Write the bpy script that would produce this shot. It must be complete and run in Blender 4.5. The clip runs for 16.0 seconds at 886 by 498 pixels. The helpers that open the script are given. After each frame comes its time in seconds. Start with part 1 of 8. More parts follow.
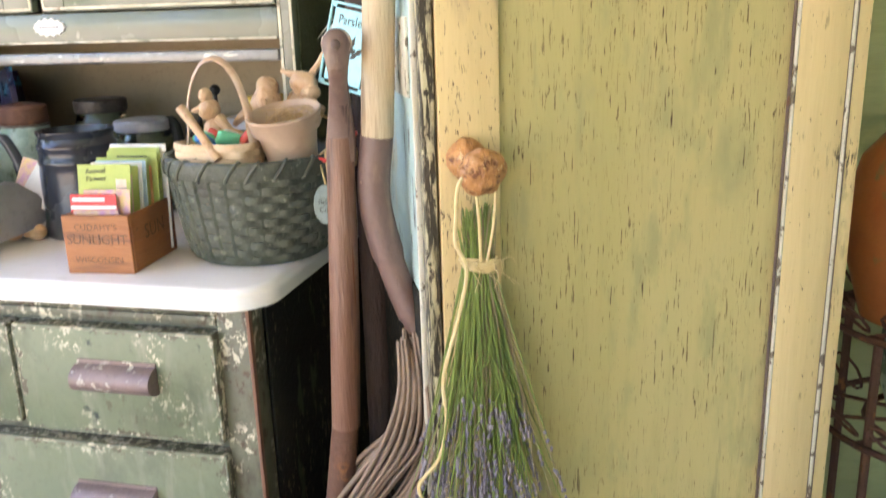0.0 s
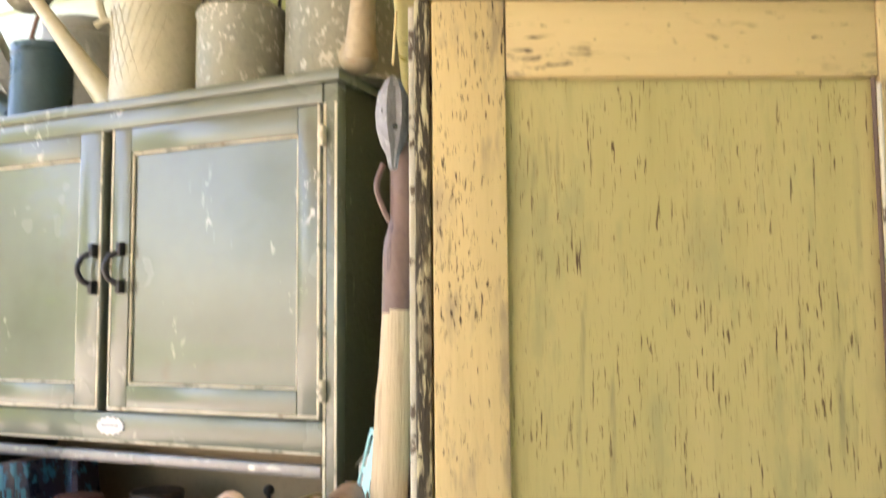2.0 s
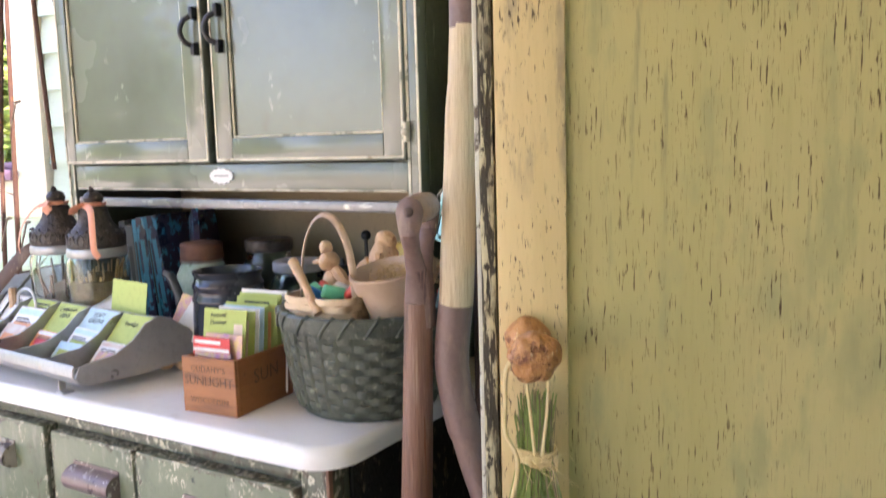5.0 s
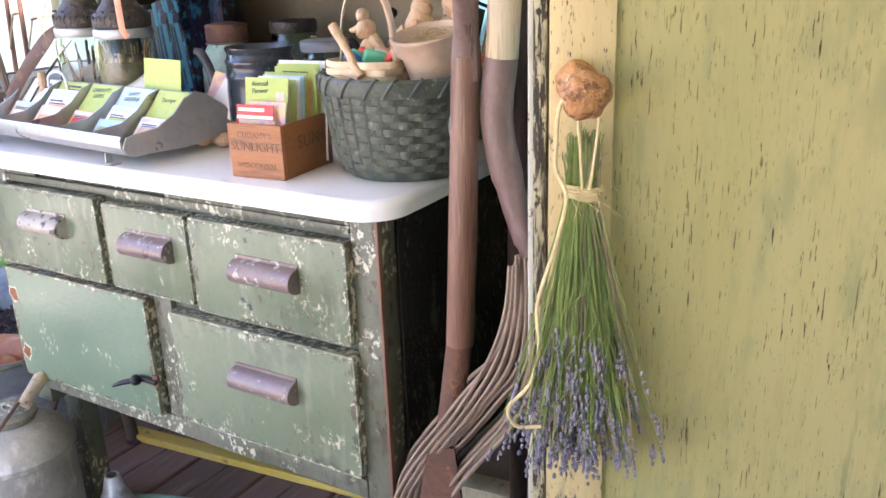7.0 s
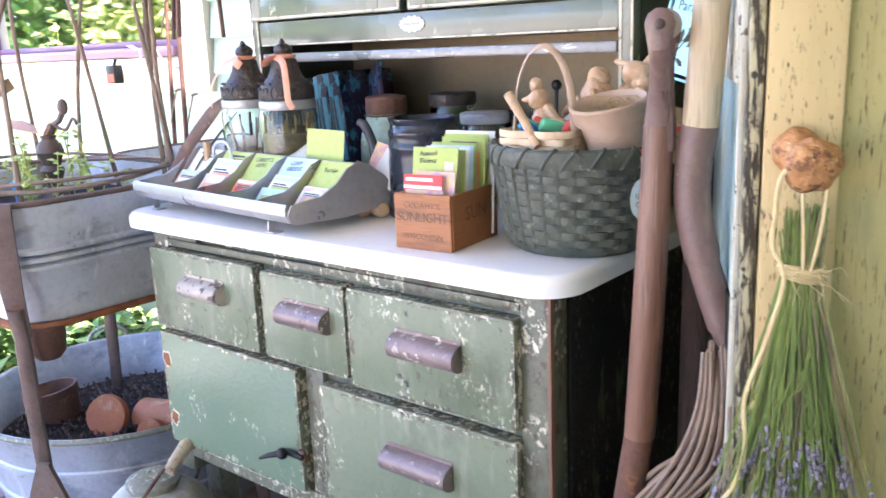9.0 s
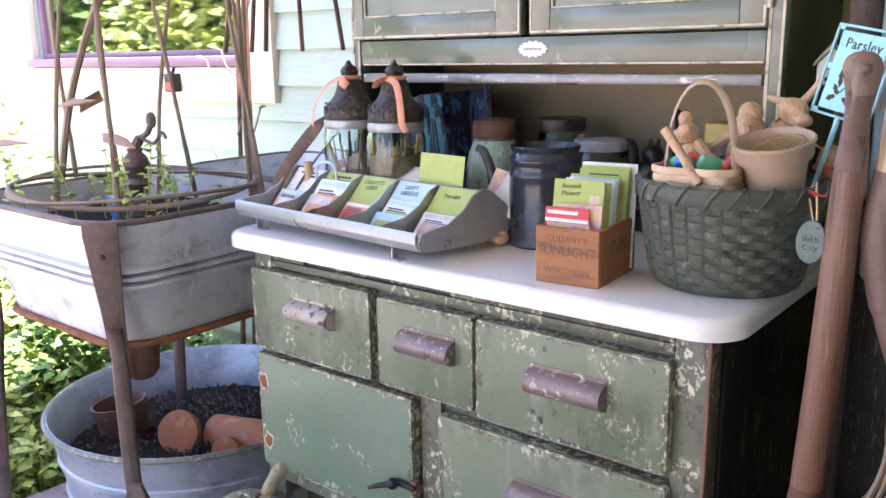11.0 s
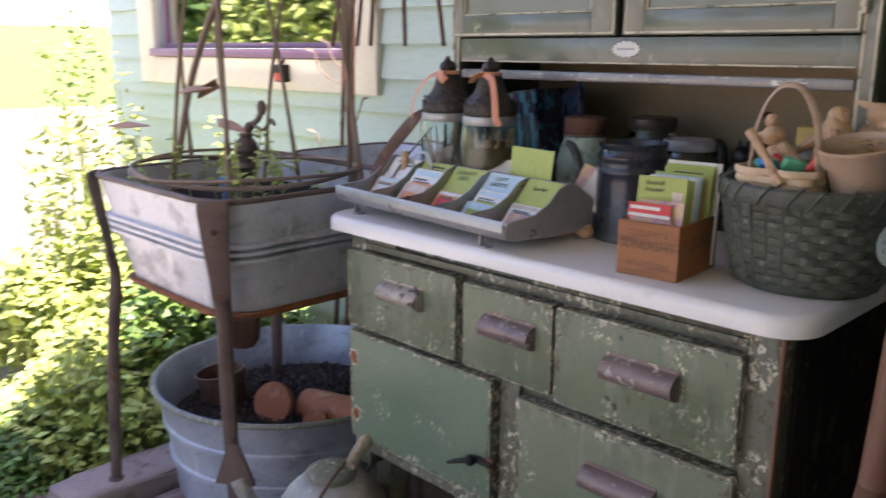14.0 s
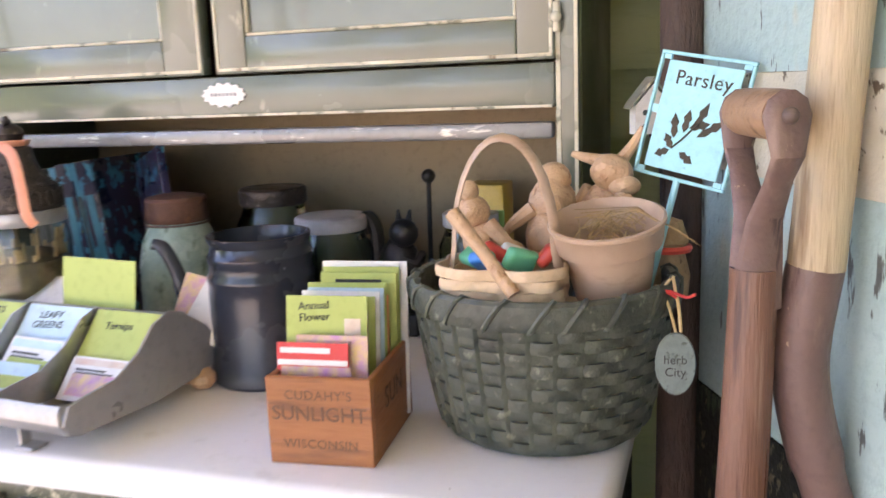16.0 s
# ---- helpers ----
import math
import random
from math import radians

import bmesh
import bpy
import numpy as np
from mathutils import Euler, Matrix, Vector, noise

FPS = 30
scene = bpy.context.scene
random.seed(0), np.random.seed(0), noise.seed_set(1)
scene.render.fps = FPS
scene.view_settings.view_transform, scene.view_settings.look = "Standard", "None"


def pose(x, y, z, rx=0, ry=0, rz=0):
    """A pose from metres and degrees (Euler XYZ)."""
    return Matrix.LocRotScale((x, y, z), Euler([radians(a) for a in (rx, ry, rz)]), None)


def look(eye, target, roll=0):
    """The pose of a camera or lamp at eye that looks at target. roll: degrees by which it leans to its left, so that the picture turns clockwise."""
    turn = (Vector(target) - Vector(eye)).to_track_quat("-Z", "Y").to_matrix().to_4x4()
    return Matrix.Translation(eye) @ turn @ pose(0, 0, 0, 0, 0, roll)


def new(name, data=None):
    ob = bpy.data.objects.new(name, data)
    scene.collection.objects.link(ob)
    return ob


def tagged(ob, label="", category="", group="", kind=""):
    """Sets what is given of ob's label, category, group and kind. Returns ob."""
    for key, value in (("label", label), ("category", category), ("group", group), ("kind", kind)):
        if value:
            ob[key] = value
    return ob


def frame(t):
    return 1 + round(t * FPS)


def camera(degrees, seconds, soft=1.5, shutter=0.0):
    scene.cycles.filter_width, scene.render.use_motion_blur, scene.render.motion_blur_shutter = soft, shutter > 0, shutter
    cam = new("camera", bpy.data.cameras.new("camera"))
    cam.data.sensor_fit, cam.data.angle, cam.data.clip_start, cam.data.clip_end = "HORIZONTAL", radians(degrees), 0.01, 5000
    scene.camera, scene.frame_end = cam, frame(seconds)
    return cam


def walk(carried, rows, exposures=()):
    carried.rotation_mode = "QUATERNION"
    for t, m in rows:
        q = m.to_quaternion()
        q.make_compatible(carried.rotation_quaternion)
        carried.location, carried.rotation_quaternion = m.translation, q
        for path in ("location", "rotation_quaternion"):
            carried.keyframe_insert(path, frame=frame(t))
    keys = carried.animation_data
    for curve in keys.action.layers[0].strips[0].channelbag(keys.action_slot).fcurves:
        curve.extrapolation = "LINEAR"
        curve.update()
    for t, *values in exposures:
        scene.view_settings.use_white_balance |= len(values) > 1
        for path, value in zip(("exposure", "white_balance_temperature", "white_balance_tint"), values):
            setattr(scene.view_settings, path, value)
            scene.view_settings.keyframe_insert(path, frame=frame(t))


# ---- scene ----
cam = camera(55.4, 16.0, shutter=0.4)
PATH = [
    (0, (0.031, 0.013, 1.2), (-0.428, 1.883, 0.657), -1.8),
    (0.5, (0.014, 0.047, 1.231), (-0.418, 1.958, 0.831), -1.7),
    (1, (0.021, 0.089, 1.272), (-0.46, 2.012, 1.001), -2.1),
    (1.5, (0.083, 0.142, 1.307), (-0.558, 2.036, 1.238), -1.6),
    (2, (0.139, 0.202, 1.367), (-0.663, 2.026, 1.533), -0.5),
    (2.5, (0.176, 0.186, 1.403), (-0.72, 1.932, 1.791), -0.0),
    (3, (0.189, 0.167, 1.391), (-0.759, 1.874, 1.823), 0.3),
    (3.5, (0.192, 0.174, 1.353), (-0.791, 1.892, 1.635), -0.0),
    (4, (0.2, 0.182, 1.319), (-0.817, 1.902, 1.412), -0.7),
    (4.5, (0.208, 0.176, 1.283), (-0.826, 1.886, 1.194), -1.6),
    (5, (0.213, 0.165, 1.245), (-0.823, 1.857, 0.993), -1.6),
    (5.2, (0.215, 0.165, 1.233), (-0.823, 1.844, 0.913), -1.6),
    (7.3, (0.175, 0.056, 1.172), (-0.813, 1.671, 0.503), -1.8),
    (7.5, (0.167, 0.053, 1.173), (-0.842, 1.653, 0.525), -1.8),
    (8, (0.164, 0.08, 1.147), (-0.943, 1.651, 0.596), -1.8),
    (8.5, (0.134, 0.096, 1.143), (-1.056, 1.626, 0.652), -2.1),
    (9, (0.082, 0.076, 1.153), (-1.142, 1.586, 0.684), -2.4),
    (9.2, (0.06, 0.064, 1.156), (-1.172, 1.57, 0.692), -2.2),
    (11.3, (-0.106, -0.03, 1.193), (-1.339, 1.477, 0.737), -0.8),
    (11.5, (-0.088, -0.033, 1.188), (-1.333, 1.462, 0.726), -0.5),
    (12, (-0.02, -0.063, 1.178), (-1.402, 1.295, 0.681), -0.2),
    (12.5, (0.074, -0.111, 1.163), (-1.535, 0.945, 0.62), -0.9),
    (13, (0.162, -0.181, 1.195), (-1.554, 0.683, 0.639), -2.3),
    (13.5, (0.042, -0.095, 1.172), (-1.556, 0.996, 0.665), -0.1),
    (14, (-0.045, -0.072, 1.193), (-1.435, 1.29, 0.731), 0.2),
    (14.5, (-0.135, -0.025, 1.193), (-1.305, 1.54, 0.765), 0.1),
    (15, (-0.229, 0.093, 1.19), (-1.199, 1.795, 0.787), -0.5),
    (15.5, (-0.294, 0.238, 1.204), (-1.108, 2.018, 0.791), -1.9),
    (16, (-0.375, 0.356, 1.196), (-0.978, 2.224, 0.812), -2.3),
]
EXPOSURES = [(0, 3.53, 6900, 23), (2.5, 3.28, 7200, 27), (3, 3.14, 7050, 31), (5, 3.11, 6550, 29), (7.5, 3.69, 6200, 30), (8, 3.64, 6050, 30), (9, 3.6, 5900, 29), (11.5, 2.95, 6350, 33), (13, 2.78, 6800, 27), (13.5, 2.02, 6600, 29), (14, 2.03, 6500, 30), (14.5, 2.37, 6600, 33), (15.5, 2.65, 6800, 32), (16, 3.16, 6800, 32)]
walk(cam, [(t, look(eye, target, roll)) for t, eye, target, roll in PATH], EXPOSURES)

# ---------------------------------------------------------------- world, sun
world = bpy.data.worlds.new("daylight")
scene.world = world
world.use_nodes = True
sky = world.node_tree.nodes.new("ShaderNodeTexSky")
sky.sky_type, sky.sun_disc = "NISHITA", False
SUN = Vector((0.30, 0.03, 0.95)).normalized()
sky.sun_elevation, sky.sun_rotation = math.asin(SUN.z), math.atan2(SUN.x, SUN.y)
world.node_tree.links.new(sky.outputs["Color"], world.node_tree.nodes["Background"].inputs["Color"])
world.node_tree.nodes["Background"].inputs["Strength"].default_value = 0.15
sun = new("sun", bpy.data.lights.new("sun", "SUN"))
sun.data.energy, sun.data.angle, sun.data.color = 4.5, radians(0.6), (1.0, 0.94, 0.84)
sun.matrix_basis = look(SUN * 20, (0, 0, 0))

# ---------------------------------------------------------------- tools
def v3(*a):
    return Vector(a)


def box(bm, x0, y0, z0, x1, y1, z1, bev=0.0, seg=2, m=None):
    """An axis-aligned box with rounded edges."""
    c = Matrix.Translation(((x0 + x1) / 2, (y0 + y1) / 2, (z0 + z1) / 2)) @ Matrix.Diagonal((abs(x1 - x0), abs(y1 - y0), abs(z1 - z0), 1))
    if m is not None:
        c = m @ c
    vs = [bm.verts.new(c @ Vector((i - 0.5, j - 0.5, k - 0.5))) for i in (0, 1) for j in (0, 1) for k in (0, 1)]
    for q in ((0, 1, 3, 2), (4, 6, 7, 5), (0, 4, 5, 1), (2, 3, 7, 6), (0, 2, 6, 4), (1, 5, 7, 3)):
        bm.faces.new([vs[i] for i in q])
    if bev > 0:
        es = list({e for v in vs for e in v.link_edges})
        bmesh.ops.bevel(bm, geom=es, offset=bev, segments=seg, affect="EDGES", profile=0.5, clamp_overlap=True)


def tube(bm, pts, radii, seg=10, caps=True, flat=1.0):
    """A swept tube through pts; flat squeezes its second axis."""
    pts = [Vector(p) for p in pts]
    if not isinstance(radii, (list, tuple)):
        radii = [radii] * len(pts)
    rings, n = [], None
    for i, p in enumerate(pts):
        a, b = pts[max(0, i - 1)], pts[min(len(pts) - 1, i + 1)]
        d = (b - a).normalized()
        if n is None:
            n = d.orthogonal().normalized()
        n = (n - d * n.dot(d))
        n = n.normalized() if n.length > 1e-6 else d.orthogonal().normalized()
        s = d.cross(n)
        rings.append([bm.verts.new(p + (n * math.cos(k * 2 * math.pi / seg) + s * flat * math.sin(k * 2 * math.pi / seg)) * radii[i]) for k in range(seg)])
    for r0, r1 in zip(rings, rings[1:]):
        for k in range(seg):
            bm.faces.new((r0[k], r0[(k + 1) % seg], r1[(k + 1) % seg], r1[k]))
    if caps:
        bm.faces.new(rings[0][::-1])
        bm.faces.new(rings[-1])


def smooth_path(pts, n=6):
    """Catmull-Rom points through pts."""
    pts = [Vector(p) for p in pts]
    out = []
    for i in range(len(pts) - 1):
        p0, p1, p2, p3 = pts[max(0, i - 1)], pts[i], pts[i + 1], pts[min(len(pts) - 1, i + 2)]
        for k in range(n):
            t = k / n
            out.append(0.5 * ((2 * p1) + (p2 - p0) * t + (2 * p0 - 5 * p1 + 4 * p2 - p3) * t * t + (3 * p1 - p0 - 3 * p2 + p3) * t ** 3))
    out.append(pts[-1])
    return out


def lathe(bm, profile, seg=32, m=None, sx=1.0, sy=1.0, wob=0.0):
    """Turns a profile of (radius, height) round z."""
    m = m or Matrix()
    rings = []
    for j, (r, z) in enumerate(profile):
        if r < 1e-5:
            rings.append([bm.verts.new(m @ Vector((0, 0, z)))])
        else:
            ring = []
            for k in range(seg):
                a = k * 2 * math.pi / seg
                w = 1 + wob * noise.noise((math.cos(a) * 2, math.sin(a) * 2, z * 9))
                ring.append(bm.verts.new(m @ Vector((sx * r * w * math.cos(a), sy * r * w * math.sin(a), z))))
            rings.append(ring)
    for r0, r1 in zip(rings, rings[1:]):
        if len(r0) == 1 and len(r1) == 1:
            continue
        for k in range(seg):
            k2 = (k + 1) % seg
            if len(r0) == 1:
                bm.faces.new((r0[0], r1[k2], r1[k]))
            elif len(r1) == 1:
                bm.faces.new((r0[k], r0[k2], r1[0]))
            else:
                bm.faces.new((r0[k], r0[k2], r1[k2], r1[k]))


def ball(bm, c, rx, ry=None, rz=None, seg=14, m=None):
    n = max(3, seg // 2)
    mm = Matrix.Translation(c) @ (m or Matrix()) @ Matrix.Diagonal((rx, ry or rx, rz or rx, 1))
    lathe(bm, [(math.sin(math.pi * k / n) if 0 < k < n else 0.0, -math.cos(math.pi * k / n)) for k in range(n + 1)], seg, mm)


def prism(bm, outline, t0, t1, m=None):
    """Extrudes an outline given in x and z from y = t0 to y = t1."""
    m = m or Matrix()
    a = [bm.verts.new(m @ Vector((x, t0, z))) for x, z in outline]
    b = [bm.verts.new(m @ Vector((x, t1, z))) for x, z in outline]
    bm.faces.new(a)
    bm.faces.new(b[::-1])
    n = len(outline)
    for k in range(n):
        bm.faces.new((a[k], b[k], b[(k + 1) % n], a[(k + 1) % n]))


def chain(ob):
    m = ob.matrix_basis.copy()
    while ob.parent:
        ob = ob.parent
        m = ob.matrix_basis @ m
    return m


def thing(name, m, label, category, group="", kind=""):
    ob = new(name)
    ob.empty_display_size = 0.02
    ob.matrix_basis = m if isinstance(m, Matrix) else Matrix.Translation(m)
    return tagged(ob, label, category, group, kind)


def to_mesh(name, bm, material, smooth=35):
    bmesh.ops.recalc_face_normals(bm, faces=bm.faces)
    me = bpy.data.meshes.new(name)
    bm.to_mesh(me)
    bm.free()
    for mt in (material if isinstance(material, (list, tuple)) else [material]):
        me.materials.append(mt)
    if smooth:
        me.polygons.foreach_set("use_smooth", [True] * len(me.polygons))
        me.set_sharp_from_angle(angle=radians(smooth))
    return me


def part(name, bm, material, parent, label="", local=False, smooth=35):
    """One mesh under a thing; its points are given in the world unless local."""
    if parent is not None and not local:
        bmesh.ops.transform(bm, matrix=chain(parent).inverted(), verts=bm.verts)
    ob = new(name, to_mesh(name, bm, material, smooth))
    ob.parent = parent
    return tagged(ob, label)


def single(name, bm, material, label, category, base=None, group="", kind="", smooth=35):
    """A thing that is one mesh, with its origin at base."""
    if base is not None:
        bmesh.ops.transform(bm, matrix=Matrix.Translation(base).inverted(), verts=bm.verts)
    ob = new(name, to_mesh(name, bm, material, smooth))
    if base is not None:
        ob.matrix_basis = Matrix.Translation(base)
    return tagged(ob, label, category, group, kind)


def B():
    return bmesh.new()


def words(name, text, size, m, material, parent, depth=0.0006, spacing=1.0):
    """Flat lettering in the built-in font, turned into a mesh under parent, centred on m (x right, y up, z out)."""
    cu = bpy.data.curves.new(name, "FONT")
    cu.body, cu.size, cu.align_x, cu.align_y, cu.extrude, cu.space_character = text, size, "CENTER", "CENTER", depth, spacing
    cu.resolution_u = 3
    tmp = new(name, cu)
    me = bpy.data.meshes.new_from_object(tmp.evaluated_get(bpy.context.evaluated_depsgraph_get()))
    bpy.data.objects.remove(tmp)
    me.materials.clear()
    me.materials.append(material)
    me.transform(chain(parent).inverted() @ m)
    ob = new(name, me)
    ob.parent = parent
    return ob


# ---------------------------------------------------------------- materials
def surf(name, c1, c2, scale=6.0, rough=0.6, metal=0.0, chips=(), bump=0.15, fine=90.0, stretch=(1, 1, 1), coat=0.0, rvar=0.15, island=0.0, each=0.0, spec=0.5, speck=0.5, edge=None):
    """A worn surface: two tones by large noise, fine grain, and layers of chips (colour, scale xyz, share, sharpness, raised, then a patch scale and share)."""
    mt = bpy.data.materials.new(name)
    mt.use_nodes = True
    nt = mt.node_tree
    n, l = nt.nodes, nt.links
    bs = n["Principled BSDF"]
    tc = n.new("ShaderNodeTexCoord")

    def noise_at(sc, detail=5.0, st=(1, 1, 1), w=0.0, rgh=0.6):
        mp = n.new("ShaderNodeMapping")
        mp.inputs["Scale"].default_value = st
        mp.inputs["Location"].default_value = (w, w * 1.7, w * 0.6)
        l.new(tc.outputs["Object"], mp.inputs["Vector"])
        t = n.new("ShaderNodeTexNoise")
        t.inputs["Scale"].default_value, t.inputs["Detail"].default_value, t.inputs["Roughness"].default_value = sc, detail, rgh
        l.new(mp.outputs["Vector"], t.inputs["Vector"])
        return t.outputs["Fac"]

    def ramp(fac, a, b):
        r = n.new("ShaderNodeMapRange")
        r.inputs["From Min"].default_value, r.inputs["From Max"].default_value = a, b
        l.new(fac, r.inputs["Value"])
        return r.outputs["Result"]

    def mix(fac, a, b, kind="MIX"):
        x = n.new("ShaderNodeMix")
        x.data_type, x.blend_type = "RGBA", kind
        for sock, val in ((x.inputs[0], fac), (x.inputs[6], a), (x.inputs[7], b)):
            if isinstance(val, (int, float)):
                sock.default_value = val
            elif isinstance(val, tuple):
                sock.default_value = (*val[:3], 1)
            else:
                l.new(val, sock)
        return x.outputs[2]

    big = ramp(noise_at(scale, 4, stretch), 0.32, 0.68)
    col = mix(big, c1, c2)
    grain = noise_at(fine, 3, stretch, 3.1)
    g = ramp(grain, 0.25, 0.75)
    dark = tuple(0.72 * k for k in c1)
    col = mix(ramp(grain, 0.5, 0.8), col, mix(speck, col, dark))
    if island or each:
        src = n.new("ShaderNodeNewGeometry").outputs["Random Per Island"] if island else n.new("ShaderNodeObjectInfo").outputs["Random"]
        hs = n.new("ShaderNodeHueSaturation")
        l.new(ramp(src, -1.0, 1.0), hs.inputs["Value"])
        vr = n.new("ShaderNodeMapRange")
        amt = island or each
        vr.inputs["To Min"].default_value, vr.inputs["To Max"].default_value = 1 - amt, 1 + amt
        l.new(src, vr.inputs["Value"])
        l.new(vr.outputs["Result"], hs.inputs["Value"])
        l.new(col, hs.inputs["Color"])
        col = hs.outputs["Color"]
    height = g
    for i, (cc, sc, share, sharp, up, *patch) in enumerate(chips):
        f = ramp(noise_at(1.0, 4.5, sc, 7.3 + 5 * i, 0.62), share, share + sharp)
        if patch:
            pm = n.new("ShaderNodeMath")
            pm.operation = "MULTIPLY"
            l.new(f, pm.inputs[0])
            l.new(ramp(noise_at(1.0, 3.0, patch[0], 31.7 + 3 * i), patch[1], patch[1] + 0.1), pm.inputs[1])
            f = pm.outputs[0]
        col = mix(f, col, cc)
        a = n.new("ShaderNodeMath")
        a.operation = "MULTIPLY_ADD"
        a.inputs[1].default_value = up
        l.new(f, a.inputs[0])
        l.new(height, a.inputs[2])
        height = a.outputs[0]
    if edge:
        # paint knocked off along the rim of a board: share of its width and height, then colour
        sep = n.new("ShaderNodeSeparateXYZ")
        l.new(tc.outputs["Generated"], sep.inputs[0])
        rims = []
        for axis, share in (("X", edge[0]), ("Z", edge[1])):
            off = n.new("ShaderNodeMath")
            off.operation = "SUBTRACT"
            off.inputs[1].default_value = 0.5
            l.new(sep.outputs[axis], off.inputs[0])
            ab = n.new("ShaderNodeMath")
            ab.operation = "ABSOLUTE"
            l.new(off.outputs[0], ab.inputs[0])
            rims.append(ramp(ab.outputs[0], 0.5 - share, 0.5))
        mx = n.new("ShaderNodeMath")
        mx.operation = "MAXIMUM"
        l.new(rims[0], mx.inputs[0])
        l.new(rims[1], mx.inputs[1])
        for colour, sc, w, need, gain in ((edge[3], (55, 55, 40), 61.0, 0.70, 0.27), (edge[2], (85, 85, 60), 47.0, 0.71, 0.2)):
            ad = n.new("ShaderNodeMath")
            ad.operation = "MULTIPLY_ADD"
            ad.inputs[1].default_value = gain
            l.new(mx.outputs[0], ad.inputs[0])
            l.new(noise_at(1.0, 5.0, sc, w, 0.66), ad.inputs[2])
            f = ramp(ad.outputs[0], need, need + 0.05)
            col = mix(f, col, colour)
            lo = n.new("ShaderNodeMath")
            lo.operation = "MULTIPLY_ADD"
            lo.inputs[1].default_value = -0.6
            l.new(f, lo.inputs[0])
            l.new(height, lo.inputs[2])
            height = lo.outputs[0]
    l.new(col, bs.inputs["Base Color"])
    r = n.new("ShaderNodeMapRange")
    r.inputs["To Min"].default_value, r.inputs["To Max"].default_value = max(0.02, rough - rvar), min(1, rough + rvar)
    l.new(big, r.inputs["Value"])
    l.new(r.outputs["Result"], bs.inputs["Roughness"])
    bs.inputs["Metallic"].default_value = metal
    bs.inputs["Coat Weight"].default_value = coat
    bs.inputs["Specular IOR Level"].default_value = spec
    if bump:
        bp = n.new("ShaderNodeBump")
        bp.inputs["Strength"].default_value, bp.inputs["Distance"].default_value = bump, 0.004
        l.new(height, bp.inputs["Height"])
        l.new(bp.outputs["Normal"], bs.inputs["Normal"])
    return mt


def glass(name, tint=(0.9, 0.95, 0.92), rough=0.02):
    mt = bpy.data.materials.new(name)
    mt.use_nodes = True
    bs = mt.node_tree.nodes["Principled BSDF"]
    bs.inputs["Base Color"].default_value = (*tint, 1)
    bs.inputs["Transmission Weight"].default_value = 1.0
    bs.inputs["Roughness"].default_value = rough
    bs.inputs["IOR"].default_value = 1.35
    return mt


CREAM_CHIP, DARK_CHIP, RUST = (0.62, 0.57, 0.42), (0.05, 0.045, 0.035), (0.17, 0.065, 0.03)
M = {}
M["hoosier"] = surf("sage_paint", (0.105, 0.11, 0.07), (0.165, 0.168, 0.115), 5, 0.44, chips=(((0.09, 0.08, 0.05), (26, 26, 12), 0.53, 0.1, -0.3, (5, 5, 5), 0.45), (CREAM_CHIP, (95, 95, 75), 0.535, 0.04, -0.6, (12, 12, 12), 0.5), ((0.09, 0.065, 0.038), (70, 70, 40), 0.53, 0.06, -0.8, (9, 9, 6), 0.46)), bump=0.22)
M["drawer"] = surf("green_drawer_paint", (0.145, 0.18, 0.105), (0.2, 0.228, 0.145), 4, 0.42, chips=(((0.25, 0.265, 0.19), (30, 30, 6), 0.53, 0.14, 0.0, (5, 5, 4), 0.45), (CREAM_CHIP, (110, 110, 85), 0.53, 0.04, -0.6, (15, 15, 13), 0.56), ((0.12, 0.1, 0.06), (70, 70, 50), 0.57, 0.06, -0.6, (8, 8, 8), 0.54), ((0.095, 0.11, 0.07), (9, 9, 5), 0.56, 0.16, 0.0), ((0.035, 0.05, 0.04), (26, 26, 22), 0.62, 0.05, -0.2, (7, 7, 7), 0.52)), bump=0.14, speck=0.3, edge=(0.06, 0.10, CREAM_CHIP, (0.11, 0.095, 0.06)))
M["door_green"] = surf("blue_green_door_paint", (0.12, 0.185, 0.115), (0.165, 0.225, 0.145), 4, 0.4, chips=(((0.21, 0.25, 0.185), (30, 30, 6), 0.55, 0.14, 0.0, (5, 5, 4), 0.48), (CREAM_CHIP, (110, 110, 60), 0.53, 0.04, -0.6, (17, 17, 13), 0.585), ((0.1, 0.1, 0.06), (70, 70, 50), 0.6, 0.06, -0.6, (8, 8, 8), 0.56)), bump=0.12, speck=0.3, edge=(0.045, 0.06, CREAM_CHIP, (0.12, 0.1, 0.06)))
# base colour nearly black to carry the shade between cabinet and cupboard; chips are wear
M["side"] = surf("shade_darkened_side_paint", (0.012, 0.012, 0.009), (0.03, 0.028, 0.02), 9, 0.8, spec=0.2, chips=(((0.12, 0.1, 0.06), (95, 95, 50), 0.575, 0.06, 0.4, (7, 7, 5), 0.42), ((0.06, 0.075, 0.04), (20, 20, 7), 0.62, 0.05, -0.5)), bump=0.5)
M["upper"] = surf("grey_green_satin_paint", (0.128, 0.145, 0.105), (0.17, 0.188, 0.142), 3, 0.24, chips=(((0.58, 0.56, 0.46), (90, 90, 40), 0.55, 0.05, -0.4, (11, 11, 6), 0.6), ((0.5, 0.5, 0.42), (70, 70, 9), 0.6, 0.12, -0.2, (7, 7, 3), 0.58), ((0.14, 0.14, 0.1), (8, 8, 5), 0.62, 0.15, 0.0)), bump=0.04, fine=25, rvar=0.07, speck=0.15, coat=0.3)
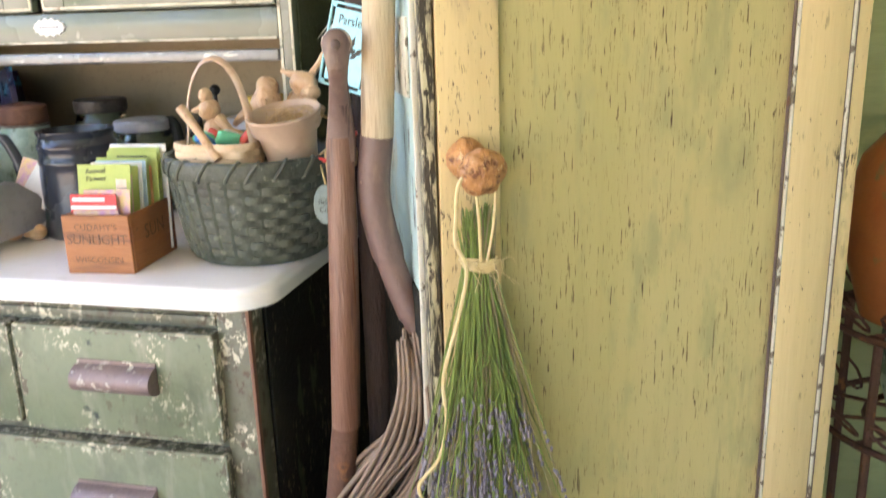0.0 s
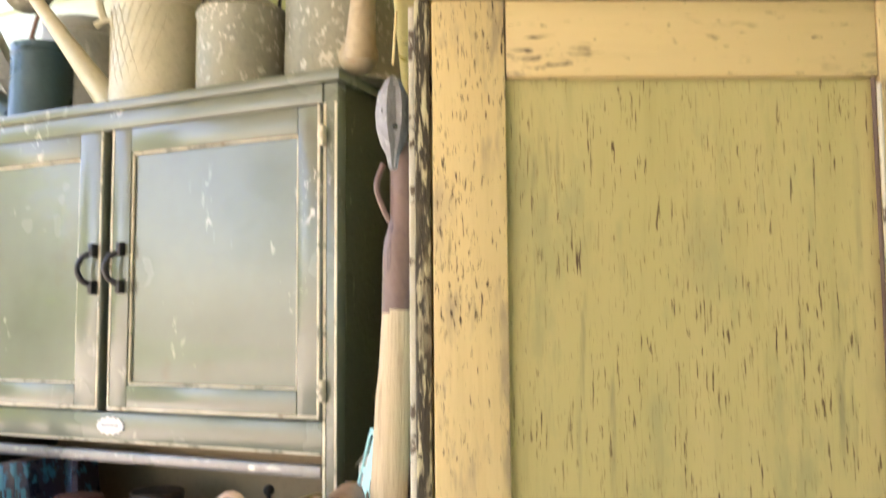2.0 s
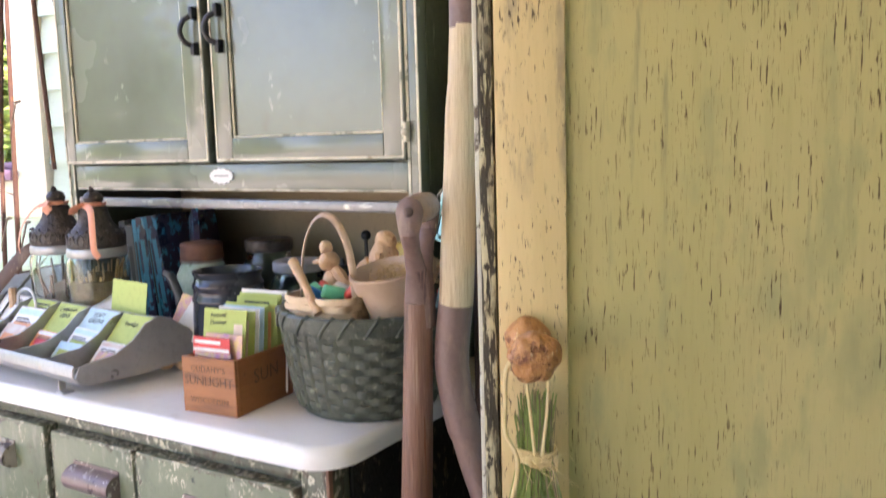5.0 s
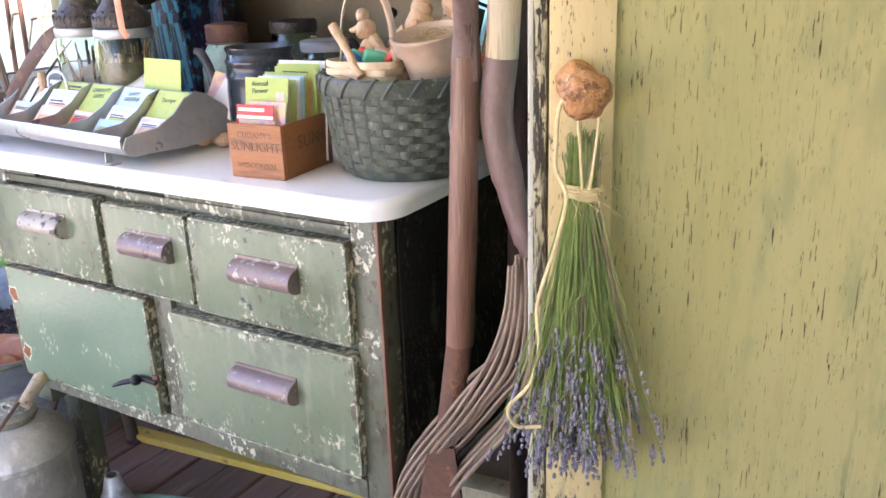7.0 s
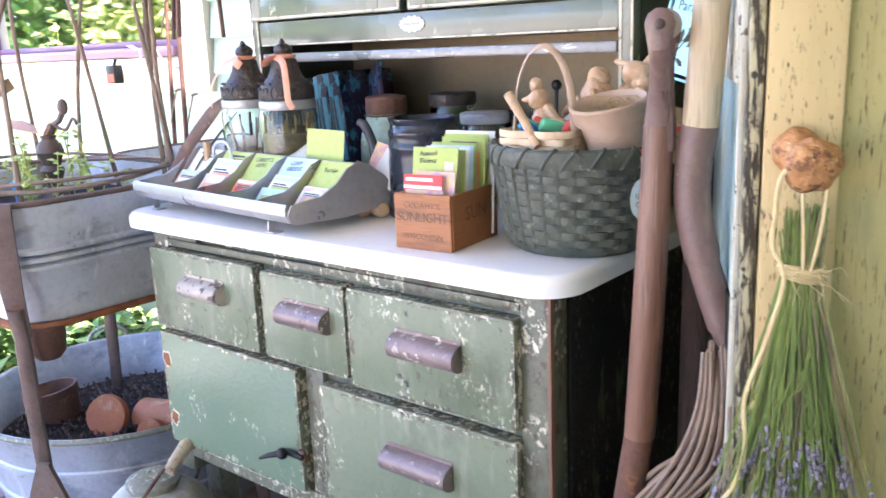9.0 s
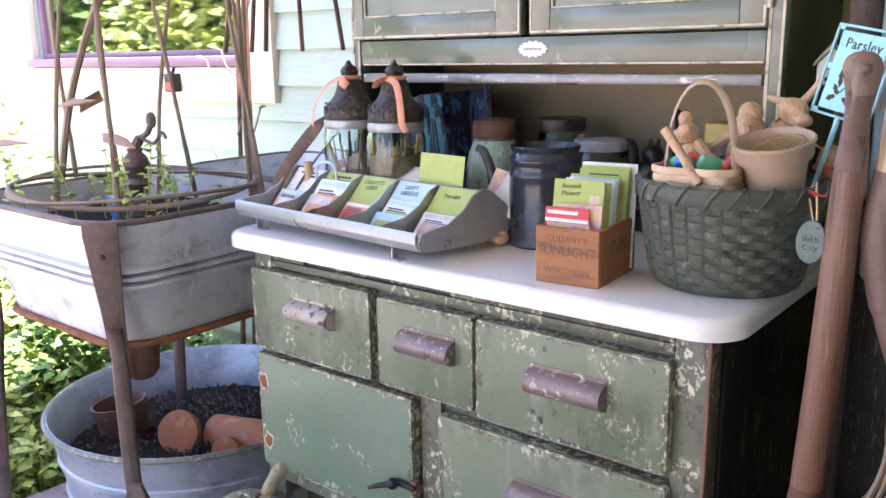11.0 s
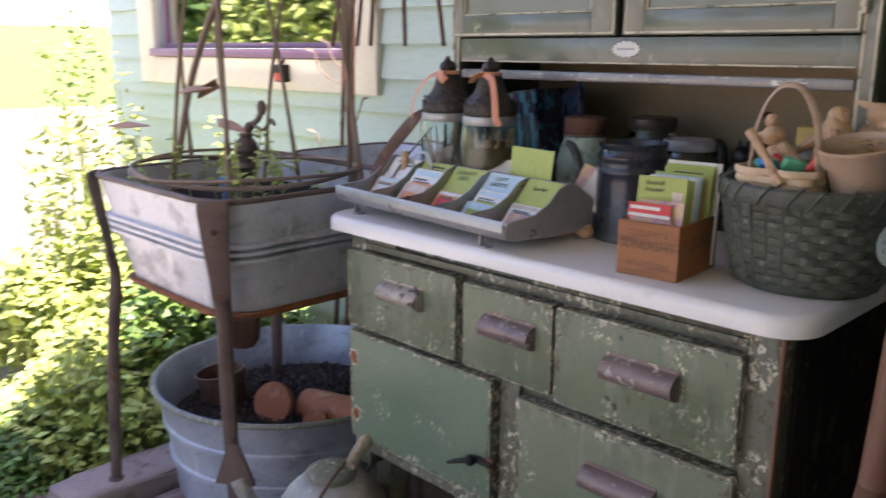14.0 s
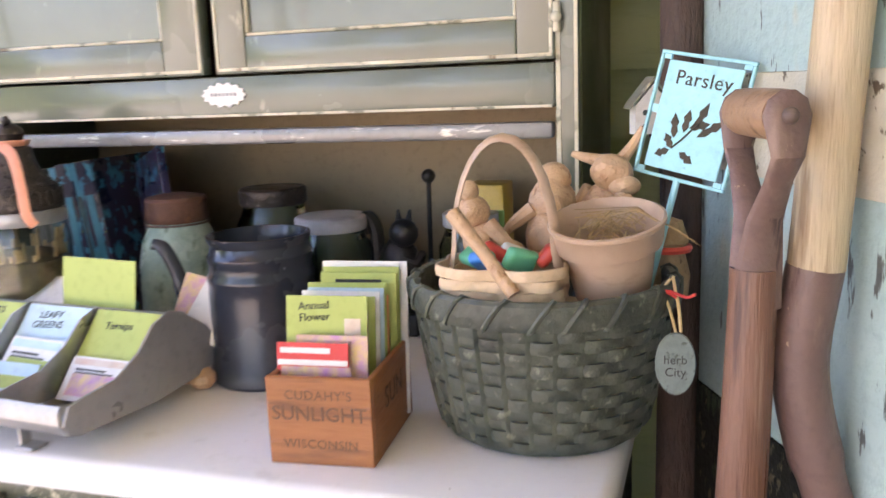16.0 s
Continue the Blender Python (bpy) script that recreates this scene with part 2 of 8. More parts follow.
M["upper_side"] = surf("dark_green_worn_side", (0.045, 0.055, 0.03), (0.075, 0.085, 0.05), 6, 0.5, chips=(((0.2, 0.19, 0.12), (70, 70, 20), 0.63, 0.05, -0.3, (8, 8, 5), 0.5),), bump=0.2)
M["worn_edge"] = surf("rubbed_edge", (0.72, 0.66, 0.5), (0.5, 0.46, 0.33), 17, 0.5, chips=(((0.24, 0.24, 0.17), (26, 26, 26), 0.565, 0.06, 0.2), ((0.2, 0.14, 0.08), (40, 40, 14), 0.62, 0.06, -0.4)), bump=0.2)
M["drawer_edge"] = surf("rubbed_drawer_edge", (0.26, 0.27, 0.185), (0.15, 0.165, 0.105), 17, 0.5, chips=(((0.62, 0.57, 0.42), (60, 60, 60), 0.56, 0.05, -0.3), ((0.09, 0.075, 0.045), (40, 40, 30), 0.58, 0.06, -0.4)), bump=0.2)
M["purple_pull"] = surf("mauve_worn_metal", (0.2, 0.145, 0.135), (0.285, 0.21, 0.195), 16, 0.42, 0.25, chips=(((0.66, 0.6, 0.5), (60, 60, 60), 0.575, 0.03, -0.5, (16, 16, 16), 0.46), ((0.1, 0.07, 0.06), (35, 35, 35), 0.64, 0.06, -0.2)), bump=0.2)
M["white_pull"] = surf("chipped_white_pull", (0.5, 0.45, 0.38), (0.36, 0.3, 0.24), 20, 0.5, 0.2, chips=(((0.12, 0.09, 0.08), (70, 70, 70), 0.56, 0.04, -0.5),), bump=0.3)
M["black_iron"] = surf("black_iron", (0.02, 0.02, 0.022), (0.04, 0.038, 0.036), 20, 0.42, 0.6, bump=0.15)
M["porcelain"] = surf("white_porcelain", (0.82, 0.80, 0.765), (0.87, 0.855, 0.825), 4, 0.14, chips=(((0.6, 0.56, 0.5), (9, 9, 9), 0.6, 0.2, 0.0), ((0.25, 0.2, 0.16), (38, 38, 38), 0.73, 0.03, -0.3)), bump=0.02, rvar=0.06, speck=0.1)
M["tan_inside"] = surf("tan_inside_board", (0.27, 0.2, 0.115), (0.34, 0.26, 0.155), 4, 0.6, bump=0.1)
M["cup_panel"] = surf("olive_yellow_crackled_paint", (0.405, 0.36, 0.14), (0.51, 0.43, 0.195), 3.5, 0.5, spec=0.3, chips=(((0.31, 0.3, 0.14), (8, 8, 4), 0.57, 0.18, 0.0), ((0.28, 0.26, 0.125), (70, 70, 6), 0.57, 0.12, 0.0, (4, 4, 2), 0.5), ((0.28, 0.22, 0.095), (420, 420, 30), 0.59, 0.08, -0.3, (7, 7, 3), 0.46), ((0.1, 0.062, 0.026), (330, 330, 32), 0.61, 0.035, -1.0, (9, 9, 5), 0.42), ((0.36, 0.335, 0.15), (24, 24, 7), 0.54, 0.14, 0.0), ((0.075, 0.042, 0.02), (210, 210, 12), 0.655, 0.03, -1.0, (6, 6, 3), 0.4), ((0.13, 0.085, 0.036), (480, 480, 60), 0.65, 0.05, -0.6)), bump=0.1, fine=60, stretch=(1, 1, 0.1), speck=0.3)
M["cornice"] = surf("olive_yellow_cornice_paint", (0.40, 0.335, 0.12), (0.45, 0.385, 0.16), 5, 0.4, chips=(((0.55, 0.45, 0.22), (4, 25, 25), 0.58, 0.1, 0.0), ((0.09, 0.065, 0.035), (35, 160, 240), 0.6, 0.03, -0.6, (7, 7, 7), 0.5)), bump=0.12, fine=50, speck=0.3)
M["cup_frame"] = surf("straw_cream_crackled_paint", (0.60, 0.455, 0.215), (0.66, 0.51, 0.26), 4, 0.44, chips=(((0.43, 0.33, 0.18), (9, 9, 3), 0.57, 0.15, 0.0), ((0.3, 0.235, 0.14), (45, 45, 16), 0.54, 0.1, -0.2, (9, 9, 5), 0.57), ((0.055, 0.04, 0.028), (260, 260, 42), 0.535, 0.03, -1.0, (10, 10, 6), 0.545), ((0.09, 0.06, 0.035), (300, 300, 60), 0.655, 0.03, -0.6)), bump=0.16, fine=60, stretch=(1, 1, 0.1), speck=0.3)
M["cup_corner"] = surf("worn_corner_post", (0.50, 0.44, 0.27), (0.56, 0.5, 0.32), 6, 0.6, spec=0.25, chips=(((0.3, 0.26, 0.17), (60, 60, 20), 0.48, 0.1, -0.2), ((0.055, 0.045, 0.03), (190, 190, 20), 0.47, 0.05, -1.0, (14, 14, 5), 0.34), ((0.06, 0.05, 0.035), (110, 110, 55), 0.54, 0.04, -0.8)), bump=0.5, stretch=(1, 1, 0.3))
M["cup_side"] = surf("pale_blue_side_paint", (0.34, 0.48, 0.46), (0.42, 0.54, 0.5), 4, 0.5, chips=(((0.1, 0.11, 0.1), (60, 60, 12), 0.62, 0.03, -0.8), ((0.5, 0.46, 0.3), (7, 7, 3), 0.63, 0.1, 0.0)), bump=0.25)
M["cup_band"] = surf("chipped_white_band", (0.62, 0.6, 0.5), (0.5, 0.46, 0.34), 10, 0.55, chips=(((0.12, 0.09, 0.06), (50, 50, 40), 0.57, 0.04, -0.8),), bump=0.3)
M["siding"] = surf("pale_aqua_green_siding_paint", (0.45, 0.55, 0.45), (0.5, 0.59, 0.49), 2, 0.55, bump=0.1, each=0.04, stretch=(0.2, 1, 1))
M["cream_trim"] = surf("cream_trim_paint", (0.74, 0.66, 0.5), (0.79, 0.71, 0.56), 3, 0.5, chips=(((0.4, 0.33, 0.22), (14, 14, 14), 0.73, 0.02, -0.5),), bump=0.08)
M["sill"] = surf("plum_sill_paint", (0.24, 0.13, 0.2), (0.3, 0.17, 0.24), 5, 0.5, bump=0.1)
M["pipe"] = surf("green_downspout_paint", (0.27, 0.32, 0.15), (0.31, 0.36, 0.18), 4, 0.45, bump=0.08)
M["deck"] = surf("weathered_red_brown_deck", (0.16, 0.098, 0.085), (0.25, 0.165, 0.142), 4, 0.58, chips=(((0.3, 0.22, 0.185), (26, 2, 26), 0.58, 0.14, 0.0), ((0.05, 0.03, 0.025), (70, 4, 70), 0.64, 0.05, -0.6)), bump=0.3, stretch=(1, 0.12, 1), each=0.2)
M["galv"] = surf("weathered_galvanised_metal", (0.5, 0.515, 0.54), (0.66, 0.67, 0.69), 7, 0.42, 0.3, chips=(((0.3, 0.31, 0.33), (9, 9, 14), 0.54, 0.14, 0.0), ((0.74, 0.74, 0.72), (30, 30, 9), 0.6, 0.12, 0.0), (RUST, (20, 20, 14), 0.715, 0.05, -0.2)), bump=0.08)
M["galv_blue"] = surf("blue_grey_galvanised_metal", (0.34, 0.38, 0.43), (0.5, 0.535, 0.58), 7, 0.42, 0.35, chips=(((0.24, 0.27, 0.31), (9, 9, 14), 0.54, 0.14, 0.0), ((0.64, 0.65, 0.66), (30, 30, 9), 0.6, 0.12, 0.0), ((0.2, 0.17, 0.14), (16, 16, 24), 0.66, 0.08, 0.0)), bump=0.08)
M["galv_old"] = surf("dull_spotted_galvanised_metal", (0.2, 0.2, 0.15), (0.3, 0.295, 0.22), 7, 0.6, 0.35, chips=(((0.5, 0.47, 0.38), (95, 95, 70), 0.56, 0.05, 0.2, (10, 10, 8), 0.42), ((0.52, 0.49, 0.4), (40, 40, 28), 0.64, 0.04, 0.2), ((0.15, 0.1, 0.06), (14, 14, 8), 0.66, 0.1, 0.0)), bump=0.12)
M["rust"] = surf("rusty_iron", (0.105, 0.05, 0.035), (0.19, 0.095, 0.06), 14, 0.75, 0.3, chips=(((0.3, 0.13, 0.05), (40, 40, 40), 0.6, 0.1, 0.2),), bump=0.35)
M["rust_bright"] = surf("orange_rust", (0.3, 0.105, 0.035), (0.2, 0.07, 0.03), 25, 0.8, 0.1, bump=0.4)
M["copper_leaf"] = surf("pale_rusted_metal_leaf", (0.36, 0.19, 0.11), (0.46, 0.28, 0.18), 18, 0.6, 0.2, chips=((RUST, (40, 40, 40), 0.64, 0.08, 0.1),), bump=0.25)
M["iron_leg"] = surf("dark_rusted_leg", (0.115, 0.08, 0.068), (0.2, 0.14, 0.115), 12, 0.6, 0.4, chips=((RUST, (30, 30, 18), 0.62, 0.08, 0.1),), bump=0.25)
M["teal_enamel"] = surf("worn_dark_teal_enamel", (0.02, 0.05, 0.06), (0.03, 0.07, 0.08), 6, 0.35, 0.1, chips=(((0.3, 0.3, 0.26), (40, 40, 40), 0.72, 0.03, -0.3),), bump=0.08)
M["slate_enamel"] = surf("slate_blue_enamel", (0.026, 0.03, 0.04), (0.046, 0.053, 0.066), 8, 0.28, 0.1, chips=(((0.26, 0.28, 0.3), (60, 60, 60), 0.7, 0.03, -0.3),), bump=0.08)
M["cream_can"] = surf("cream_washed_tin", (0.42, 0.4, 0.28), (0.53, 0.5, 0.36), 8, 0.5, 0.25, chips=(((0.3, 0.26, 0.16), (24, 24, 16), 0.64, 0.1, 0.0),), bump=0.12)
M["basket"] = surf("grey_green_painted_splint", (0.062, 0.072, 0.052), (0.105, 0.115, 0.085), 20, 0.5, chips=(((0.21, 0.215, 0.16), (70, 70, 70), 0.6, 0.08, 0.2), ((0.03, 0.03, 0.022), (30, 30, 30), 0.62, 0.1, 0.0)), bump=0.3, island=0.2)
M["splint"] = surf("natural_splint", (0.52, 0.37, 0.22), (0.66, 0.5, 0.33), 25, 0.5, bump=0.2, island=0.12)
M["crate"] = surf("orange_brown_crate_wood", (0.31, 0.11, 0.035), (0.41, 0.165, 0.055), 7, 0.5, chips=(((0.2, 0.08, 0.03), (6, 40, 60), 0.6, 0.1, 0.0),), bump=0.2, stretch=(0.3, 0.3, 4))
M["crate_ink"] = surf("faded_dark_ink", (0.12, 0.06, 0.03), (0.2, 0.1, 0.045), 120, 0.6, bump=0.0)
M["wood_grey"] = surf("pale_weathered_ash", (0.45, 0.34, 0.2), (0.58, 0.465, 0.3), 5, 0.55, chips=(((0.3, 0.2, 0.11), (50, 50, 4), 0.56, 0.12, -0.3), ((0.14, 0.09, 0.05), (60, 60, 3), 0.66, 0.05, -0.6)), bump=0.3, stretch=(4, 4, 0.3))
M["wood_brown"] = surf("brown_stained_handle", (0.165, 0.075, 0.045), (0.26, 0.135, 0.085), 6, 0.42, chips=(((0.085, 0.04, 0.03), (70, 70, 4), 0.58, 0.1, -0.5), ((0.36, 0.24, 0.17), (60, 60, 3), 0.62, 0.12, 0.0)), bump=0.25, stretch=(5, 5, 0.3))
M["wood_paint"] = surf("red_brown_painted_handle", (0.14, 0.085, 0.07), (0.205, 0.125, 0.1), 9, 0.48, chips=(((0.27, 0.18, 0.13), (30, 30, 8), 0.58, 0.15, 0.0), ((0.4, 0.28, 0.18), (80, 80, 40), 0.68, 0.03, -0.4), ((0.06, 0.03, 0.025), (60, 60, 7), 0.62, 0.08, -0.4)), bump=0.2)
M["grip_wood"] = surf("polished_grip_wood", (0.3, 0.17, 0.095), (0.42, 0.265, 0.16), 8, 0.4, chips=(((0.17, 0.085, 0.045), (12, 60, 60), 0.57, 0.1, -0.3),), bump=0.2)
M["vine"] = surf("dry_grapevine", (0.23, 0.155, 0.105), (0.34, 0.24, 0.17), 14, 0.75, bump=0.4, island=0.2)
M["bark"] = surf("dark_bark", (0.05, 0.032, 0.024), (0.1, 0.062, 0.045), 16, 0.8, bump=0.6, stretch=(2, 2, 0.5))
M["burl"] = surf("spotted_burl_knob", (0.40, 0.175, 0.055), (0.52, 0.26, 0.095), 60, 0.55, chips=(((0.52, 0.27, 0.15), (45, 45, 45), 0.55, 0.1, 0.0), ((0.19, 0.07, 0.025), (80, 80, 80), 0.52, 0.12, -0.4), ((0.1, 0.04, 0.02), (120, 120, 120), 0.64, 0.06, -0.6), ((0.64, 0.44, 0.22), (110, 110, 110), 0.6, 0.07, 0.4)), bump=0.7)
M["cup_rail"] = surf("straw_cream_rail_paint", (0.60, 0.455, 0.215), (0.66, 0.51, 0.26), 4, 0.44, chips=(((0.3, 0.235, 0.14), (14, 45, 45), 0.56, 0.1, -0.2, (7, 7, 9), 0.56), ((0.055, 0.04, 0.028), (38, 260, 260), 0.55, 0.03, -1.0, (9, 9, 12), 0.55), ((0.09, 0.06, 0.035), (60, 300, 300), 0.66, 0.03, -0.6)), bump=0.16, fine=60, stretch=(0.1, 1, 1), speck=0.3)
M["lav_brown"] = surf("dried_brown_stem", (0.2, 0.16, 0.08), (0.3, 0.25, 0.13), 12, 0.7, bump=0.0, island=0.4)
M["clay_grey"] = surf("grey_fired_clay", (0.2, 0.2, 0.205), (0.33, 0.33, 0.34), 25, 0.7, chips=(((0.5, 0.5, 0.5), (70, 70, 70), 0.58, 0.08, 0.3), ((0.08, 0.08, 0.08), (50, 50, 50), 0.62, 0.06, -0.3)), bump=0.6)
M["roll_bar"] = surf("dull_scuffed_bar_paint", (0.2, 0.195, 0.19), (0.3, 0.295, 0.285), 6, 0.35, 0.3, chips=(((0.6, 0.58, 0.52), (20, 80, 80), 0.6, 0.06, -0.3),), bump=0.1)
M["cup_stile"] = surf("worn_straw_stile_paint", (0.60, 0.455, 0.215), (0.66, 0.51, 0.26), 4, 0.5, spec=0.3, chips=(((0.40, 0.31, 0.18), (40, 40, 9), 0.52, 0.12, -0.2, (9, 9, 4), 0.46), ((0.08, 0.055, 0.032), (330, 330, 60), 0.575, 0.045, -1.0, (24, 24, 6), 0.5), ((0.06, 0.04, 0.025), (200, 200, 26), 0.6, 0.04, -1.0, (12, 12, 4), 0.52), ((0.1, 0.065, 0.04), (340, 340, 60), 0.63, 0.03, -0.6)), bump=0.14, fine=60, stretch=(1, 1, 0.1), speck=0.3)
M["can_tin"] = surf("stained_old_tin", (0.33, 0.315, 0.275), (0.5, 0.48, 0.42), 9, 0.5, 0.3, chips=(((0.62, 0.6, 0.54), (18, 18, 10), 0.57, 0.1, 0.0), ((0.22, 0.18, 0.13), (13, 13, 7), 0.6, 0.12, 0.0), (RUST, (30, 30, 20), 0.7, 0.06, -0.2)), bump=0.12)
M["stained_tin"] = surf("rust_stained_cream_tin", (0.3, 0.24, 0.14), (0.45, 0.37, 0.24), 9, 0.5, 0.2, chips=(((0.3, 0.16, 0.07), (16, 16, 9), 0.58, 0.14, 0.0), ((0.16, 0.075, 0.035), (40, 40, 26), 0.66, 0.05, -0.2)), bump=0.15)
M["dull_zinc"] = surf("dull_grey_green_zinc", (0.2, 0.215, 0.2), (0.29, 0.3, 0.275), 8, 0.55, 0.25, chips=(((0.36, 0.37, 0.34), (24, 24, 14), 0.6, 0.1, 0.0), ((0.12, 0.11, 0.09), (14, 14, 9), 0.63, 0.1, 0.0)), bump=0.12)
M["string"] = surf("jute_string", (0.62, 0.47, 0.22), (0.72, 0.58, 0.31), 60, 0.8, bump=0.3)
M["lav_stem"] = surf("dried_lavender_stem", (0.12, 0.175, 0.035), (0.25, 0.315, 0.08), 12, 0.6, bump=0.0, island=0.3)
M["lav_flower"] = surf("dried_lavender_flower", (0.17, 0.15, 0.19), (0.27, 0.24, 0.27), 60, 0.8, bump=0.3, island=0.35)
M["paper_green"] = surf("lime_green_card", (0.42, 0.5, 0.13), (0.45, 0.53, 0.16), 4, 0.7, bump=0.03)
M["paper_white"] = surf("white_paper", (0.75, 0.74, 0.7), (0.8, 0.79, 0.76), 5, 0.6, bump=0.03)
M["paper_blue"] = surf("pale_blue_card", (0.45, 0.64, 0.72), (0.55, 0.72, 0.78), 5, 0.6, bump=0.03)
M["paper_red"] = surf("red_seed_packet", (0.62, 0.035, 0.035), (0.68, 0.06, 0.05), 5, 0.5, bump=0.03)
M["paper_orange"] = surf("orange_printed_packet", (0.7, 0.22, 0.06), (0.8, 0.42, 0.2), 30, 0.5, bump=0.03)
M["paper_flower"] = surf("flower_printed_packet", (0.55, 0.25, 0.5), (0.75, 0.6, 0.2), 60, 0.5, bump=0.02)
M["paper_cream"] = surf("cream_printed_packet", (0.7, 0.62, 0.5), (0.6, 0.4, 0.3), 35, 0.5, bump=0.02)
M["ink"] = surf("dark_ink", (0.03, 0.035, 0.03), (0.05, 0.05, 0.04), 20, 0.6, bump=0.0)
M["pot_plastic"] = surf("faded_taupe_flower_pot", (0.47, 0.32, 0.21), (0.54, 0.385, 0.27), 9, 0.5, chips=(((0.36, 0.24, 0.15), (14, 14, 40), 0.57, 0.15, 0.0),), bump=0.06, speck=0.25)
M["terracotta"] = surf("weathered_terracotta", (0.42, 0.19, 0.11), (0.52, 0.28, 0.18), 9, 0.75, chips=(((0.6, 0.44, 0.33), (9, 9, 6), 0.5, 0.2, 0.0),), bump=0.2)
M["carved"] = surf("carved_pale_wood", (0.5, 0.31, 0.17), (0.64, 0.43, 0.26), 22, 0.55, chips=(((0.3, 0.13, 0.05), (60, 60, 25), 0.6, 0.1, -0.6), ((0.72, 0.5, 0.3), (50, 50, 50), 0.62, 0.1, 0.2)), bump=0.5)
M["red_clay"] = surf("damp_red_clay", (0.38, 0.115, 0.04), (0.47, 0.17, 0.07), 9, 0.7, chips=(((0.55, 0.34, 0.22), (14, 14, 10), 0.62, 0.12, 0.0),), bump=0.2)
M["finial"] = surf("weathered_turned_wood", (0.38, 0.3, 0.2), (0.5, 0.41, 0.28), 14, 0.65, chips=(((0.2, 0.14, 0.08), (50, 50, 90), 0.57, 0.08, -0.5), ((0.62, 0.54, 0.4), (30, 30, 30), 0.62, 0.1, 0.2)), bump=0.4)
M["straw"] = surf("straw", (0.4, 0.26, 0.11), (0.55, 0.38, 0.18), 30, 0.7, bump=0.1, island=0.3)
M["skep"] = surf("coiled_orange_straw", (0.4, 0.165, 0.035), (0.5, 0.24, 0.06), 40, 0.7, chips=(((0.22, 0.1, 0.03), (120, 120, 60), 0.6, 0.08, -0.6),), bump=0.6, island=0.2)
M["skep_pale"] = surf("coiled_dull_straw", (0.36, 0.24, 0.12), (0.46, 0.32, 0.17), 40, 0.75, chips=(((0.16, 0.1, 0.05), (120, 120, 60), 0.6, 0.08, -0.6),), bump=0.6, island=0.2)
M["aqua"] = surf("aqua_painted_tin", (0.3, 0.62, 0.66), (0.36, 0.68, 0.7), 7, 0.4, 0.1, chips=(((0.13, 0.26, 0.28), (40, 40, 40), 0.68, 0.04, -0.3),), bump=0.1)
M["cutout"] = surf("dark_cut_out", (0.05, 0.045, 0.03), (0.08, 0.06, 0.04), 20, 0.9, bump=0.0)
M["tag"] = surf("verdigris_tag", (0.17, 0.22, 0.2), (0.22, 0.27, 0.24), 20, 0.55, 0.2, chips=(((0.1, 0.12, 0.1), (120, 120, 120), 0.6, 0.06, -0.2),), bump=0.15)
M["red_thread"] = surf("red_thread", (0.6, 0.05, 0.05), (0.7, 0.08, 0.06), 40, 0.7, bump=0.1)
M["ribbon"] = surf("coral_ribbon", (0.7, 0.28, 0.16), (0.78, 0.36, 0.22), 10, 0.5, bump=0.1)
M["lid_dark"] = surf("oxidised_dark_metal", (0.045, 0.037, 0.032), (0.095, 0.078, 0.066), 25, 0.48, 0.5, chips=(((0.17, 0.14, 0.11), (90, 90, 90), 0.6, 0.08, 0.3), ((0.015, 0.012, 0.01), (60, 60, 60), 0.6, 0.08, -0.4)), bump=0.5)
M["glass"] = glass("clear_jar_glass")
M["glass_green"] = glass("green_jar_glass", (0.72, 0.85, 0.8))
M["pods"] = surf("dried_seeds", (0.12, 0.085, 0.04), (0.25, 0.18, 0.09), 70, 0.7, bump=0.6)
M["pale_green_ware"] = surf("pale_green_glazed_ware", (0.24, 0.36, 0.3), (0.42, 0.52, 0.44), 16, 0.25, chips=(((0.14, 0.2, 0.15), (30, 30, 18), 0.58, 0.08, -0.3),), bump=0.25)
M["soil"] = surf("dark_potting_soil", (0.014, 0.01, 0.008), (0.04, 0.031, 0.026), 40, 0.9, spec=0.1, chips=(((0.2, 0.17, 0.15), (170, 170, 170), 0.72, 0.03, 0.5),), bump=1.0)
M["grit"] = surf("bark_and_grit", (0.035, 0.022, 0.017), (0.11, 0.075, 0.058), 60, 0.85, bump=0.3, island=0.7)
M["hose"] = surf("pale_green_hose", (0.19, 0.38, 0.34), (0.25, 0.43, 0.38), 9, 0.4, bump=0.05)
M["yellow"] = surf("yellow_painted_wood", (0.6, 0.4, 0.06), (0.66, 0.46, 0.1), 8, 0.5, chips=(((0.25, 0.16, 0.06), (40, 40, 40), 0.66, 0.05, -0.3),), bump=0.15)
M["leaf"] = surf("garden_leaf", (0.085, 0.18, 0.028), (0.15, 0.26, 0.045), 5, 0.5, bump=0.05, island=0.4)
M["leaf_yellow"] = surf("yellow_green_leaf", (0.3, 0.38, 0.07), (0.42, 0.48, 0.12), 5, 0.5, bump=0.05, island=0.3)
M["stone"] = surf("warm_grey_sandstone", (0.24, 0.18, 0.165), (0.34, 0.265, 0.24), 5, 0.8, chips=(((0.2, 0.14, 0.11), (16, 16, 16), 0.57, 0.12, -0.4), ((0.13, 0.15, 0.06), (8, 8, 8), 0.64, 0.08, 0.2)), bump=0.6, each=0.2)
M["ground"] = surf("dusty_garden_ground", (0.3, 0.25, 0.18), (0.42, 0.36, 0.28), 1.2, 0.9, chips=(((0.2, 0.16, 0.1), (9, 9, 9), 0.6, 0.1, 0.2),), bump=0.5)
M["path"] = surf("pale_sunlit_gravel", (0.38, 0.345, 0.29), (0.47, 0.42, 0.355), 2, 0.9, bump=0.4, fine=60)
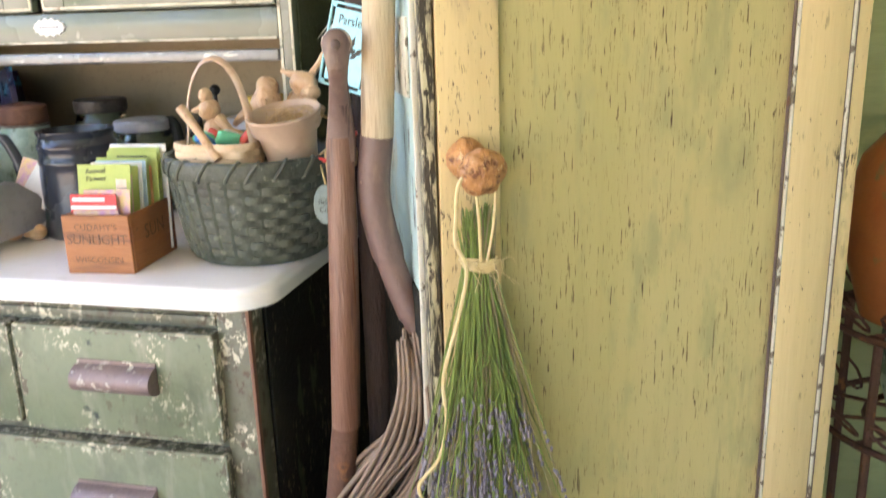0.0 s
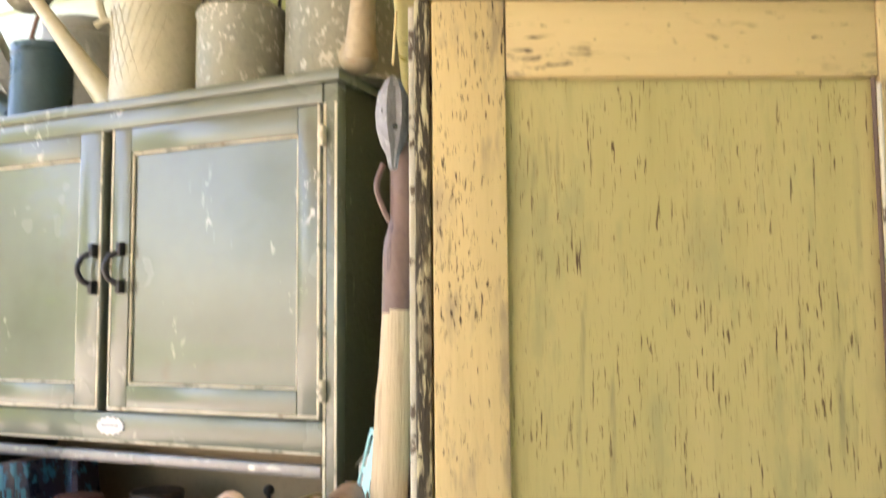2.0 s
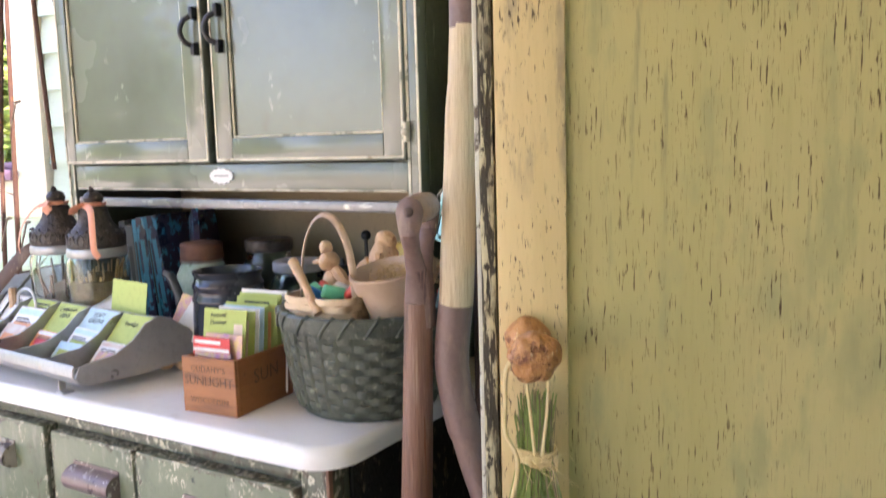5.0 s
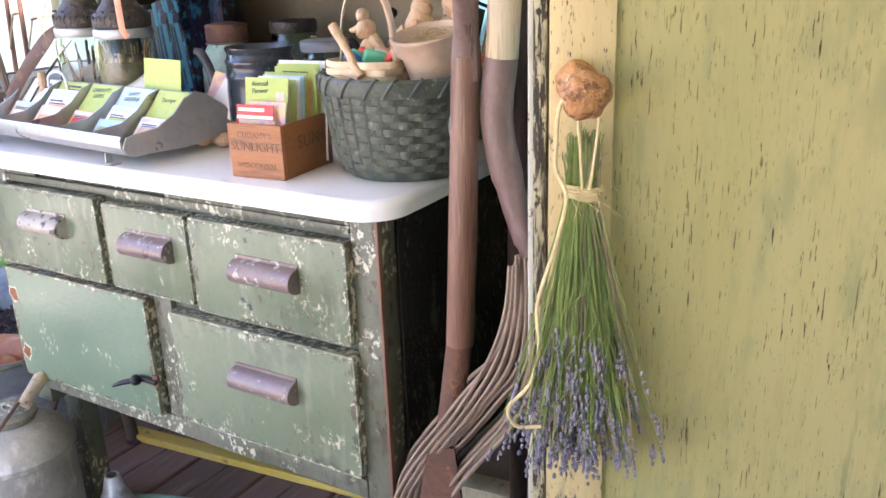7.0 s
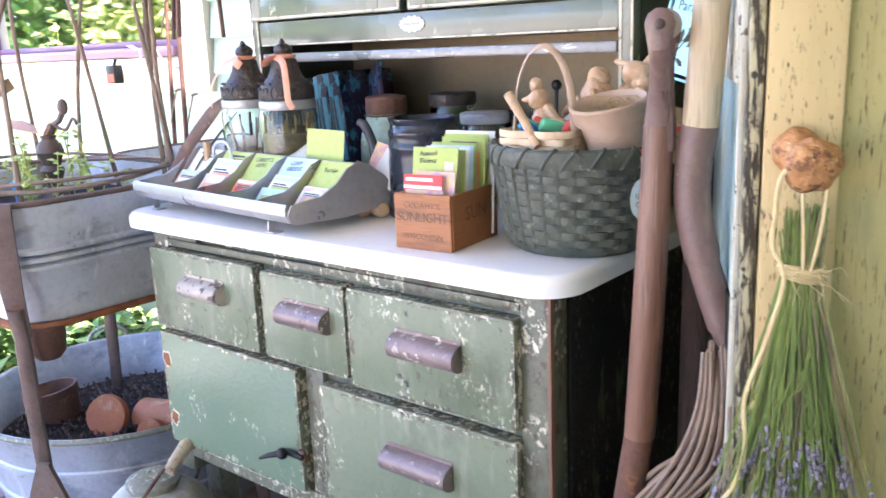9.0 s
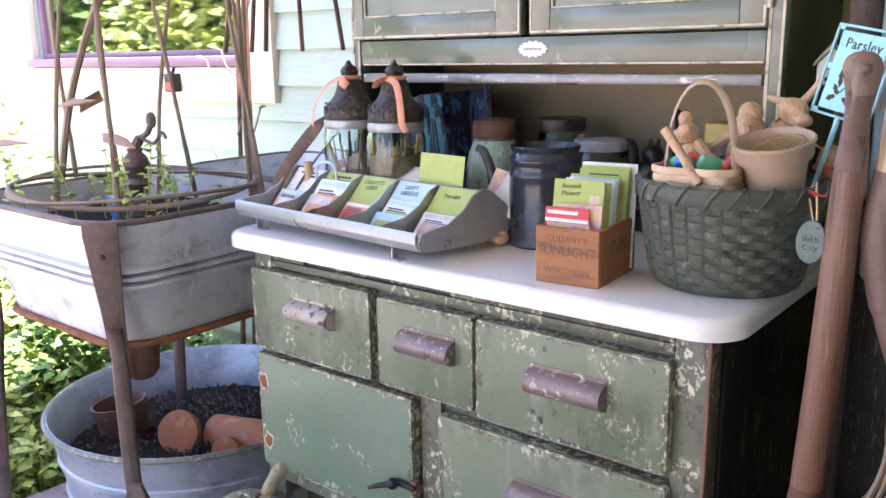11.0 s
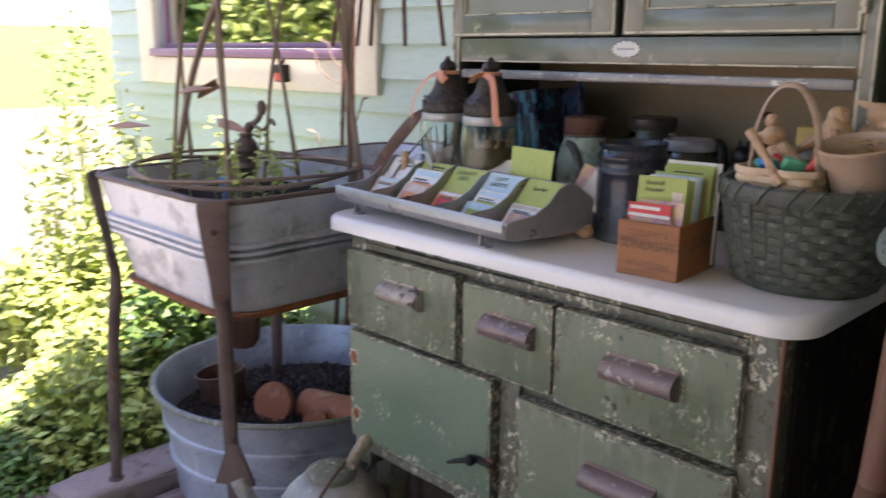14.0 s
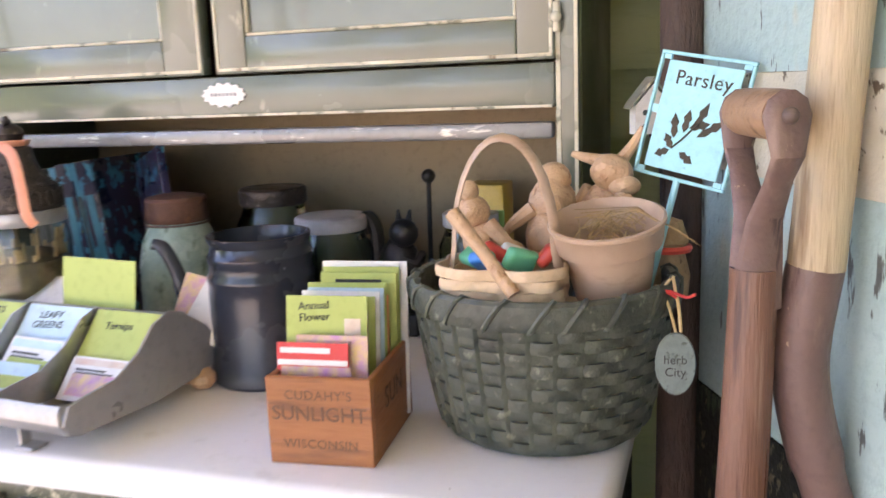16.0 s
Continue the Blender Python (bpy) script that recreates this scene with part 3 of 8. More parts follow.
M["lawn"] = surf("lawn", (0.1, 0.17, 0.03), (0.15, 0.23, 0.05), 2, 0.8, bump=0.4)
M["blue_book"] = surf("blue_book_cover", (0.012, 0.022, 0.05), (0.045, 0.02, 0.06), 22, 0.35, chips=(((0.06, 0.3, 0.45), (70, 70, 50), 0.55, 0.05, 0.0), ((0.12, 0.2, 0.06), (60, 60, 50), 0.64, 0.05, 0.0)), bump=0.02)
M["teal_book"] = surf("turquoise_book_spine", (0.04, 0.24, 0.36), (0.08, 0.34, 0.46), 12, 0.4, chips=(((0.3, 0.45, 0.5), (60, 60, 40), 0.62, 0.04, 0.0),), bump=0.02)
M["grey_book"] = surf("grey_book_spine", (0.11, 0.11, 0.105), (0.17, 0.165, 0.15), 12, 0.5, bump=0.02)
M["plastic_red"] = surf("red_plastic", (0.6, 0.06, 0.04), (0.66, 0.08, 0.05), 10, 0.4, bump=0.02)
M["plastic_green"] = surf("green_plastic", (0.1, 0.5, 0.3), (0.14, 0.55, 0.33), 10, 0.4, bump=0.02)
M["plastic_blue"] = surf("blue_plastic", (0.03, 0.2, 0.6), (0.05, 0.25, 0.65), 10, 0.4, bump=0.02)
M["squash"] = surf("orange_glazed_ware", (0.5, 0.17, 0.05), (0.4, 0.12, 0.04), 9, 0.5, chips=(((0.15, 0.2, 0.08), (14, 14, 14), 0.6, 0.1, 0.0),), bump=0.1)
M["porch_green"] = surf("olive_green_porch_siding_paint", (0.38, 0.43, 0.2), (0.42, 0.47, 0.23), 2, 0.55, bump=0.1, each=0.04, stretch=(0.2, 1, 1))
M["ceiling"] = surf("cream_porch_ceiling_paint", (0.66, 0.56, 0.38), (0.71, 0.61, 0.43), 2, 0.6, bump=0.08)
M["birdhouse"] = surf("white_painted_house", (0.6, 0.58, 0.52), (0.68, 0.66, 0.6), 20, 0.6, bump=0.2)
M["tin"] = surf("grey_tin_tray", (0.36, 0.355, 0.345), (0.47, 0.465, 0.45), 9, 0.38, 0.5, chips=(((0.5, 0.42, 0.3), (14, 14, 14), 0.64, 0.1, 0.0),), bump=0.08)


# ---------------------------------------------------------------- structure
WALL_Y = 1.90
bm = B()
box(bm, -60, -60, -0.5, 60, 60, -0.12)
single("ground", bm, M["ground"], "dusty sunlit garden ground", "ground", kind="structure", smooth=0)
bm = B()
prism(bm, [(-30, -0.118), (-2.9, -0.118), (-2.9, -0.112), (-30, -0.112)], -6, 1.6)
single("path", bm, M["path"], "pale gravel path bleached by sun", "path", kind="structure", smooth=0)

# house wall with clapboards, a window opening on the left
WX0, WX1, WZ0, WZ1 = -4.05, -2.53, 1.19, 2.15
bm = B()
for x0, x1, z0, z1 in ((-4.6, WX0, -0.2, 3.3), (WX1, 4.0, -0.2, 3.3), (WX0, WX1, -0.2, WZ0), (WX0, WX1, WZ1, 3.3)):
    box(bm, x0, WALL_Y + 0.016, z0, x1, WALL_Y + 0.14, z1)
wall_north = single("wall_north", bm, M["siding"], "pale green clapboard house wall", "wall", kind="structure", smooth=0)


bm = B()
box(bm, -4.6, WALL_Y + 0.141, -0.2, -4.46, 7.0, 3.3)
single("wall_west", bm, M["siding"], "pale green end wall of the house", "wall", kind="structure", smooth=0)


def board_mesh(x0, x1, pitch=0.119, mat="siding"):
    b = B()
    prism(b, [(-0.018, 0.0), (0.0, pitch + 0.008), (0.004, pitch + 0.008), (0.004, 0.0)], x0, x1, Matrix.Rotation(math.pi / 2, 4, "Z") @ Matrix.Diagonal((1, -1, 1, 1)))
    return to_mesh("board", b, M[mat], 0)


def boards(x0, x1, z0, z1, pitch=0.119, mat="siding"):
    me = board_mesh(x0, x1, pitch, mat)
    z = z0
    while z < z1:
        ob = new("board", me)
        ob.parent = wall_north
        ob.matrix_basis = Matrix.Translation((0, WALL_Y + 0.012, z))
        z += pitch


# porch beam, soffit and ceiling
bm = B()
box(bm, -1.83, -1.7, 2.38, -1.59, WALL_Y - 0.02, 2.62, 0.006)
single("porch_beam", bm, M["cream_trim"], "cream painted porch beam with flaking edge", "beam", kind="structure")
bm = B()
box(bm, -1.83, -1.7, 2.56, 3.6, WALL_Y, 2.64)
single("ceiling", bm, M["ceiling"], "cream painted porch ceiling", "ceiling", kind="structure", smooth=0)
# unseen wall, added to keep light off the right-hand corner
bm = B()
box(bm, 1.15, -1.6, -0.1, 1.27, WALL_Y, 2.56)
single("wall_east", bm, M["siding"], "unseen plain wall added to block light from the east", "wall", kind="structure", smooth=0)
# invented wall behind the camera; cuts the southern light on the cupboard
bm = B()
box(bm, 0.05, -1.74, -0.1, 1.27, -1.62, 2.56)
single("wall_south", bm, M["siding"], "unseen plain wall added behind to block light from the south", "wall", kind="structure", smooth=0)
# roof out of view; its stepped west edge is made up to shade stones, sun plants
bm = B()
box(bm, -1.74, 0.52, 2.66, 3.7, 2.2, 2.72)
box(bm, -2.22, -2.2, 2.66, 3.7, 0.519, 2.72)
single("roof", bm, M["rust"], "unseen porch roof, edge stepped to shape sun and shade", "roof", kind="structure", smooth=0)
bm = B()
box(bm, -2.10, -2.0, -0.30, 3.4, WALL_Y, -0.042)
deck = single("floor", bm, M["deck"], "red brown weathered deck of boards", "deck", kind="structure", smooth=0)
# ---------------------------------------------------------------- kitchen cabinet
FY, UY = 1.0, 1.30
XL, XR = -1.415, -0.487
cab = thing("kitchen_cabinet", (-0.95, 1.3, 0), "sage green chipped painted kitchen cabinet with drawers and cupboard top", "cabinet")
bm = B()
box(bm, XL + 0.012, FY + 0.012, 0.335, XR - 0.012, 1.60, 0.825, 0.003)
part("body", bm, M["hoosier"], cab)
for x in (XL, XR - 0.05):
    bm = B()
    box(bm, x, FY - 0.0, 0.30, x + 0.05, FY + 0.045, 0.828, 0.004)
    part("post", bm, M["hoosier"], cab)
# right side: the gap's shade is put into its colour
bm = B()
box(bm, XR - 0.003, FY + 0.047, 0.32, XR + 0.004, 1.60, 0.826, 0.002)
part("side_panel", bm, M["side"], cab, "chipped side panel, darkened for the shade of the gap")
bm = B()
box(bm, XL - 0.004, FY + 0.047, 0.32, XL + 0.003, 1.60, 0.826, 0.002)
part("side_panel", bm, M["hoosier"], cab)
bm = B()
box(bm, XL + 0.05, FY - 0.001, 0.791, XR - 0.05, FY + 0.011, 0.805, 0.002)
box(bm, -0.92, FY - 0.001, 0.806, XR - 0.05, FY + 0.011, 0.828, 0.002)
box(bm, XL + 0.05, FY - 0.001, 0.806, -1.27, FY + 0.011, 0.828, 0.002)
box(bm, -1.268, FY - 0.001, 0.816, -0.922, FY + 0.011, 0.828, 0.001)
part("top_rail", bm, M["hoosier"], cab)
bm = B()
box(bm, XL + 0.05, FY - 0.001, 0.335, XR - 0.05, FY + 0.011, 0.372, 0.003)
part("bottom_rail", bm, M["hoosier"], cab)
bm = B()
box(bm, -0.99, FY + 0.0, 0.374, -0.945, FY + 0.013, 0.618, 0.002)
part("mullion", bm, M["hoosier"], cab)
for x in (XL + 0.03, XR - 0.03):
    for y in (FY + 0.078, 1.56):
        bm = B()
        box(bm, x - 0.024, y - 0.024, 0.0, x + 0.024, y + 0.024, 0.334, 0.004)
        part("leg", bm, M["hoosier"], cab)


def front(name, x0, x1, z0, z1, y=FY, mat="drawer", bev=0.0028):
    """A slab front that stands proud of the face, with rubbed edges."""
    b = B()
    box(b, x0, y - 0.017, z0, x1, y + 0.012, z1, bev, 3)
    ob = part(name, b, M[mat], cab)
    b = B()
    t = 0.0048
    for a in ((x0 + 0.003, z1 - t + 0.0006, x1 - 0.003, z1 + 0.0006), (x0 + 0.003, z0 - 0.0006, x1 - 0.003, z0 - 0.0006 + t * 0.6), (x0 - 0.0006, z0 + 0.006, x0 - 0.0006 + t * 0.6, z1 - 0.006), (x1 - t * 0.7 + 0.0006, z0 + 0.006, x1 + 0.0006, z1 - 0.006)):
        box(b, a[0], y - 0.0176, a[1], a[2], y - 0.009, a[3], 0.0018, 2)
    part("rubbed_edge", b, M["drawer_edge"], ob)
    return ob


def bin_pull(parent, xc, zc, w, mat, y=FY - 0.017):
    """A half-round pull, open below."""
    b = B()
    n, h, d = 9, 0.042, 0.027
    rows = []
    for i in range(n):
        a = math.pi * i / (n - 1)
        rows.append((-d * math.sin(a) * (1 if a < math.pi / 2 else 1), h / 2 * math.cos(a)))
    inner = [(dy * 0.86, dz * 0.9) for dy, dz in rows]
    prism(b, [(dy, dz) for dy, dz in rows] + inner[::-1], -w / 2, w / 2, Matrix.Translation((xc, y, zc)) @ Matrix.Rotation(math.pi / 2, 4, "Z") @ Matrix.Diagonal((1, -1, 1, 1)))
    for s in (-1, 1):
        prism(b, rows, s * w / 2 - 0.002, s * w / 2 + 0.002, Matrix.Translation((xc, y, zc)) @ Matrix.Rotation(math.pi / 2, 4, "Z") @ Matrix.Diagonal((1, -1, 1, 1)))
    box(b, xc - w / 2 - 0.002, y - 0.002, zc + 0.014, xc + w / 2 + 0.002, y + 0.001, zc + 0.026)
    return part("pull", b, M[mat], parent)


d1 = front("drawer", XL + 0.008, -1.09, 0.625, 0.787)
bin_pull(d1, -1.232, 0.722, 0.108, "white_pull")
d2 = front("drawer", -1.070, -0.865, 0.625, 0.783)
bin_pull(d2, -0.955, 0.717, 0.108, "purple_pull")
d3 = front("drawer", -0.857, -0.535, 0.618, 0.783)
bin_pull(d3, -0.690, 0.710, 0.122, "purple_pull")
ld = front("door", XL + 0.010, -0.998, 0.372, 0.612, mat="door_green")
d4 = front("drawer", -0.938, -0.534, 0.385, 0.600)
bin_pull(d4, -0.718, 0.512, 0.128, "purple_pull")
bm = B()
box(bm, -1.035, FY - 0.03, 0.447, -0.985, FY - 0.018, 0.457, 0.003)
ball(bm, (-1.03, FY - 0.035, 0.452), 0.011)
tube(bm, [(-1.03, FY - 0.035, 0.452), (-1.05, FY - 0.05, 0.449), (-1.07, FY - 0.055, 0.440)], [0.006, 0.005, 0.003], 8)
part("latch", bm, M["black_iron"], ld, "black iron latch")
bm = B()
box(bm, -1.0, FY - 0.024, 0.440, -0.984, FY - 0.017, 0.464, 0.003)
part("latch_rust", bm, M["rust"], ld, "rusty latch plate")
# rusted chips on the door edge
for x, z, r in ((-1.392, 0.553, 0.016), (-1.388, 0.425, 0.015)):
    for grow, mt, y in ((1.3, "worn_edge", 0.0174), (1.0, "rust_bright", 0.0178)):
        bm = B()
        prism(bm, [(x + grow * r * (0.7 + 0.5 * noise.noise((k * 1.7, z * 40, 0))) * math.cos(k * math.pi / 7), z + 1.3 * grow * r * (0.7 + 0.5 * noise.noise((k * 1.7, z * 40, 0))) * math.sin(k * math.pi / 7)) for k in range(14)], FY - y, FY - 0.0168)
        part("rust_patch", bm, M[mt], ld)

bm = B()
box(bm, XR - 0.004, FY - 0.0015, 0.302, XR + 0.0015, FY + 0.008, 0.826, 0.001, 1)
part("bare_edge", bm, M["wood_brown"], cab, "bare brown wooden corner edge")

# upper cupboard
UX0, UX1 = -1.412, -0.515
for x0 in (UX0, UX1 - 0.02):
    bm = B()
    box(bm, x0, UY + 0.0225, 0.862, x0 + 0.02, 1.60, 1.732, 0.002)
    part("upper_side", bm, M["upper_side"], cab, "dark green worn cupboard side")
bm = B()
box(bm, UX0 - 0.006, UY - 0.012, 1.733, UX1 + 0.006, 1.605, 1.752, 0.004)
part("top_board", bm, M["upper"], cab)
bm = B()
box(bm, UX0 + 0.02, 1.58, 0.862, UX1 - 0.02, 1.597, 1.732)
part("back_board", bm, M["tan_inside"], cab, "tan inner back board")
bm = B()
box(bm, UX0 + 0.021, UY + 0.03, 1.166, UX1 - 0.021, 1.579, 1.18)
part("shelf", bm, M["tan_inside"], cab)
for x0, x1 in ((UX0, UX0 + 0.022), (UX1 - 0.026, UX1)):
    bm = B()
    box(bm, x0, UY - 0.004, 0.862, x1, UY + 0.022, 1.732, 0.003)
    part("stile", bm, M["upper"], cab)
    bm = B()
    box(bm, x0 + 0.001, UY - 0.0055, 0.9, x0 + 0.006, UY - 0.0035, 1.70)
    box(bm, x1 - 0.005, UY - 0.0055, 0.9, x1 - 0.001, UY - 0.0035, 1.70)
    part("rubbed_edge", bm, M["worn_edge"], cab)
bm = B()
box(bm, UX0 + 0.0225, UY - 0.003, 1.166, UX1 - 0.0265, UY + 0.02, 1.2155, 0.003)
rail = part("badge_rail", bm, M["upper"], cab)
bm = B()
box(bm, UX0 + 0.03, UY - 0.0045, 1.166, UX1 - 0.03, UY - 0.0015, 1.169)
part("rubbed_edge", bm, M["worn_edge"], rail)
bm = B()
fr = [((0.0295 + 0.0016 * math.cos(k * 2 * math.pi * 14 / 84)) * math.cos(k * 2 * math.pi / 84), (0.0140 + 0.0016 * math.cos(k * 2 * math.pi * 14 / 84)) * math.sin(k * 2 * math.pi / 84)) for k in range(84)]
prism(bm, fr, -0.006, -0.003, Matrix.Translation((-0.957, UY, 1.193)))
bdg = part("badge", bm, M["paper_white"], rail, "small white enamel maker's badge")
bm = B()
for k in range(7):
    box(bm, -0.975 + 0.0055 * k, UY - 0.0066, 1.1915, -0.9722 + 0.0055 * k, UY - 0.0059, 1.1955)
part("mark", bm, M["clay_grey"], bdg)
bm = B()
box(bm, UX0 + 0.0225, UY - 0.006, 1.7, UX1 - 0.0265, UY + 0.02, 1.7325, 0.003)
part("frieze", bm, M["upper"], cab)
# the roll front's bar
bm = B()
box(bm, UX0 + 0.024, UY - 0.002, 1.131, UX1 - 0.03, UY + 0.018, 1.150, 0.004)
part("roll_front_bar", bm, M["roll_bar"], cab, "grey scuffed bar of the roll front")


def panel_door(x0, x1, z0, z1, px0, px1, pz0, pz1):
    y = UY - 0.012
    b = B()
    box(b, px0 - 0.004, y + 0.009, pz0 - 0.004, px1 + 0.004, y + 0.018, pz1 + 0.004)
    ob = part("door", b, M["upper"], cab)
    for nm, a in (("stile", (x0, z0, px0, z1)), ("stile", (px1, z0, x1, z1)), ("rail", (px0, z0, px1, pz0)), ("rail", (px0, pz1, px1, z1))):
        b = B()
        box(b, a[0], y, a[1], a[2], y + 0.022, a[3], 0.0025, 2)
        part(nm, b, M["upper"], ob)
    b = B()
    t = 0.004
    for a in ((px0, pz0, px1, pz0 + t), (px0, pz1 - t, px1, pz1), (px0, pz0 + t, px0 + t, pz1 - t), (px1 - t, pz0 + t, px1, pz1 - t)):
        box(b, a[0], y + 0.003, a[1], a[2], y + 0.0092, a[3], 0.0015, 1)
    part("panel_moulding", b, M["worn_edge"], ob)
    b = B()
    t = 0.004
    for a in ((x0 + 0.003, z0 + 0.003, x1 - 0.003, z0 + 0.003 + t), (x0 + 0.002, z0 + 0.006, x0 + 0.002 + t, z1), (x1 - 0.002 - t, z0 + 0.006, x1 - 0.002, z1)):
        box(b, a[0], y - 0.001, a[1], a[2], y + 0.004, a[3], 0.0005, 1)
    part("rubbed_edge", b, M["worn_edge"], ob)
    return ob


ul = panel_door(UX0 + 0.006, -0.979, 1.218, 1.697, -1.373, -1.035, 1.262, 1.655)
ur = panel_door(-0.961, -0.540, 1.218, 1.697, -0.918, -0.582, 1.262, 1.655)
for d, x in ((ul, -0.992), (ur, -0.930)):
    bm = B()
    y = UY - 0.013
    zc = 1.458
    arc = [(x - 0.003, y - 0.010, zc + 0.026), (x - 0.013, y - 0.016, zc + 0.020), (x - 0.019, y - 0.019, zc + 0.009), (x - 0.0205, y - 0.020, zc), (x - 0.019, y - 0.019, zc - 0.009), (x - 0.013, y - 0.016, zc - 0.020), (x - 0.003, y - 0.010, zc - 0.026)]
    tube(bm, smooth_path(arc, 4), 0.0062, 10, flat=0.8)
    for q in (-1, 1):
        box(bm, x - 0.0055, y - 0.013, zc + q * 0.032 - 0.012, x + 0.0055, y + 0.001, zc + q * 0.032 + 0.012, 0.003)
    part("handle", bm, M["black_iron"], d, "curved black iron handle")
for z in (1.648, 1.262):
    bm = B()
    box(bm, -0.541, UY - 0.016, z - 0.016, -0.534, UY - 0.004, z + 0.016, 0.002)
    ball(bm, (-0.537, UY - 0.017, z), 0.006)
    part("hinge", bm, M["worn_edge"], cab)

# porcelain worktop
bm = B()
box(bm, -1.468, 0.957, 0.829, -0.445, 1.605, 0.858, 0.0)
vert = [e for e in bm.edges if abs(e.verts[0].co.z - e.verts[1].co.z) > 0.01 and e.verts[0].co.y < 1.2]
bmesh.ops.bevel(bm, geom=vert, offset=0.062, segments=10, affect="EDGES", profile=0.5)
top = [e for e in bm.edges if e.verts[0].co.z > 0.85 and e.verts[1].co.z > 0.85 and len(e.link_faces) == 2 and any(abs(f.normal.z) < 0.5 for f in e.link_faces)]
bmesh.ops.bevel(bm, geom=top, offset=0.014, segments=5, affect="EDGES", profile=0.5)
single("worktop", bm, M["porcelain"], "white porcelain enamel worktop with rounded corners", "worktop", (-0.94, 1.28, 0.829), smooth=50)
# ---------------------------------------------------------------- tall cupboard, turned from the wall
CUP = pose(-0.18, 0.966, 0, 0, 0, 25)
cup = thing("cupboard", CUP, "tall olive yellow crackle painted cupboard with straw coloured frame", "cupboard")


UA, UB, ZT = -0.043, 0.528, 1.69
bm = B()
box(bm, UA + 0.004, 0.012, 0.05, UB - 0.004, 0.40, ZT, 0.002)
part("carcass", bm, M["cup_frame"], cup, local=True)
bm = B()
box(bm, UA, -0.002, 0.0, UA + 0.016, 0.022, ZT, 0.003)
part("corner_post", bm, M["cup_corner"], cup, "worn bare corner post", local=True)
bm = B()
box(bm, UB - 0.026, -0.002, 0.0, UB, 0.022, ZT, 0.004)
part("corner_post", bm, M["cup_frame"], cup, local=True)
bm = B()
box(bm, UA - 0.002, 0.0235, 0.0, UA + 0.006, 0.402, ZT, 0.002)
sd = part("side_panel", bm, M["cup_side"], cup, "pale blue chipped side", local=True)
bm = B()
box(bm, UA - 0.006, 0.06, 1.10, UA - 0.0015, 0.40, 1.195, 0.002)
part("side_band", bm, M["cup_band"], sd, "chipped white band", local=True)
bm = B()
box(bm, UA - 0.006, 0.0232, 0.0, UA + 0.002, 0.028, ZT, 0.002)
part("side_stile", bm, M["cup_band"], sd, "white painted edge", local=True)
# added dark sheet over the blue side, standing in for shade low in the gap
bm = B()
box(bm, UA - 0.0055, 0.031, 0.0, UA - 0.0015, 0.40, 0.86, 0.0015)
part("side_skirt", bm, M["side"], sd, "dark sheet painting the gap's shade on the lower side", local=True)
# door
D0, D1, P0x, P1x = UA + 0.018, 0.497, 0.048, 0.425
bm = B()
box(bm, D0, -0.006, 0.10, P0x, 0.014, ZT - 0.004, 0.002)
door = part("door", bm, M["cup_stile"], cup, local=True)
bm = B()
box(bm, P1x, -0.006, 0.10, D1, 0.014, ZT - 0.004, 0.002)
part("stile", bm, M["cup_frame"], door, local=True)
bm = B()
box(bm, P0x + 0.0008, -0.0055, 1.607, P1x - 0.0008, 0.014, ZT - 0.004, 0.002)
part("rail", bm, M["cup_rail"], door, local=True)
bm = B()
box(bm, P0x + 0.0008, -0.0055, 0.10, P1x - 0.0008, 0.014, 0.20, 0.002)
part("rail", bm, M["cup_frame"], door, local=True)
bm = B()
box(bm, P0x - 0.003, 0.004, 0.19, P1x + 0.003, 0.0115, 1.615)
part("panel", bm, M["cup_panel"], door, "olive yellow crackled panel", local=True)
bm = B()
for x in (P1x - 0.005, D1 + 0.001):
    tube(bm, [(x, -0.002, 0.12), (x, -0.002, 1.0), (x, -0.002, 1.68)], 0.0022, 6)
tube(bm, [(D1 + 0.007, -0.003, 0.12), (D1 + 0.007, -0.003, 1.68)], 0.003, 6)
part("beading", bm, M["iron_leg"], door, local=True)
for x in (P1x - 0.0005, D1 + 0.0042):
    bm = B()
    tube(bm, [(x, -0.0045, 0.12), (x, -0.0045, 1.0), (x, -0.0045, 1.6)], 0.0026, 8)
    part("bead", bm, M["cup_band"], door, "pale worn bead", local=True)
bm = B()
box(bm, UA - 0.022, -0.042, 1.694, UB + 0.022, 0.42, 1.735, 0.011, 4)
part("cornice", bm, M["cornice"], cup, local=True)
# burl knob
bm = B()
KX, KZ = 0.012, 1.028
lathe(bm, [(0.0, -0.004), (0.022, -0.004), (0.0265, 0.003), (0.0275, 0.010), (0.0235, 0.018), (0.0165, 0.026), (0.0155, 0.033), (0.0215, 0.039), (0.028, 0.047), (0.0305, 0.056), (0.0285, 0.066), (0.0225, 0.074), (0.012, 0.0785), (0.0, 0.0795)], 32, Matrix.Translation((KX - 0.008, -0.006, KZ + 0.010)) @ Matrix.Rotation(radians(9), 4, "Z") @ Matrix.Rotation(radians(101), 4, "X") @ Matrix.Diagonal((0.88, 0.88, 0.95, 1)), wob=0.16)
part("knob", bm, M["burl"], door, "rough turned burl knob", local=True)
# ---------------------------------------------------------------- things on the worktop
TOP = 0.858

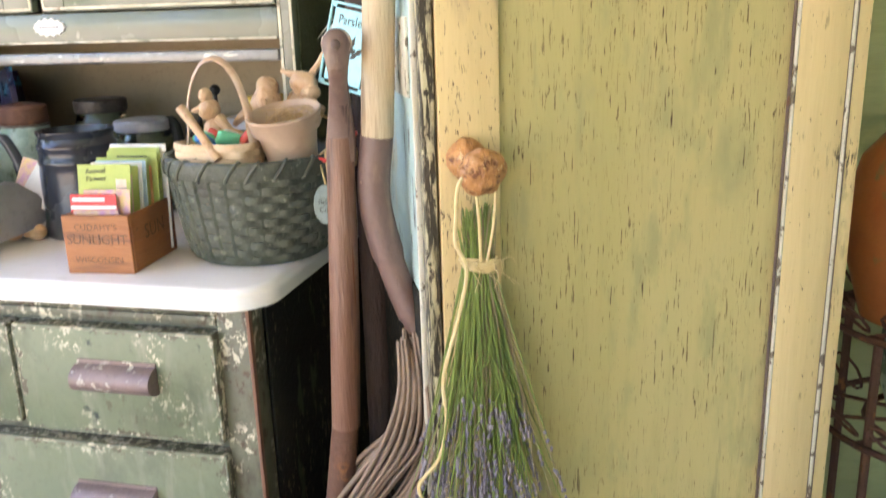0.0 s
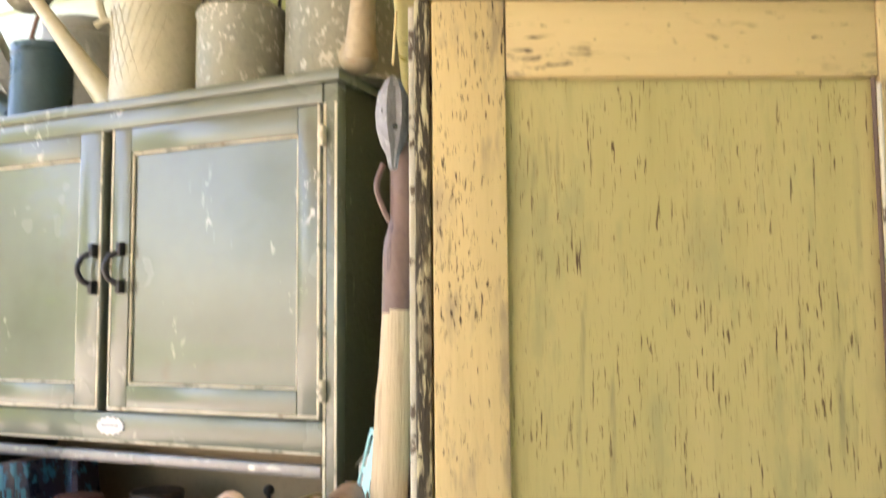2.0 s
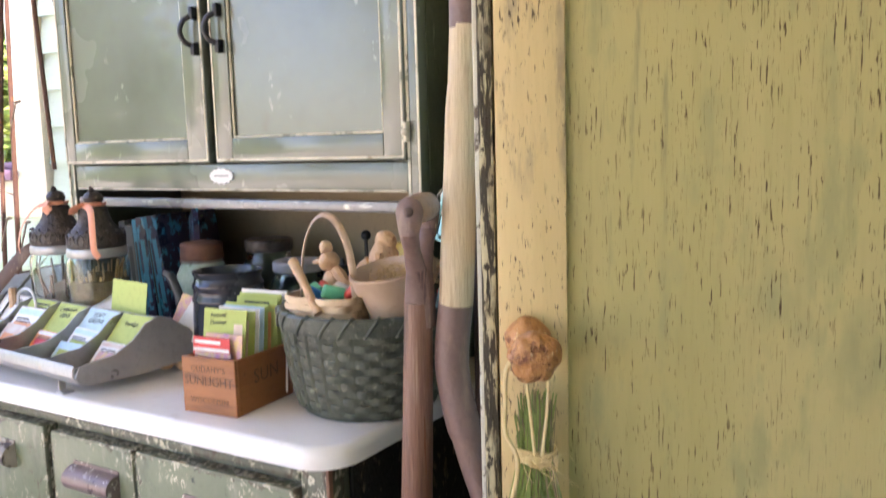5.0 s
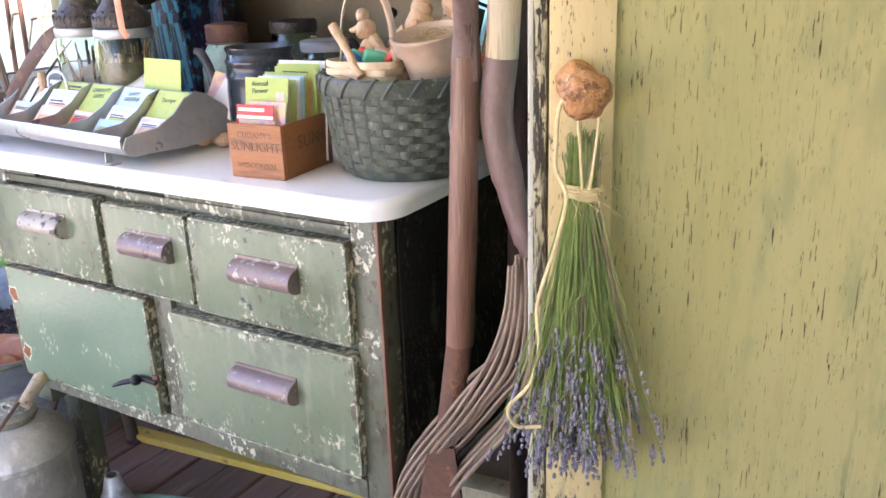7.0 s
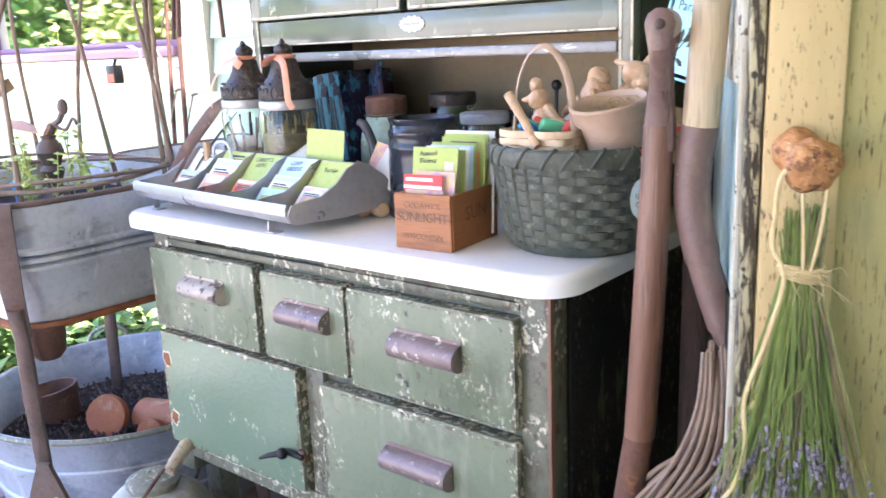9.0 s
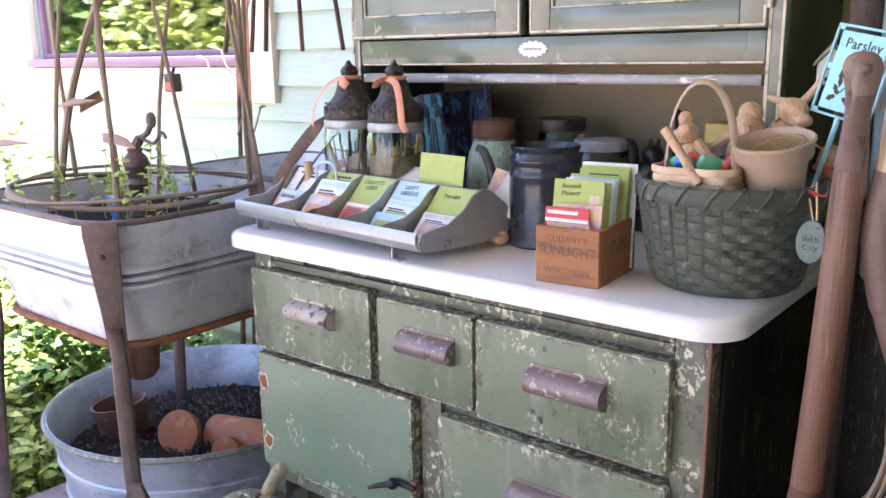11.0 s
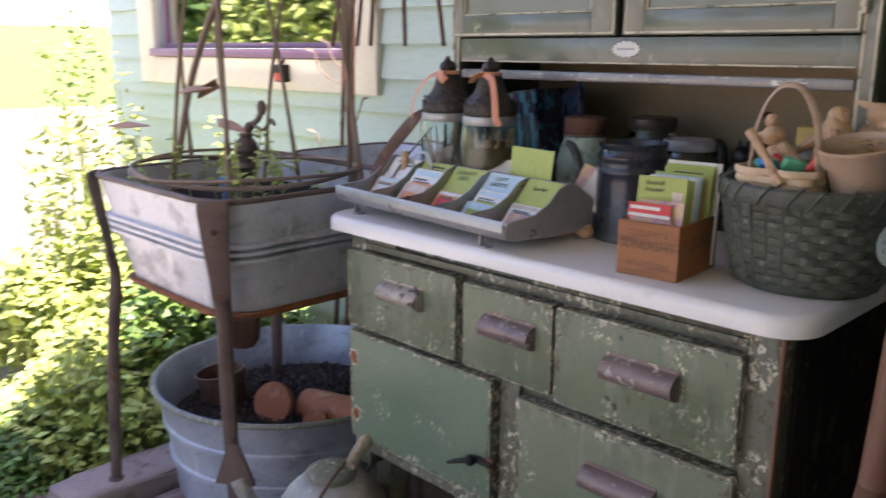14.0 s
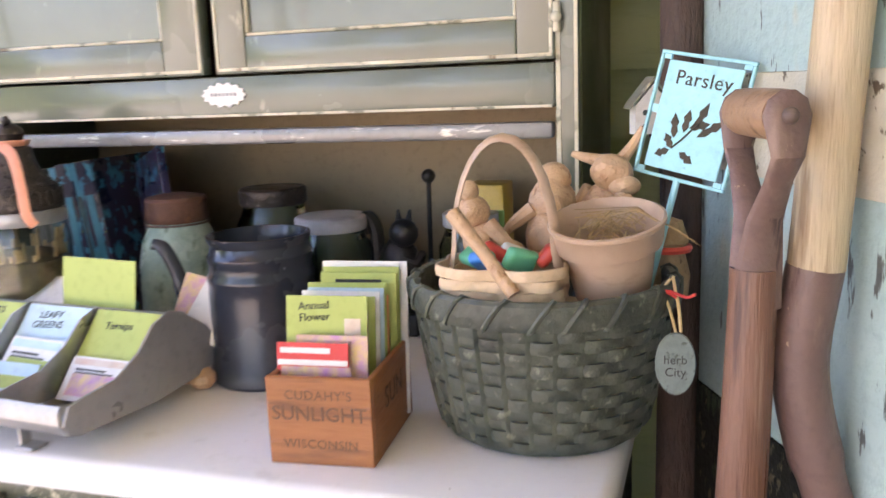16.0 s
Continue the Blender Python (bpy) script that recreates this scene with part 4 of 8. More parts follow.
# seed tray with five bays
tray = thing("seed_tray", pose(-1.205, 0.978, TOP, 0, 0, -5), "grey tin tray with five curved bays full of seed packets", "seed tray")
LT = 0.257
prof = [(0.0, 0.036), (0.006, 0.026), (0.02, 0.021), (0.12, 0.016), (0.21, 0.022), (0.232, 0.034), (0.235, 0.05), (0.215, 0.075), (0.18, 0.098), (0.155, 0.106), (0.13, 0.098), (0.105, 0.075), (0.07, 0.058), (0.03, 0.055), (0.008, 0.052)]
TY = Matrix.Rotation(math.pi / 2, 4, "Z") @ Matrix.Diagonal((1, -1, 1, 1))
for x in (-LT, LT):
    bm = B()
    prism(bm, prof, x - 0.0015, x + 0.0015, TY)
    part("end", bm, M["tin"], tray, local=True)
    bm = B()
    tube(bm, [(x, y, z) for y, z in prof[8:] + prof[:1]], 0.0022, 6)
    part("rim", bm, M["tin"], tray, local=True)
for k in range(1, 5):
    x = -LT + k * 2 * LT / 5
    bm = B()
    prism(bm, [(0.008, 0.024), (0.2, 0.024), (0.17, 0.1), (0.155, 0.105), (0.13, 0.097), (0.105, 0.075), (0.07, 0.058), (0.03, 0.055), (0.008, 0.052)], x - 0.001, x + 0.001, TY)
    part("divider", bm, M["tin"], tray, local=True)
bm = B()
prism(bm, [(0.0, 0.056), (-0.004, 0.05), (-0.004, 0.038), (0.006, 0.024), (0.02, 0.019), (0.21, 0.02), (0.235, 0.034), (0.237, 0.05), (0.234, 0.05), (0.232, 0.037), (0.208, 0.023), (0.02, 0.022), (0.009, 0.026), (0.0, 0.038)], -LT + 0.0016, LT - 0.0016, TY)
part("trough", bm, M["tin"], tray, local=True)
bm = B()
prism(bm, [(0.158, 0.024), (0.161, 0.024), (0.161, 0.104), (0.158, 0.104)], -LT + 0.002, LT - 0.002, TY)
part("back", bm, M["tin"], tray, local=True)
for x in (-0.2, 0.19):
    for y in (0.012, 0.2):
        bm = B()
        box(bm, x - 0.012, y - 0.004, 0.0, x + 0.012, y + 0.016, 0.003, 0.001, 1)
        box(bm, x - 0.009, y, 0.0, x - 0.006, y + 0.012, 0.0195)
        part("foot", bm, M["tin"], tray, local=True)


def card(name, w, h, m, mat, label, category, t=0.0012, group="seed packets"):
    """A thin upright packet; m places its bottom middle, facing -y."""
    ob = thing(name, m, label, category, group)
    b = B()
    box(b, -w / 2, -t / 2, 0, w / 2, t / 2, h, 0.0004, 1)
    part("sleeve", b, M[mat], ob, local=True)
    return ob


def scrawl(ob, w, h, lines, mat="ink", y=-0.0011, size=None):
    """Bars for writing that cannot be read."""
    for fx, fz, fw, fh in lines:
        b = B()
        box(b, (fx - fw / 2) * w, y, (fz - fh / 2) * h, (fx + fw / 2) * w, y + 0.0004, (fz + fh / 2) * h)
        part("mark", b, M[mat], ob, local=True)


T0 = pose(-1.205, 0.978, TOP, 0, 0, -5)
bays = [
    (-0.21, "paper_white", "", "paper_cream", 0.062, "paper_white", "paper_blue"),
    (-0.105, "paper_green", "", "paper_white", 0.104, "paper_orange", "paper_blue"),
    (0.0, "paper_green", "CARROTS\nLEEKS", "paper_orange", 0.056, "paper_red", "paper_white"),
    (0.105, "paper_blue", "LEAFY\nGREENS", "paper_white", 0.078, "paper_green", "paper_blue"),
    (0.21, "paper_green", "Turnips", "paper_white", 0.06, "paper_flower", "paper_cream"),
]
for x, back, tx, fore, fh, low_mat, head_mat in bays:
    c = card("divider_card", 0.094, 0.104, T0 @ pose(x * 0.98, 0.085, 0.026, -42), back, "handwritten seed divider card lying back in a tray bay", "card")
    if tx:
        words("writing", tx, 0.0125, chain(c) @ pose(-0.006, -0.0011, 0.085, 90) @ Matrix.Rotation(0.05, 4, "Z"), M["ink"], c, 0.0002)
    else:
        scrawl(c, 0.09, 0.104, ((0, 0.9, 0.6, 0.04), (0.05, 0.82, 0.5, 0.04)))
    turn = random.uniform(-5, 5)
    c = card("seed_packet", 0.082, fh * 0.84, T0 @ pose(x * 0.98 + 0.002, 0.073, 0.027, -42, 0, turn), fore, "printed seed packet lying back in a bay", "seed packet")
    scrawl(c, 0.082, fh * 0.84, ((0, 0.88, 0.9, 0.14),), head_mat)
    scrawl(c, 0.082, fh * 0.84, ((0.02, 0.36, 0.82, 0.5),), low_mat, -0.0013)
    scrawl(c, 0.082, fh * 0.84, ((-0.12, 0.7, 0.5, 0.04), (-0.05, 0.63, 0.62, 0.03)), "ink", -0.0015)
    if fh > 0.07:
        c = card("seed_packet", 0.07, fh * 0.5, T0 @ pose(x * 0.98 - 0.004, 0.063, 0.027, -42, 0, -turn * 0.6), "paper_cream" if low_mat == "paper_orange" else "paper_blue", "second printed packet lying in the same bay", "seed packet")
        scrawl(c, 0.07, fh * 0.5, ((0.0, 0.4, 0.7, 0.4),), low_mat)
c = card("divider_card", 0.118, 0.085, T0 @ pose(0.135, 0.174, 0.07, -8, 0, -4), "paper_green", "blank lime green card standing behind the tray", "card")
c = card("seed_packet", 0.105, 0.06, T0 @ pose(0.045, 0.176, 0.085, -58, 0, 6), "paper_white", "blank white card lying back on the tray", "card", 0.006)
for x, r, mt in ((-0.15, -20, "paper_cream"), (0.235, 18, "paper_flower"), (0.25, 30, "paper_white")):
    card("seed_packet", 0.06, 0.075, T0 @ pose(x, 0.215, 0.055, -18, r, 20), mt, "loose printed seed packet behind the tray", "seed packet")

# small wooden crate
CR = pose(-0.7085, 1.005, TOP, 0, 0, 5)
CW, CD, CH = 0.1005, 0.135, 0.084
crate = thing("wooden_crate", CR, "small orange brown wooden cheese crate full of seed packets", "crate")
for nm, a in (("front", (-CW / 2, 0, 0, CW / 2, 0.006, CH)), ("back", (-CW / 2, CD - 0.006, 0, CW / 2, CD, CH)), ("side", (-CW / 2, 0.0062, 0, -CW / 2 + 0.006, CD - 0.0062, CH - 0.001)), ("side", (CW / 2 - 0.006, 0.0062, 0, CW / 2, CD - 0.0062, CH - 0.001)), ("bottom", (-CW / 2 + 0.006, 0.006, 0.001, CW / 2 - 0.006, CD - 0.006, 0.006))):
    bm = B()
    box(bm, *a, 0.0012, 1)
    part(nm, bm, M["crate"], crate, local=True)
words("lettering", "CUDAHY'S", 0.0125, CR @ pose(0, -0.0004, 0.067, 90), M["crate_ink"], crate, 0.0002, 1.1)
words("lettering", "SUNLIGHT", 0.0195, CR @ pose(0, -0.0004, 0.049, 90), M["crate_ink"], crate, 0.0003, 0.98)
words("lettering", "WISCONSIN", 0.0125, CR @ pose(0, -0.0004, 0.02, 90), M["crate_ink"], crate, 0.0002, 1.05)
words("lettering", "SUN", 0.03, CR @ pose(CW / 2 + 0.0004, 0.07, 0.05, 90, 0, 90), M["crate_ink"], crate, 0.0002, 1.05)
for k, (mt, w, h) in enumerate((("paper_green", 0.08, 0.142), ("paper_cream", 0.074, 0.125), ("paper_green", 0.078, 0.137), ("paper_white", 0.08, 0.14), ("paper_blue", 0.078, 0.141), ("paper_green", 0.08, 0.144), ("paper_orange", 0.07, 0.13), ("paper_green", 0.08, 0.15), ("paper_green", 0.08, 0.154), ("paper_white", 0.09, 0.158))):
    c = card("divider_card" if mt == "paper_green" else "seed_packet", w, h, CR @ pose(-0.005 + 0.0014 * k + random.uniform(-0.002, 0.003), 0.03 + k * 0.0095, 0.0065, -9 + k * 0.5, 0, random.uniform(-2, 2)), mt, "handwritten divider card standing in the crate" if mt == "paper_green" else "printed seed packet standing in the crate", "card" if mt == "paper_green" else "seed packet")
    if k == 0:
        words("writing", "Annual\nFlower", 0.011, chain(c) @ pose(-0.012, -0.0011, 0.127, 90, 0, 0) @ Matrix.Rotation(0.06, 4, "Z"), M["ink"], c, 0.0002)
        scrawl(c, w, h, ((0.32, 0.78, 0.2, 0.14),), "paper_cream")
    elif mt == "paper_green":
        scrawl(c, w, h, ((0.0, 0.94, 0.6, 0.03),))
for x, y, h, tilt in ((-0.012, 0.013, 0.103, -7), (0.004, 0.02, 0.108, -8)):
    c = card("seed_packet", 0.07, h, CR @ pose(x, y, 0.0065, tilt), "paper_red" if y < 0.015 else "paper_flower", "red topped flower seed packet standing in the crate", "seed packet")
    if y < 0.015:
        scrawl(c, 0.07, h, ((-0.1, 0.93, 0.7, 0.05),), "paper_white")
        scrawl(c, 0.07, h, ((0, 0.82, 0.98, 0.05),), "paper_white")
        scrawl(c, 0.07, h, ((0.05, 0.72, 0.98, 0.13),), "paper_flower")

# big splint basket
BC = Vector((-0.532, 1.155, TOP))
bask = thing("basket", BC, "dark grey green painted splint basket with a bound rim", "basket")


def bask_r(z):
    f = max(0.0, min(1.0, z / 0.14))
    return 0.094 + 0.030 * (f ** 0.6)


NS, NR = 32, 12
for j in range(NR):
    z0 = 0.005 + j * 0.0112
    bm = B()
    n = NS * 4
    ri = []
    for k in range(n):
        a = k * 2 * math.pi / n
        w = math.cos(NS * a / 2 + j * math.pi) * 0.0026
        r = bask_r(z0) + w
        row = []
        for dr, dz in ((0.0015, -0.0004), (0.0026, 0.0055), (0.0015, 0.0113), (-0.0012, 0.0113), (-0.0012, -0.0004)):
            rr = bask_r(z0 + dz) + w + dr
            row.append(bm.verts.new((rr * math.cos(a), rr * math.sin(a) * 0.96, z0 + dz + 0.0006 * noise.noise((k * 0.3, j, 0)))))
        ri.append(row)
    for k in range(n):
        a, b2 = ri[k], ri[(k + 1) % n]
        for q in range(5):
            bm.faces.new((a[q], a[(q + 1) % 5], b2[(q + 1) % 5], b2[q]))
    part("weaver", bm, M["basket"], bask, local=True)
for k in range(NS):
    a = (k + 0.5) * 2 * math.pi / NS
    bm = B()
    pts = [((bask_r(z)) * math.cos(a), bask_r(z) * math.sin(a) * 0.96, z) for z in (0.012, 0.03, 0.06, 0.1, 0.13)]
    tube(bm, pts, 0.0058, 6, flat=0.25)
    part("stake", bm, M["basket"], bask, local=True)
bm = B()
lathe(bm, [(0.0, 0.0), (0.094, 0.0), (0.094, 0.006), (0.0, 0.007)], 34, None, 1, 0.96)
part("base", bm, M["basket"], bask, local=True)
bm = B()
n = 64
lathe(bm, [(0.121, 0.128), (0.1285, 0.127), (0.1305, 0.131), (0.1315, 0.141), (0.131, 0.15), (0.128, 0.1535), (0.122, 0.153), (0.1195, 0.148), (0.119, 0.132), (0.121, 0.128)], n, None, 1, 0.96)
part("rim", bm, M["basket"], bask, local=True)
for k in range(22):
    a = k * 2 * math.pi / 22 + random.uniform(-0.05, 0.05)
    bm = B()
    c, s = math.cos(a), math.sin(a)
    pts = [(c * (0.127 + dr) - s * q, (s * (0.127 + dr) + c * q) * 0.96, 0.1405 + dz) for dr, dz, q in ((-0.001, -0.0135, -0.011), (0.0035, -0.011, -0.009), (0.0052, 0.0, -0.002), (0.0046, 0.010, 0.006), (0.0, 0.0138, 0.010), (-0.008, 0.010, 0.012))]
    tube(bm, pts, 0.0027, 6)
    part("lashing", bm, M["basket"], bask, local=True)
# crumpled packing that holds up what sits in the basket
bm = B()
lathe(bm, [(0.0, 0.112), (0.05, 0.112), (0.09, 0.106), (0.104, 0.09), (0.08, 0.02), (0.0, 0.012)], 28, Matrix.Translation(BC), wob=0.03)
single("packing_straw", bm, M["straw"], "packing straw inside the basket", "straw", (BC.x, BC.y, TOP + 0.01))

# little chip basket with a hoop handle
lb = thing("chip_basket", (-0.556, 1.1, TOP + 0.132), "small natural splint basket with a tall hoop handle", "basket")
for j in range(4):
    bm = B()
    n = 64
    z0 = 0.002 + j * 0.0105
    ring = []
    for k in range(n):
        a = k * 2 * math.pi / n
        w = 0.0022 * math.cos(8 * a + j * math.pi)
        ex = 4.0
        rr = 1.0 / ((abs(math.cos(a)) ** ex + abs(math.sin(a)) ** ex) ** (1 / ex))
        ring.append([bm.verts.new(((0.052 + w + o + 0.002 * j) * rr * math.cos(a), (0.036 + w + o + 0.002 * j) * rr * math.sin(a), z0 + dz)) for o, dz in ((0.001, 0), (0.002, 0.005), (0.001, 0.0098), (-0.001, 0.0098), (-0.001, 0))])
    for k in range(n):
        for q in range(5):
            bm.faces.new((ring[k][q], ring[k][(q + 1) % 5], ring[(k + 1) % n][(q + 1) % 5], ring[(k + 1) % n][q]))
    part("weaver", bm, M["splint"], lb, local=True)
bm = B()
box(bm, -0.05, -0.034, 0, 0.05, 0.034, 0.004)
part("base", bm, M["splint"], lb, local=True)
bm = B()
arc = [(0.048 * math.cos(a) * (1 if abs(math.cos(a)) < 0.98 else 1), 0.0, 0.055 + 0.102 * math.sin(a)) for a in [math.pi * k / 14 for k in range(15)]]
tube(bm, [(0.055, 0, 0.01)] + arc + [(-0.055, 0, 0.01)], 0.0055, 8, flat=0.35)
part("handle", bm, M["pot_plastic"], lb, "bent pale hoop handle", local=True)
items = (("plastic_red", (-0.015, 0.01)), ("plastic_green", (0.012, -0.008)), ("plastic_red", (0.03, 0.012)), ("plastic_green", (-0.032, -0.006)), ("paper_white", (0.01, 0.018)), ("plastic_blue", (-0.005, -0.012)))
for k, (mt, (x, y)) in enumerate(items):
    bm = B()
    box(bm, -0.017, -0.006, 0, 0.017, 0.006, 0.022, 0.005, 3, pose(-0.556 + x, 1.1 + y, TOP + 0.166 + 0.002 * k, 20 * k, 30 - 13 * k, 50 * k))
    single("clip", bm, M[mt], "bright plastic clip heaped in the chip basket", "clip", (-0.556 + x, 1.1 + y, TOP + 0.158), "clips in the basket")
bm = B()
tube(bm, [(-0.537, 1.054, TOP + 0.155), (-0.566, 1.064, TOP + 0.19), (-0.597, 1.074, TOP + 0.224)], [0.0065, 0.006, 0.0075], 12)
single("wooden_peg", bm, M["carved"], "turned wooden peg leaning in the chip basket", "peg", (-0.545, 1.056, TOP + 0.14))

# flower pot in the basket
bm = B()
lathe(bm, [(0.0, 0.004), (0.032, 0.004), (0.032, 0.0), (0.0345, 0.0), (0.042, 0.048), (0.0425, 0.052), (0.0485, 0.053), (0.0495, 0.056), (0.0515, 0.073), (0.0535, 0.0755), (0.0535, 0.079), (0.051, 0.08), (0.0475, 0.072), (0.042, 0.05), (0.033, 0.012), (0.0, 0.012)], 48, pose(-0.461, 1.135, TOP + 0.14, 13, -3, 0) @ Matrix.Diagonal((1.0, 1.0, 0.95, 1)))
single("flower_pot", bm, M["pot_plastic"], "faded taupe flower pot with a little dry straw inside", "flower pot", (-0.463, 1.13, TOP + 0.138))
bm = B()
for k in range(70):
    a, r = random.uniform(0, 6.28), random.uniform(0, 0.032)
    p = Vector((-0.463 + r * math.cos(a), 1.13 + r * math.sin(a), TOP + 0.198 + random.uniform(-0.008, 0.014)))
    d = Vector((random.uniform(-1, 1), random.uniform(-1, 1), random.uniform(-0.3, 0.5))) * random.uniform(0.01, 0.026)
    if k < 5:
        p = Vector((-0.44, 1.13 + 0.006 * k, TOP + 0.212))
        d = Vector((1, -0.15 + 0.08 * k, 0.12 - 0.05 * k)) * (0.034 + 0.006 * k)
    tube(bm, [p - d, p + Vector((0, 0, 0.006)), p + d + Vector((0, 0, -0.004 if k > 4 else -0.012 - 0.004 * k))], 0.0005, 4)
ob = single("dry_straw", bm, M["straw"], "wisps of dry straw in the pot", "straw", (-0.463, 1.13, TOP + 0.19), kind="stuff")

# carved wooden birds and animals behind the pot
def lump(b, m, c0, r, seed, seg=18):
    """An uneven carved mass."""
    b2 = B()
    ball(b2, (0, 0, 0), *r, seg)
    for v in b2.verts:
        v.co *= 1 + 0.16 * noise.noise(v.co * 55 + Vector((seed, 0, 0)))
    bmesh.ops.transform(b2, matrix=m @ Matrix.Translation(c0), verts=b2.verts)
    me = bpy.data.meshes.new("tmp")
    b2.to_mesh(me)
    b2.free()
    b.from_mesh(me)
    bpy.data.meshes.remove(me)


def carved(x, y, z, rz, masses, limbs):
    b = B()
    m = pose(x, y, z, 0, 0, rz)
    for k, (c0, r) in enumerate(masses):
        lump(b, m, c0, r, 7.1 * k + x * 90)
    for pts, rad in limbs:
        tube(b, [m @ Vector(p) for p in smooth_path(pts, 3)], [rad * (1 - 0.6 * q / (3 * (len(pts) - 1))) for q in range(3 * (len(pts) - 1) + 1)], 8)
    single("carved_animal", b, M["carved"], "carved pale wood animal figure tucked in the basket", "figurine", (x, y, z), "carved animals")


# a small bird, a rabbit's back and a rabbit with one raised ear
carved(-0.594, 1.165, TOP + 0.15, 0, [((0, 0, 0.03), (0.022, 0.018, 0.022)), ((-0.008, -0.004, 0.062), (0.017, 0.015, 0.016)), ((-0.011, -0.006, 0.082), (0.010, 0.010, 0.011)), ((0.024, 0, 0.022), (0.02, 0.013, 0.012))], [([(-0.02, -0.008, 0.062), (-0.032, -0.012, 0.06)], 0.006), ([(0.01, -0.01, 0.05), (0.03, -0.016, 0.032), (0.045, -0.016, 0.024)], 0.009)])
carved(-0.530, 1.205, TOP + 0.15, -20, [((0, 0, 0.05), (0.026, 0.024, 0.045)), ((0.004, -0.012, 0.03), (0.026, 0.022, 0.03)), ((0.0, 0.004, 0.088), (0.017, 0.016, 0.017))], [([(-0.01, -0.02, 0.06), (-0.028, -0.03, 0.045), (-0.036, -0.034, 0.035)], 0.009), ([(0.012, -0.018, 0.07), (0.024, -0.028, 0.05), (0.02, -0.034, 0.03)], 0.009)])
carved(-0.477, 1.225, TOP + 0.18, 0, [((0, 0, 0.022), (0.024, 0.022, 0.034)), ((0.006, -0.01, 0.064), (0.022, 0.019, 0.019)), ((0.02, -0.018, 0.052), (0.016, 0.012, 0.011))], [([(0.012, 0, 0.072), (0.026, 0.002, 0.09), (0.036, 0.002, 0.108)], 0.0075), ([(-0.004, 0, 0.074), (-0.022, 0.004, 0.078), (-0.036, 0.006, 0.082)], 0.0075), ([(0.016, -0.02, 0.045), (0.03, -0.03, 0.03), (0.036, -0.034, 0.012)], 0.008)])
bm = B()
box(bm, -0.03, -0.012, 0, 0.03, 0.012, 0.06, 0.005, 3, pose(-0.505, 1.24, TOP + 0.165, 12, 28, 20))
single("carved_block", bm, M["carved"], "pale carved wood block tucked in the basket", "block", (-0.478, 1.245, TOP + 0.11))
bm = B()
lathe(bm, [(0, 0), (0.02, 0), (0.022, 0.02), (0.016, 0.045), (0.02, 0.055), (0.014, 0.075), (0, 0.08)], 16, pose(-0.415, 1.215, TOP + 0.12))
single("carved_figure", bm, M["skep_pale"], "small brown carved figure with a red scarf", "figurine", (-0.415, 1.215, TOP + 0.12))
bm = B()
tube(bm, [(-0.415 + 0.02 * math.cos(a), 1.215 + 0.02 * math.sin(a), TOP + 0.168) for a in [k * math.pi / 8 for k in range(17)]], 0.004, 6)
single("red_scarf", bm, M["plastic_red"], "red scarf round the small figure", "scarf", (-0.415, 1.215, TOP + 0.165))

# tag that hangs from the basket
bm = B()
lathe(bm, [(0, -0.0012), (0.0185, -0.0012), (0.0195, 0), (0.0185, 0.0012), (0, 0.0012)], 28, pose(-0.398, 1.035, TOP + 0.092, 82, 0, 8), 0.92, 1.45)
tagm = thing("metal_tag", (-0.398, 1.035, TOP + 0.092), "oval verdigris metal tag hung on string from the basket", "tag")
part("plate", bm, M["tag"], tagm)
words("stamp", "herb\nCity", 0.011, pose(-0.398, 1.0330, TOP + 0.09, 82, 0, 8), M["ink"], tagm, 0.0003)
bm = B()
tube(bm, smooth_path([(-0.394, 1.04, TOP + 0.12), (-0.396, 1.043, TOP + 0.14), (-0.40, 1.05, TOP + 0.158), (-0.402, 1.058, TOP + 0.166)], 4), 0.0016, 6)
tube(bm, smooth_path([(-0.398, 1.04, TOP + 0.118), (-0.404, 1.043, TOP + 0.14), (-0.41, 1.05, TOP + 0.155), (-0.404, 1.058, TOP + 0.164)], 4), 0.0014, 6)
part("string", bm, M["string"], tagm)
bm = B()
tube(bm, smooth_path([(-0.43, 1.045, TOP + 0.148), (-0.408, 1.044, TOP + 0.156), (-0.39, 1.04, TOP + 0.152), (-0.382, 1.035, TOP + 0.156)], 4), 0.0015, 6)
tube(bm, smooth_path([(-0.425, 1.035, TOP + 0.135), (-0.41, 1.044, TOP + 0.154), (-0.398, 1.044, TOP + 0.15)], 4), 0.0015, 6)
part("bow", bm, M["red_thread"], tagm)

tagm.matrix_basis = Matrix.Translation((-0.402, 1.098, TOP + 0.086))

# slate enamel pot without a lid
pot = thing("enamel_pot", (-0.884, 1.225, TOP), "slate blue enamel coffee pot without its lid", "coffee pot")
bm = B()
lathe(bm, [(0, 0), (0.064, 0), (0.0675, 0.004), (0.0675, 0.016), (0.065, 0.020), (0.063, 0.1), (0.0615, 0.118), (0.063, 0.122), (0.063, 0.127), (0.0605, 0.131), (0.0605, 0.142), (0.062, 0.146), (0.062, 0.151), (0.059, 0.155), (0.0575, 0.163), (0.0605, 0.169), (0.061, 0.174), (0.057, 0.174), (0.053, 0.163), (0.055, 0.13), (0.06, 0.03), (0, 0.012)], 48)
part("body", bm, M["slate_enamel"], pot, local=True)
bm = B()
tube(bm, smooth_path([(-0.052, -0.018, 0.028), (-0.072, -0.025, 0.045), (-0.083, -0.029, 0.08), (-0.092, -0.032, 0.125), (-0.106, -0.037, 0.16), (-0.118, -0.041, 0.166)], 6), [0.012] * 8 + [0.0105] * 10 + [0.0085] * 8 + [0.007] * 5, 12, flat=0.75)
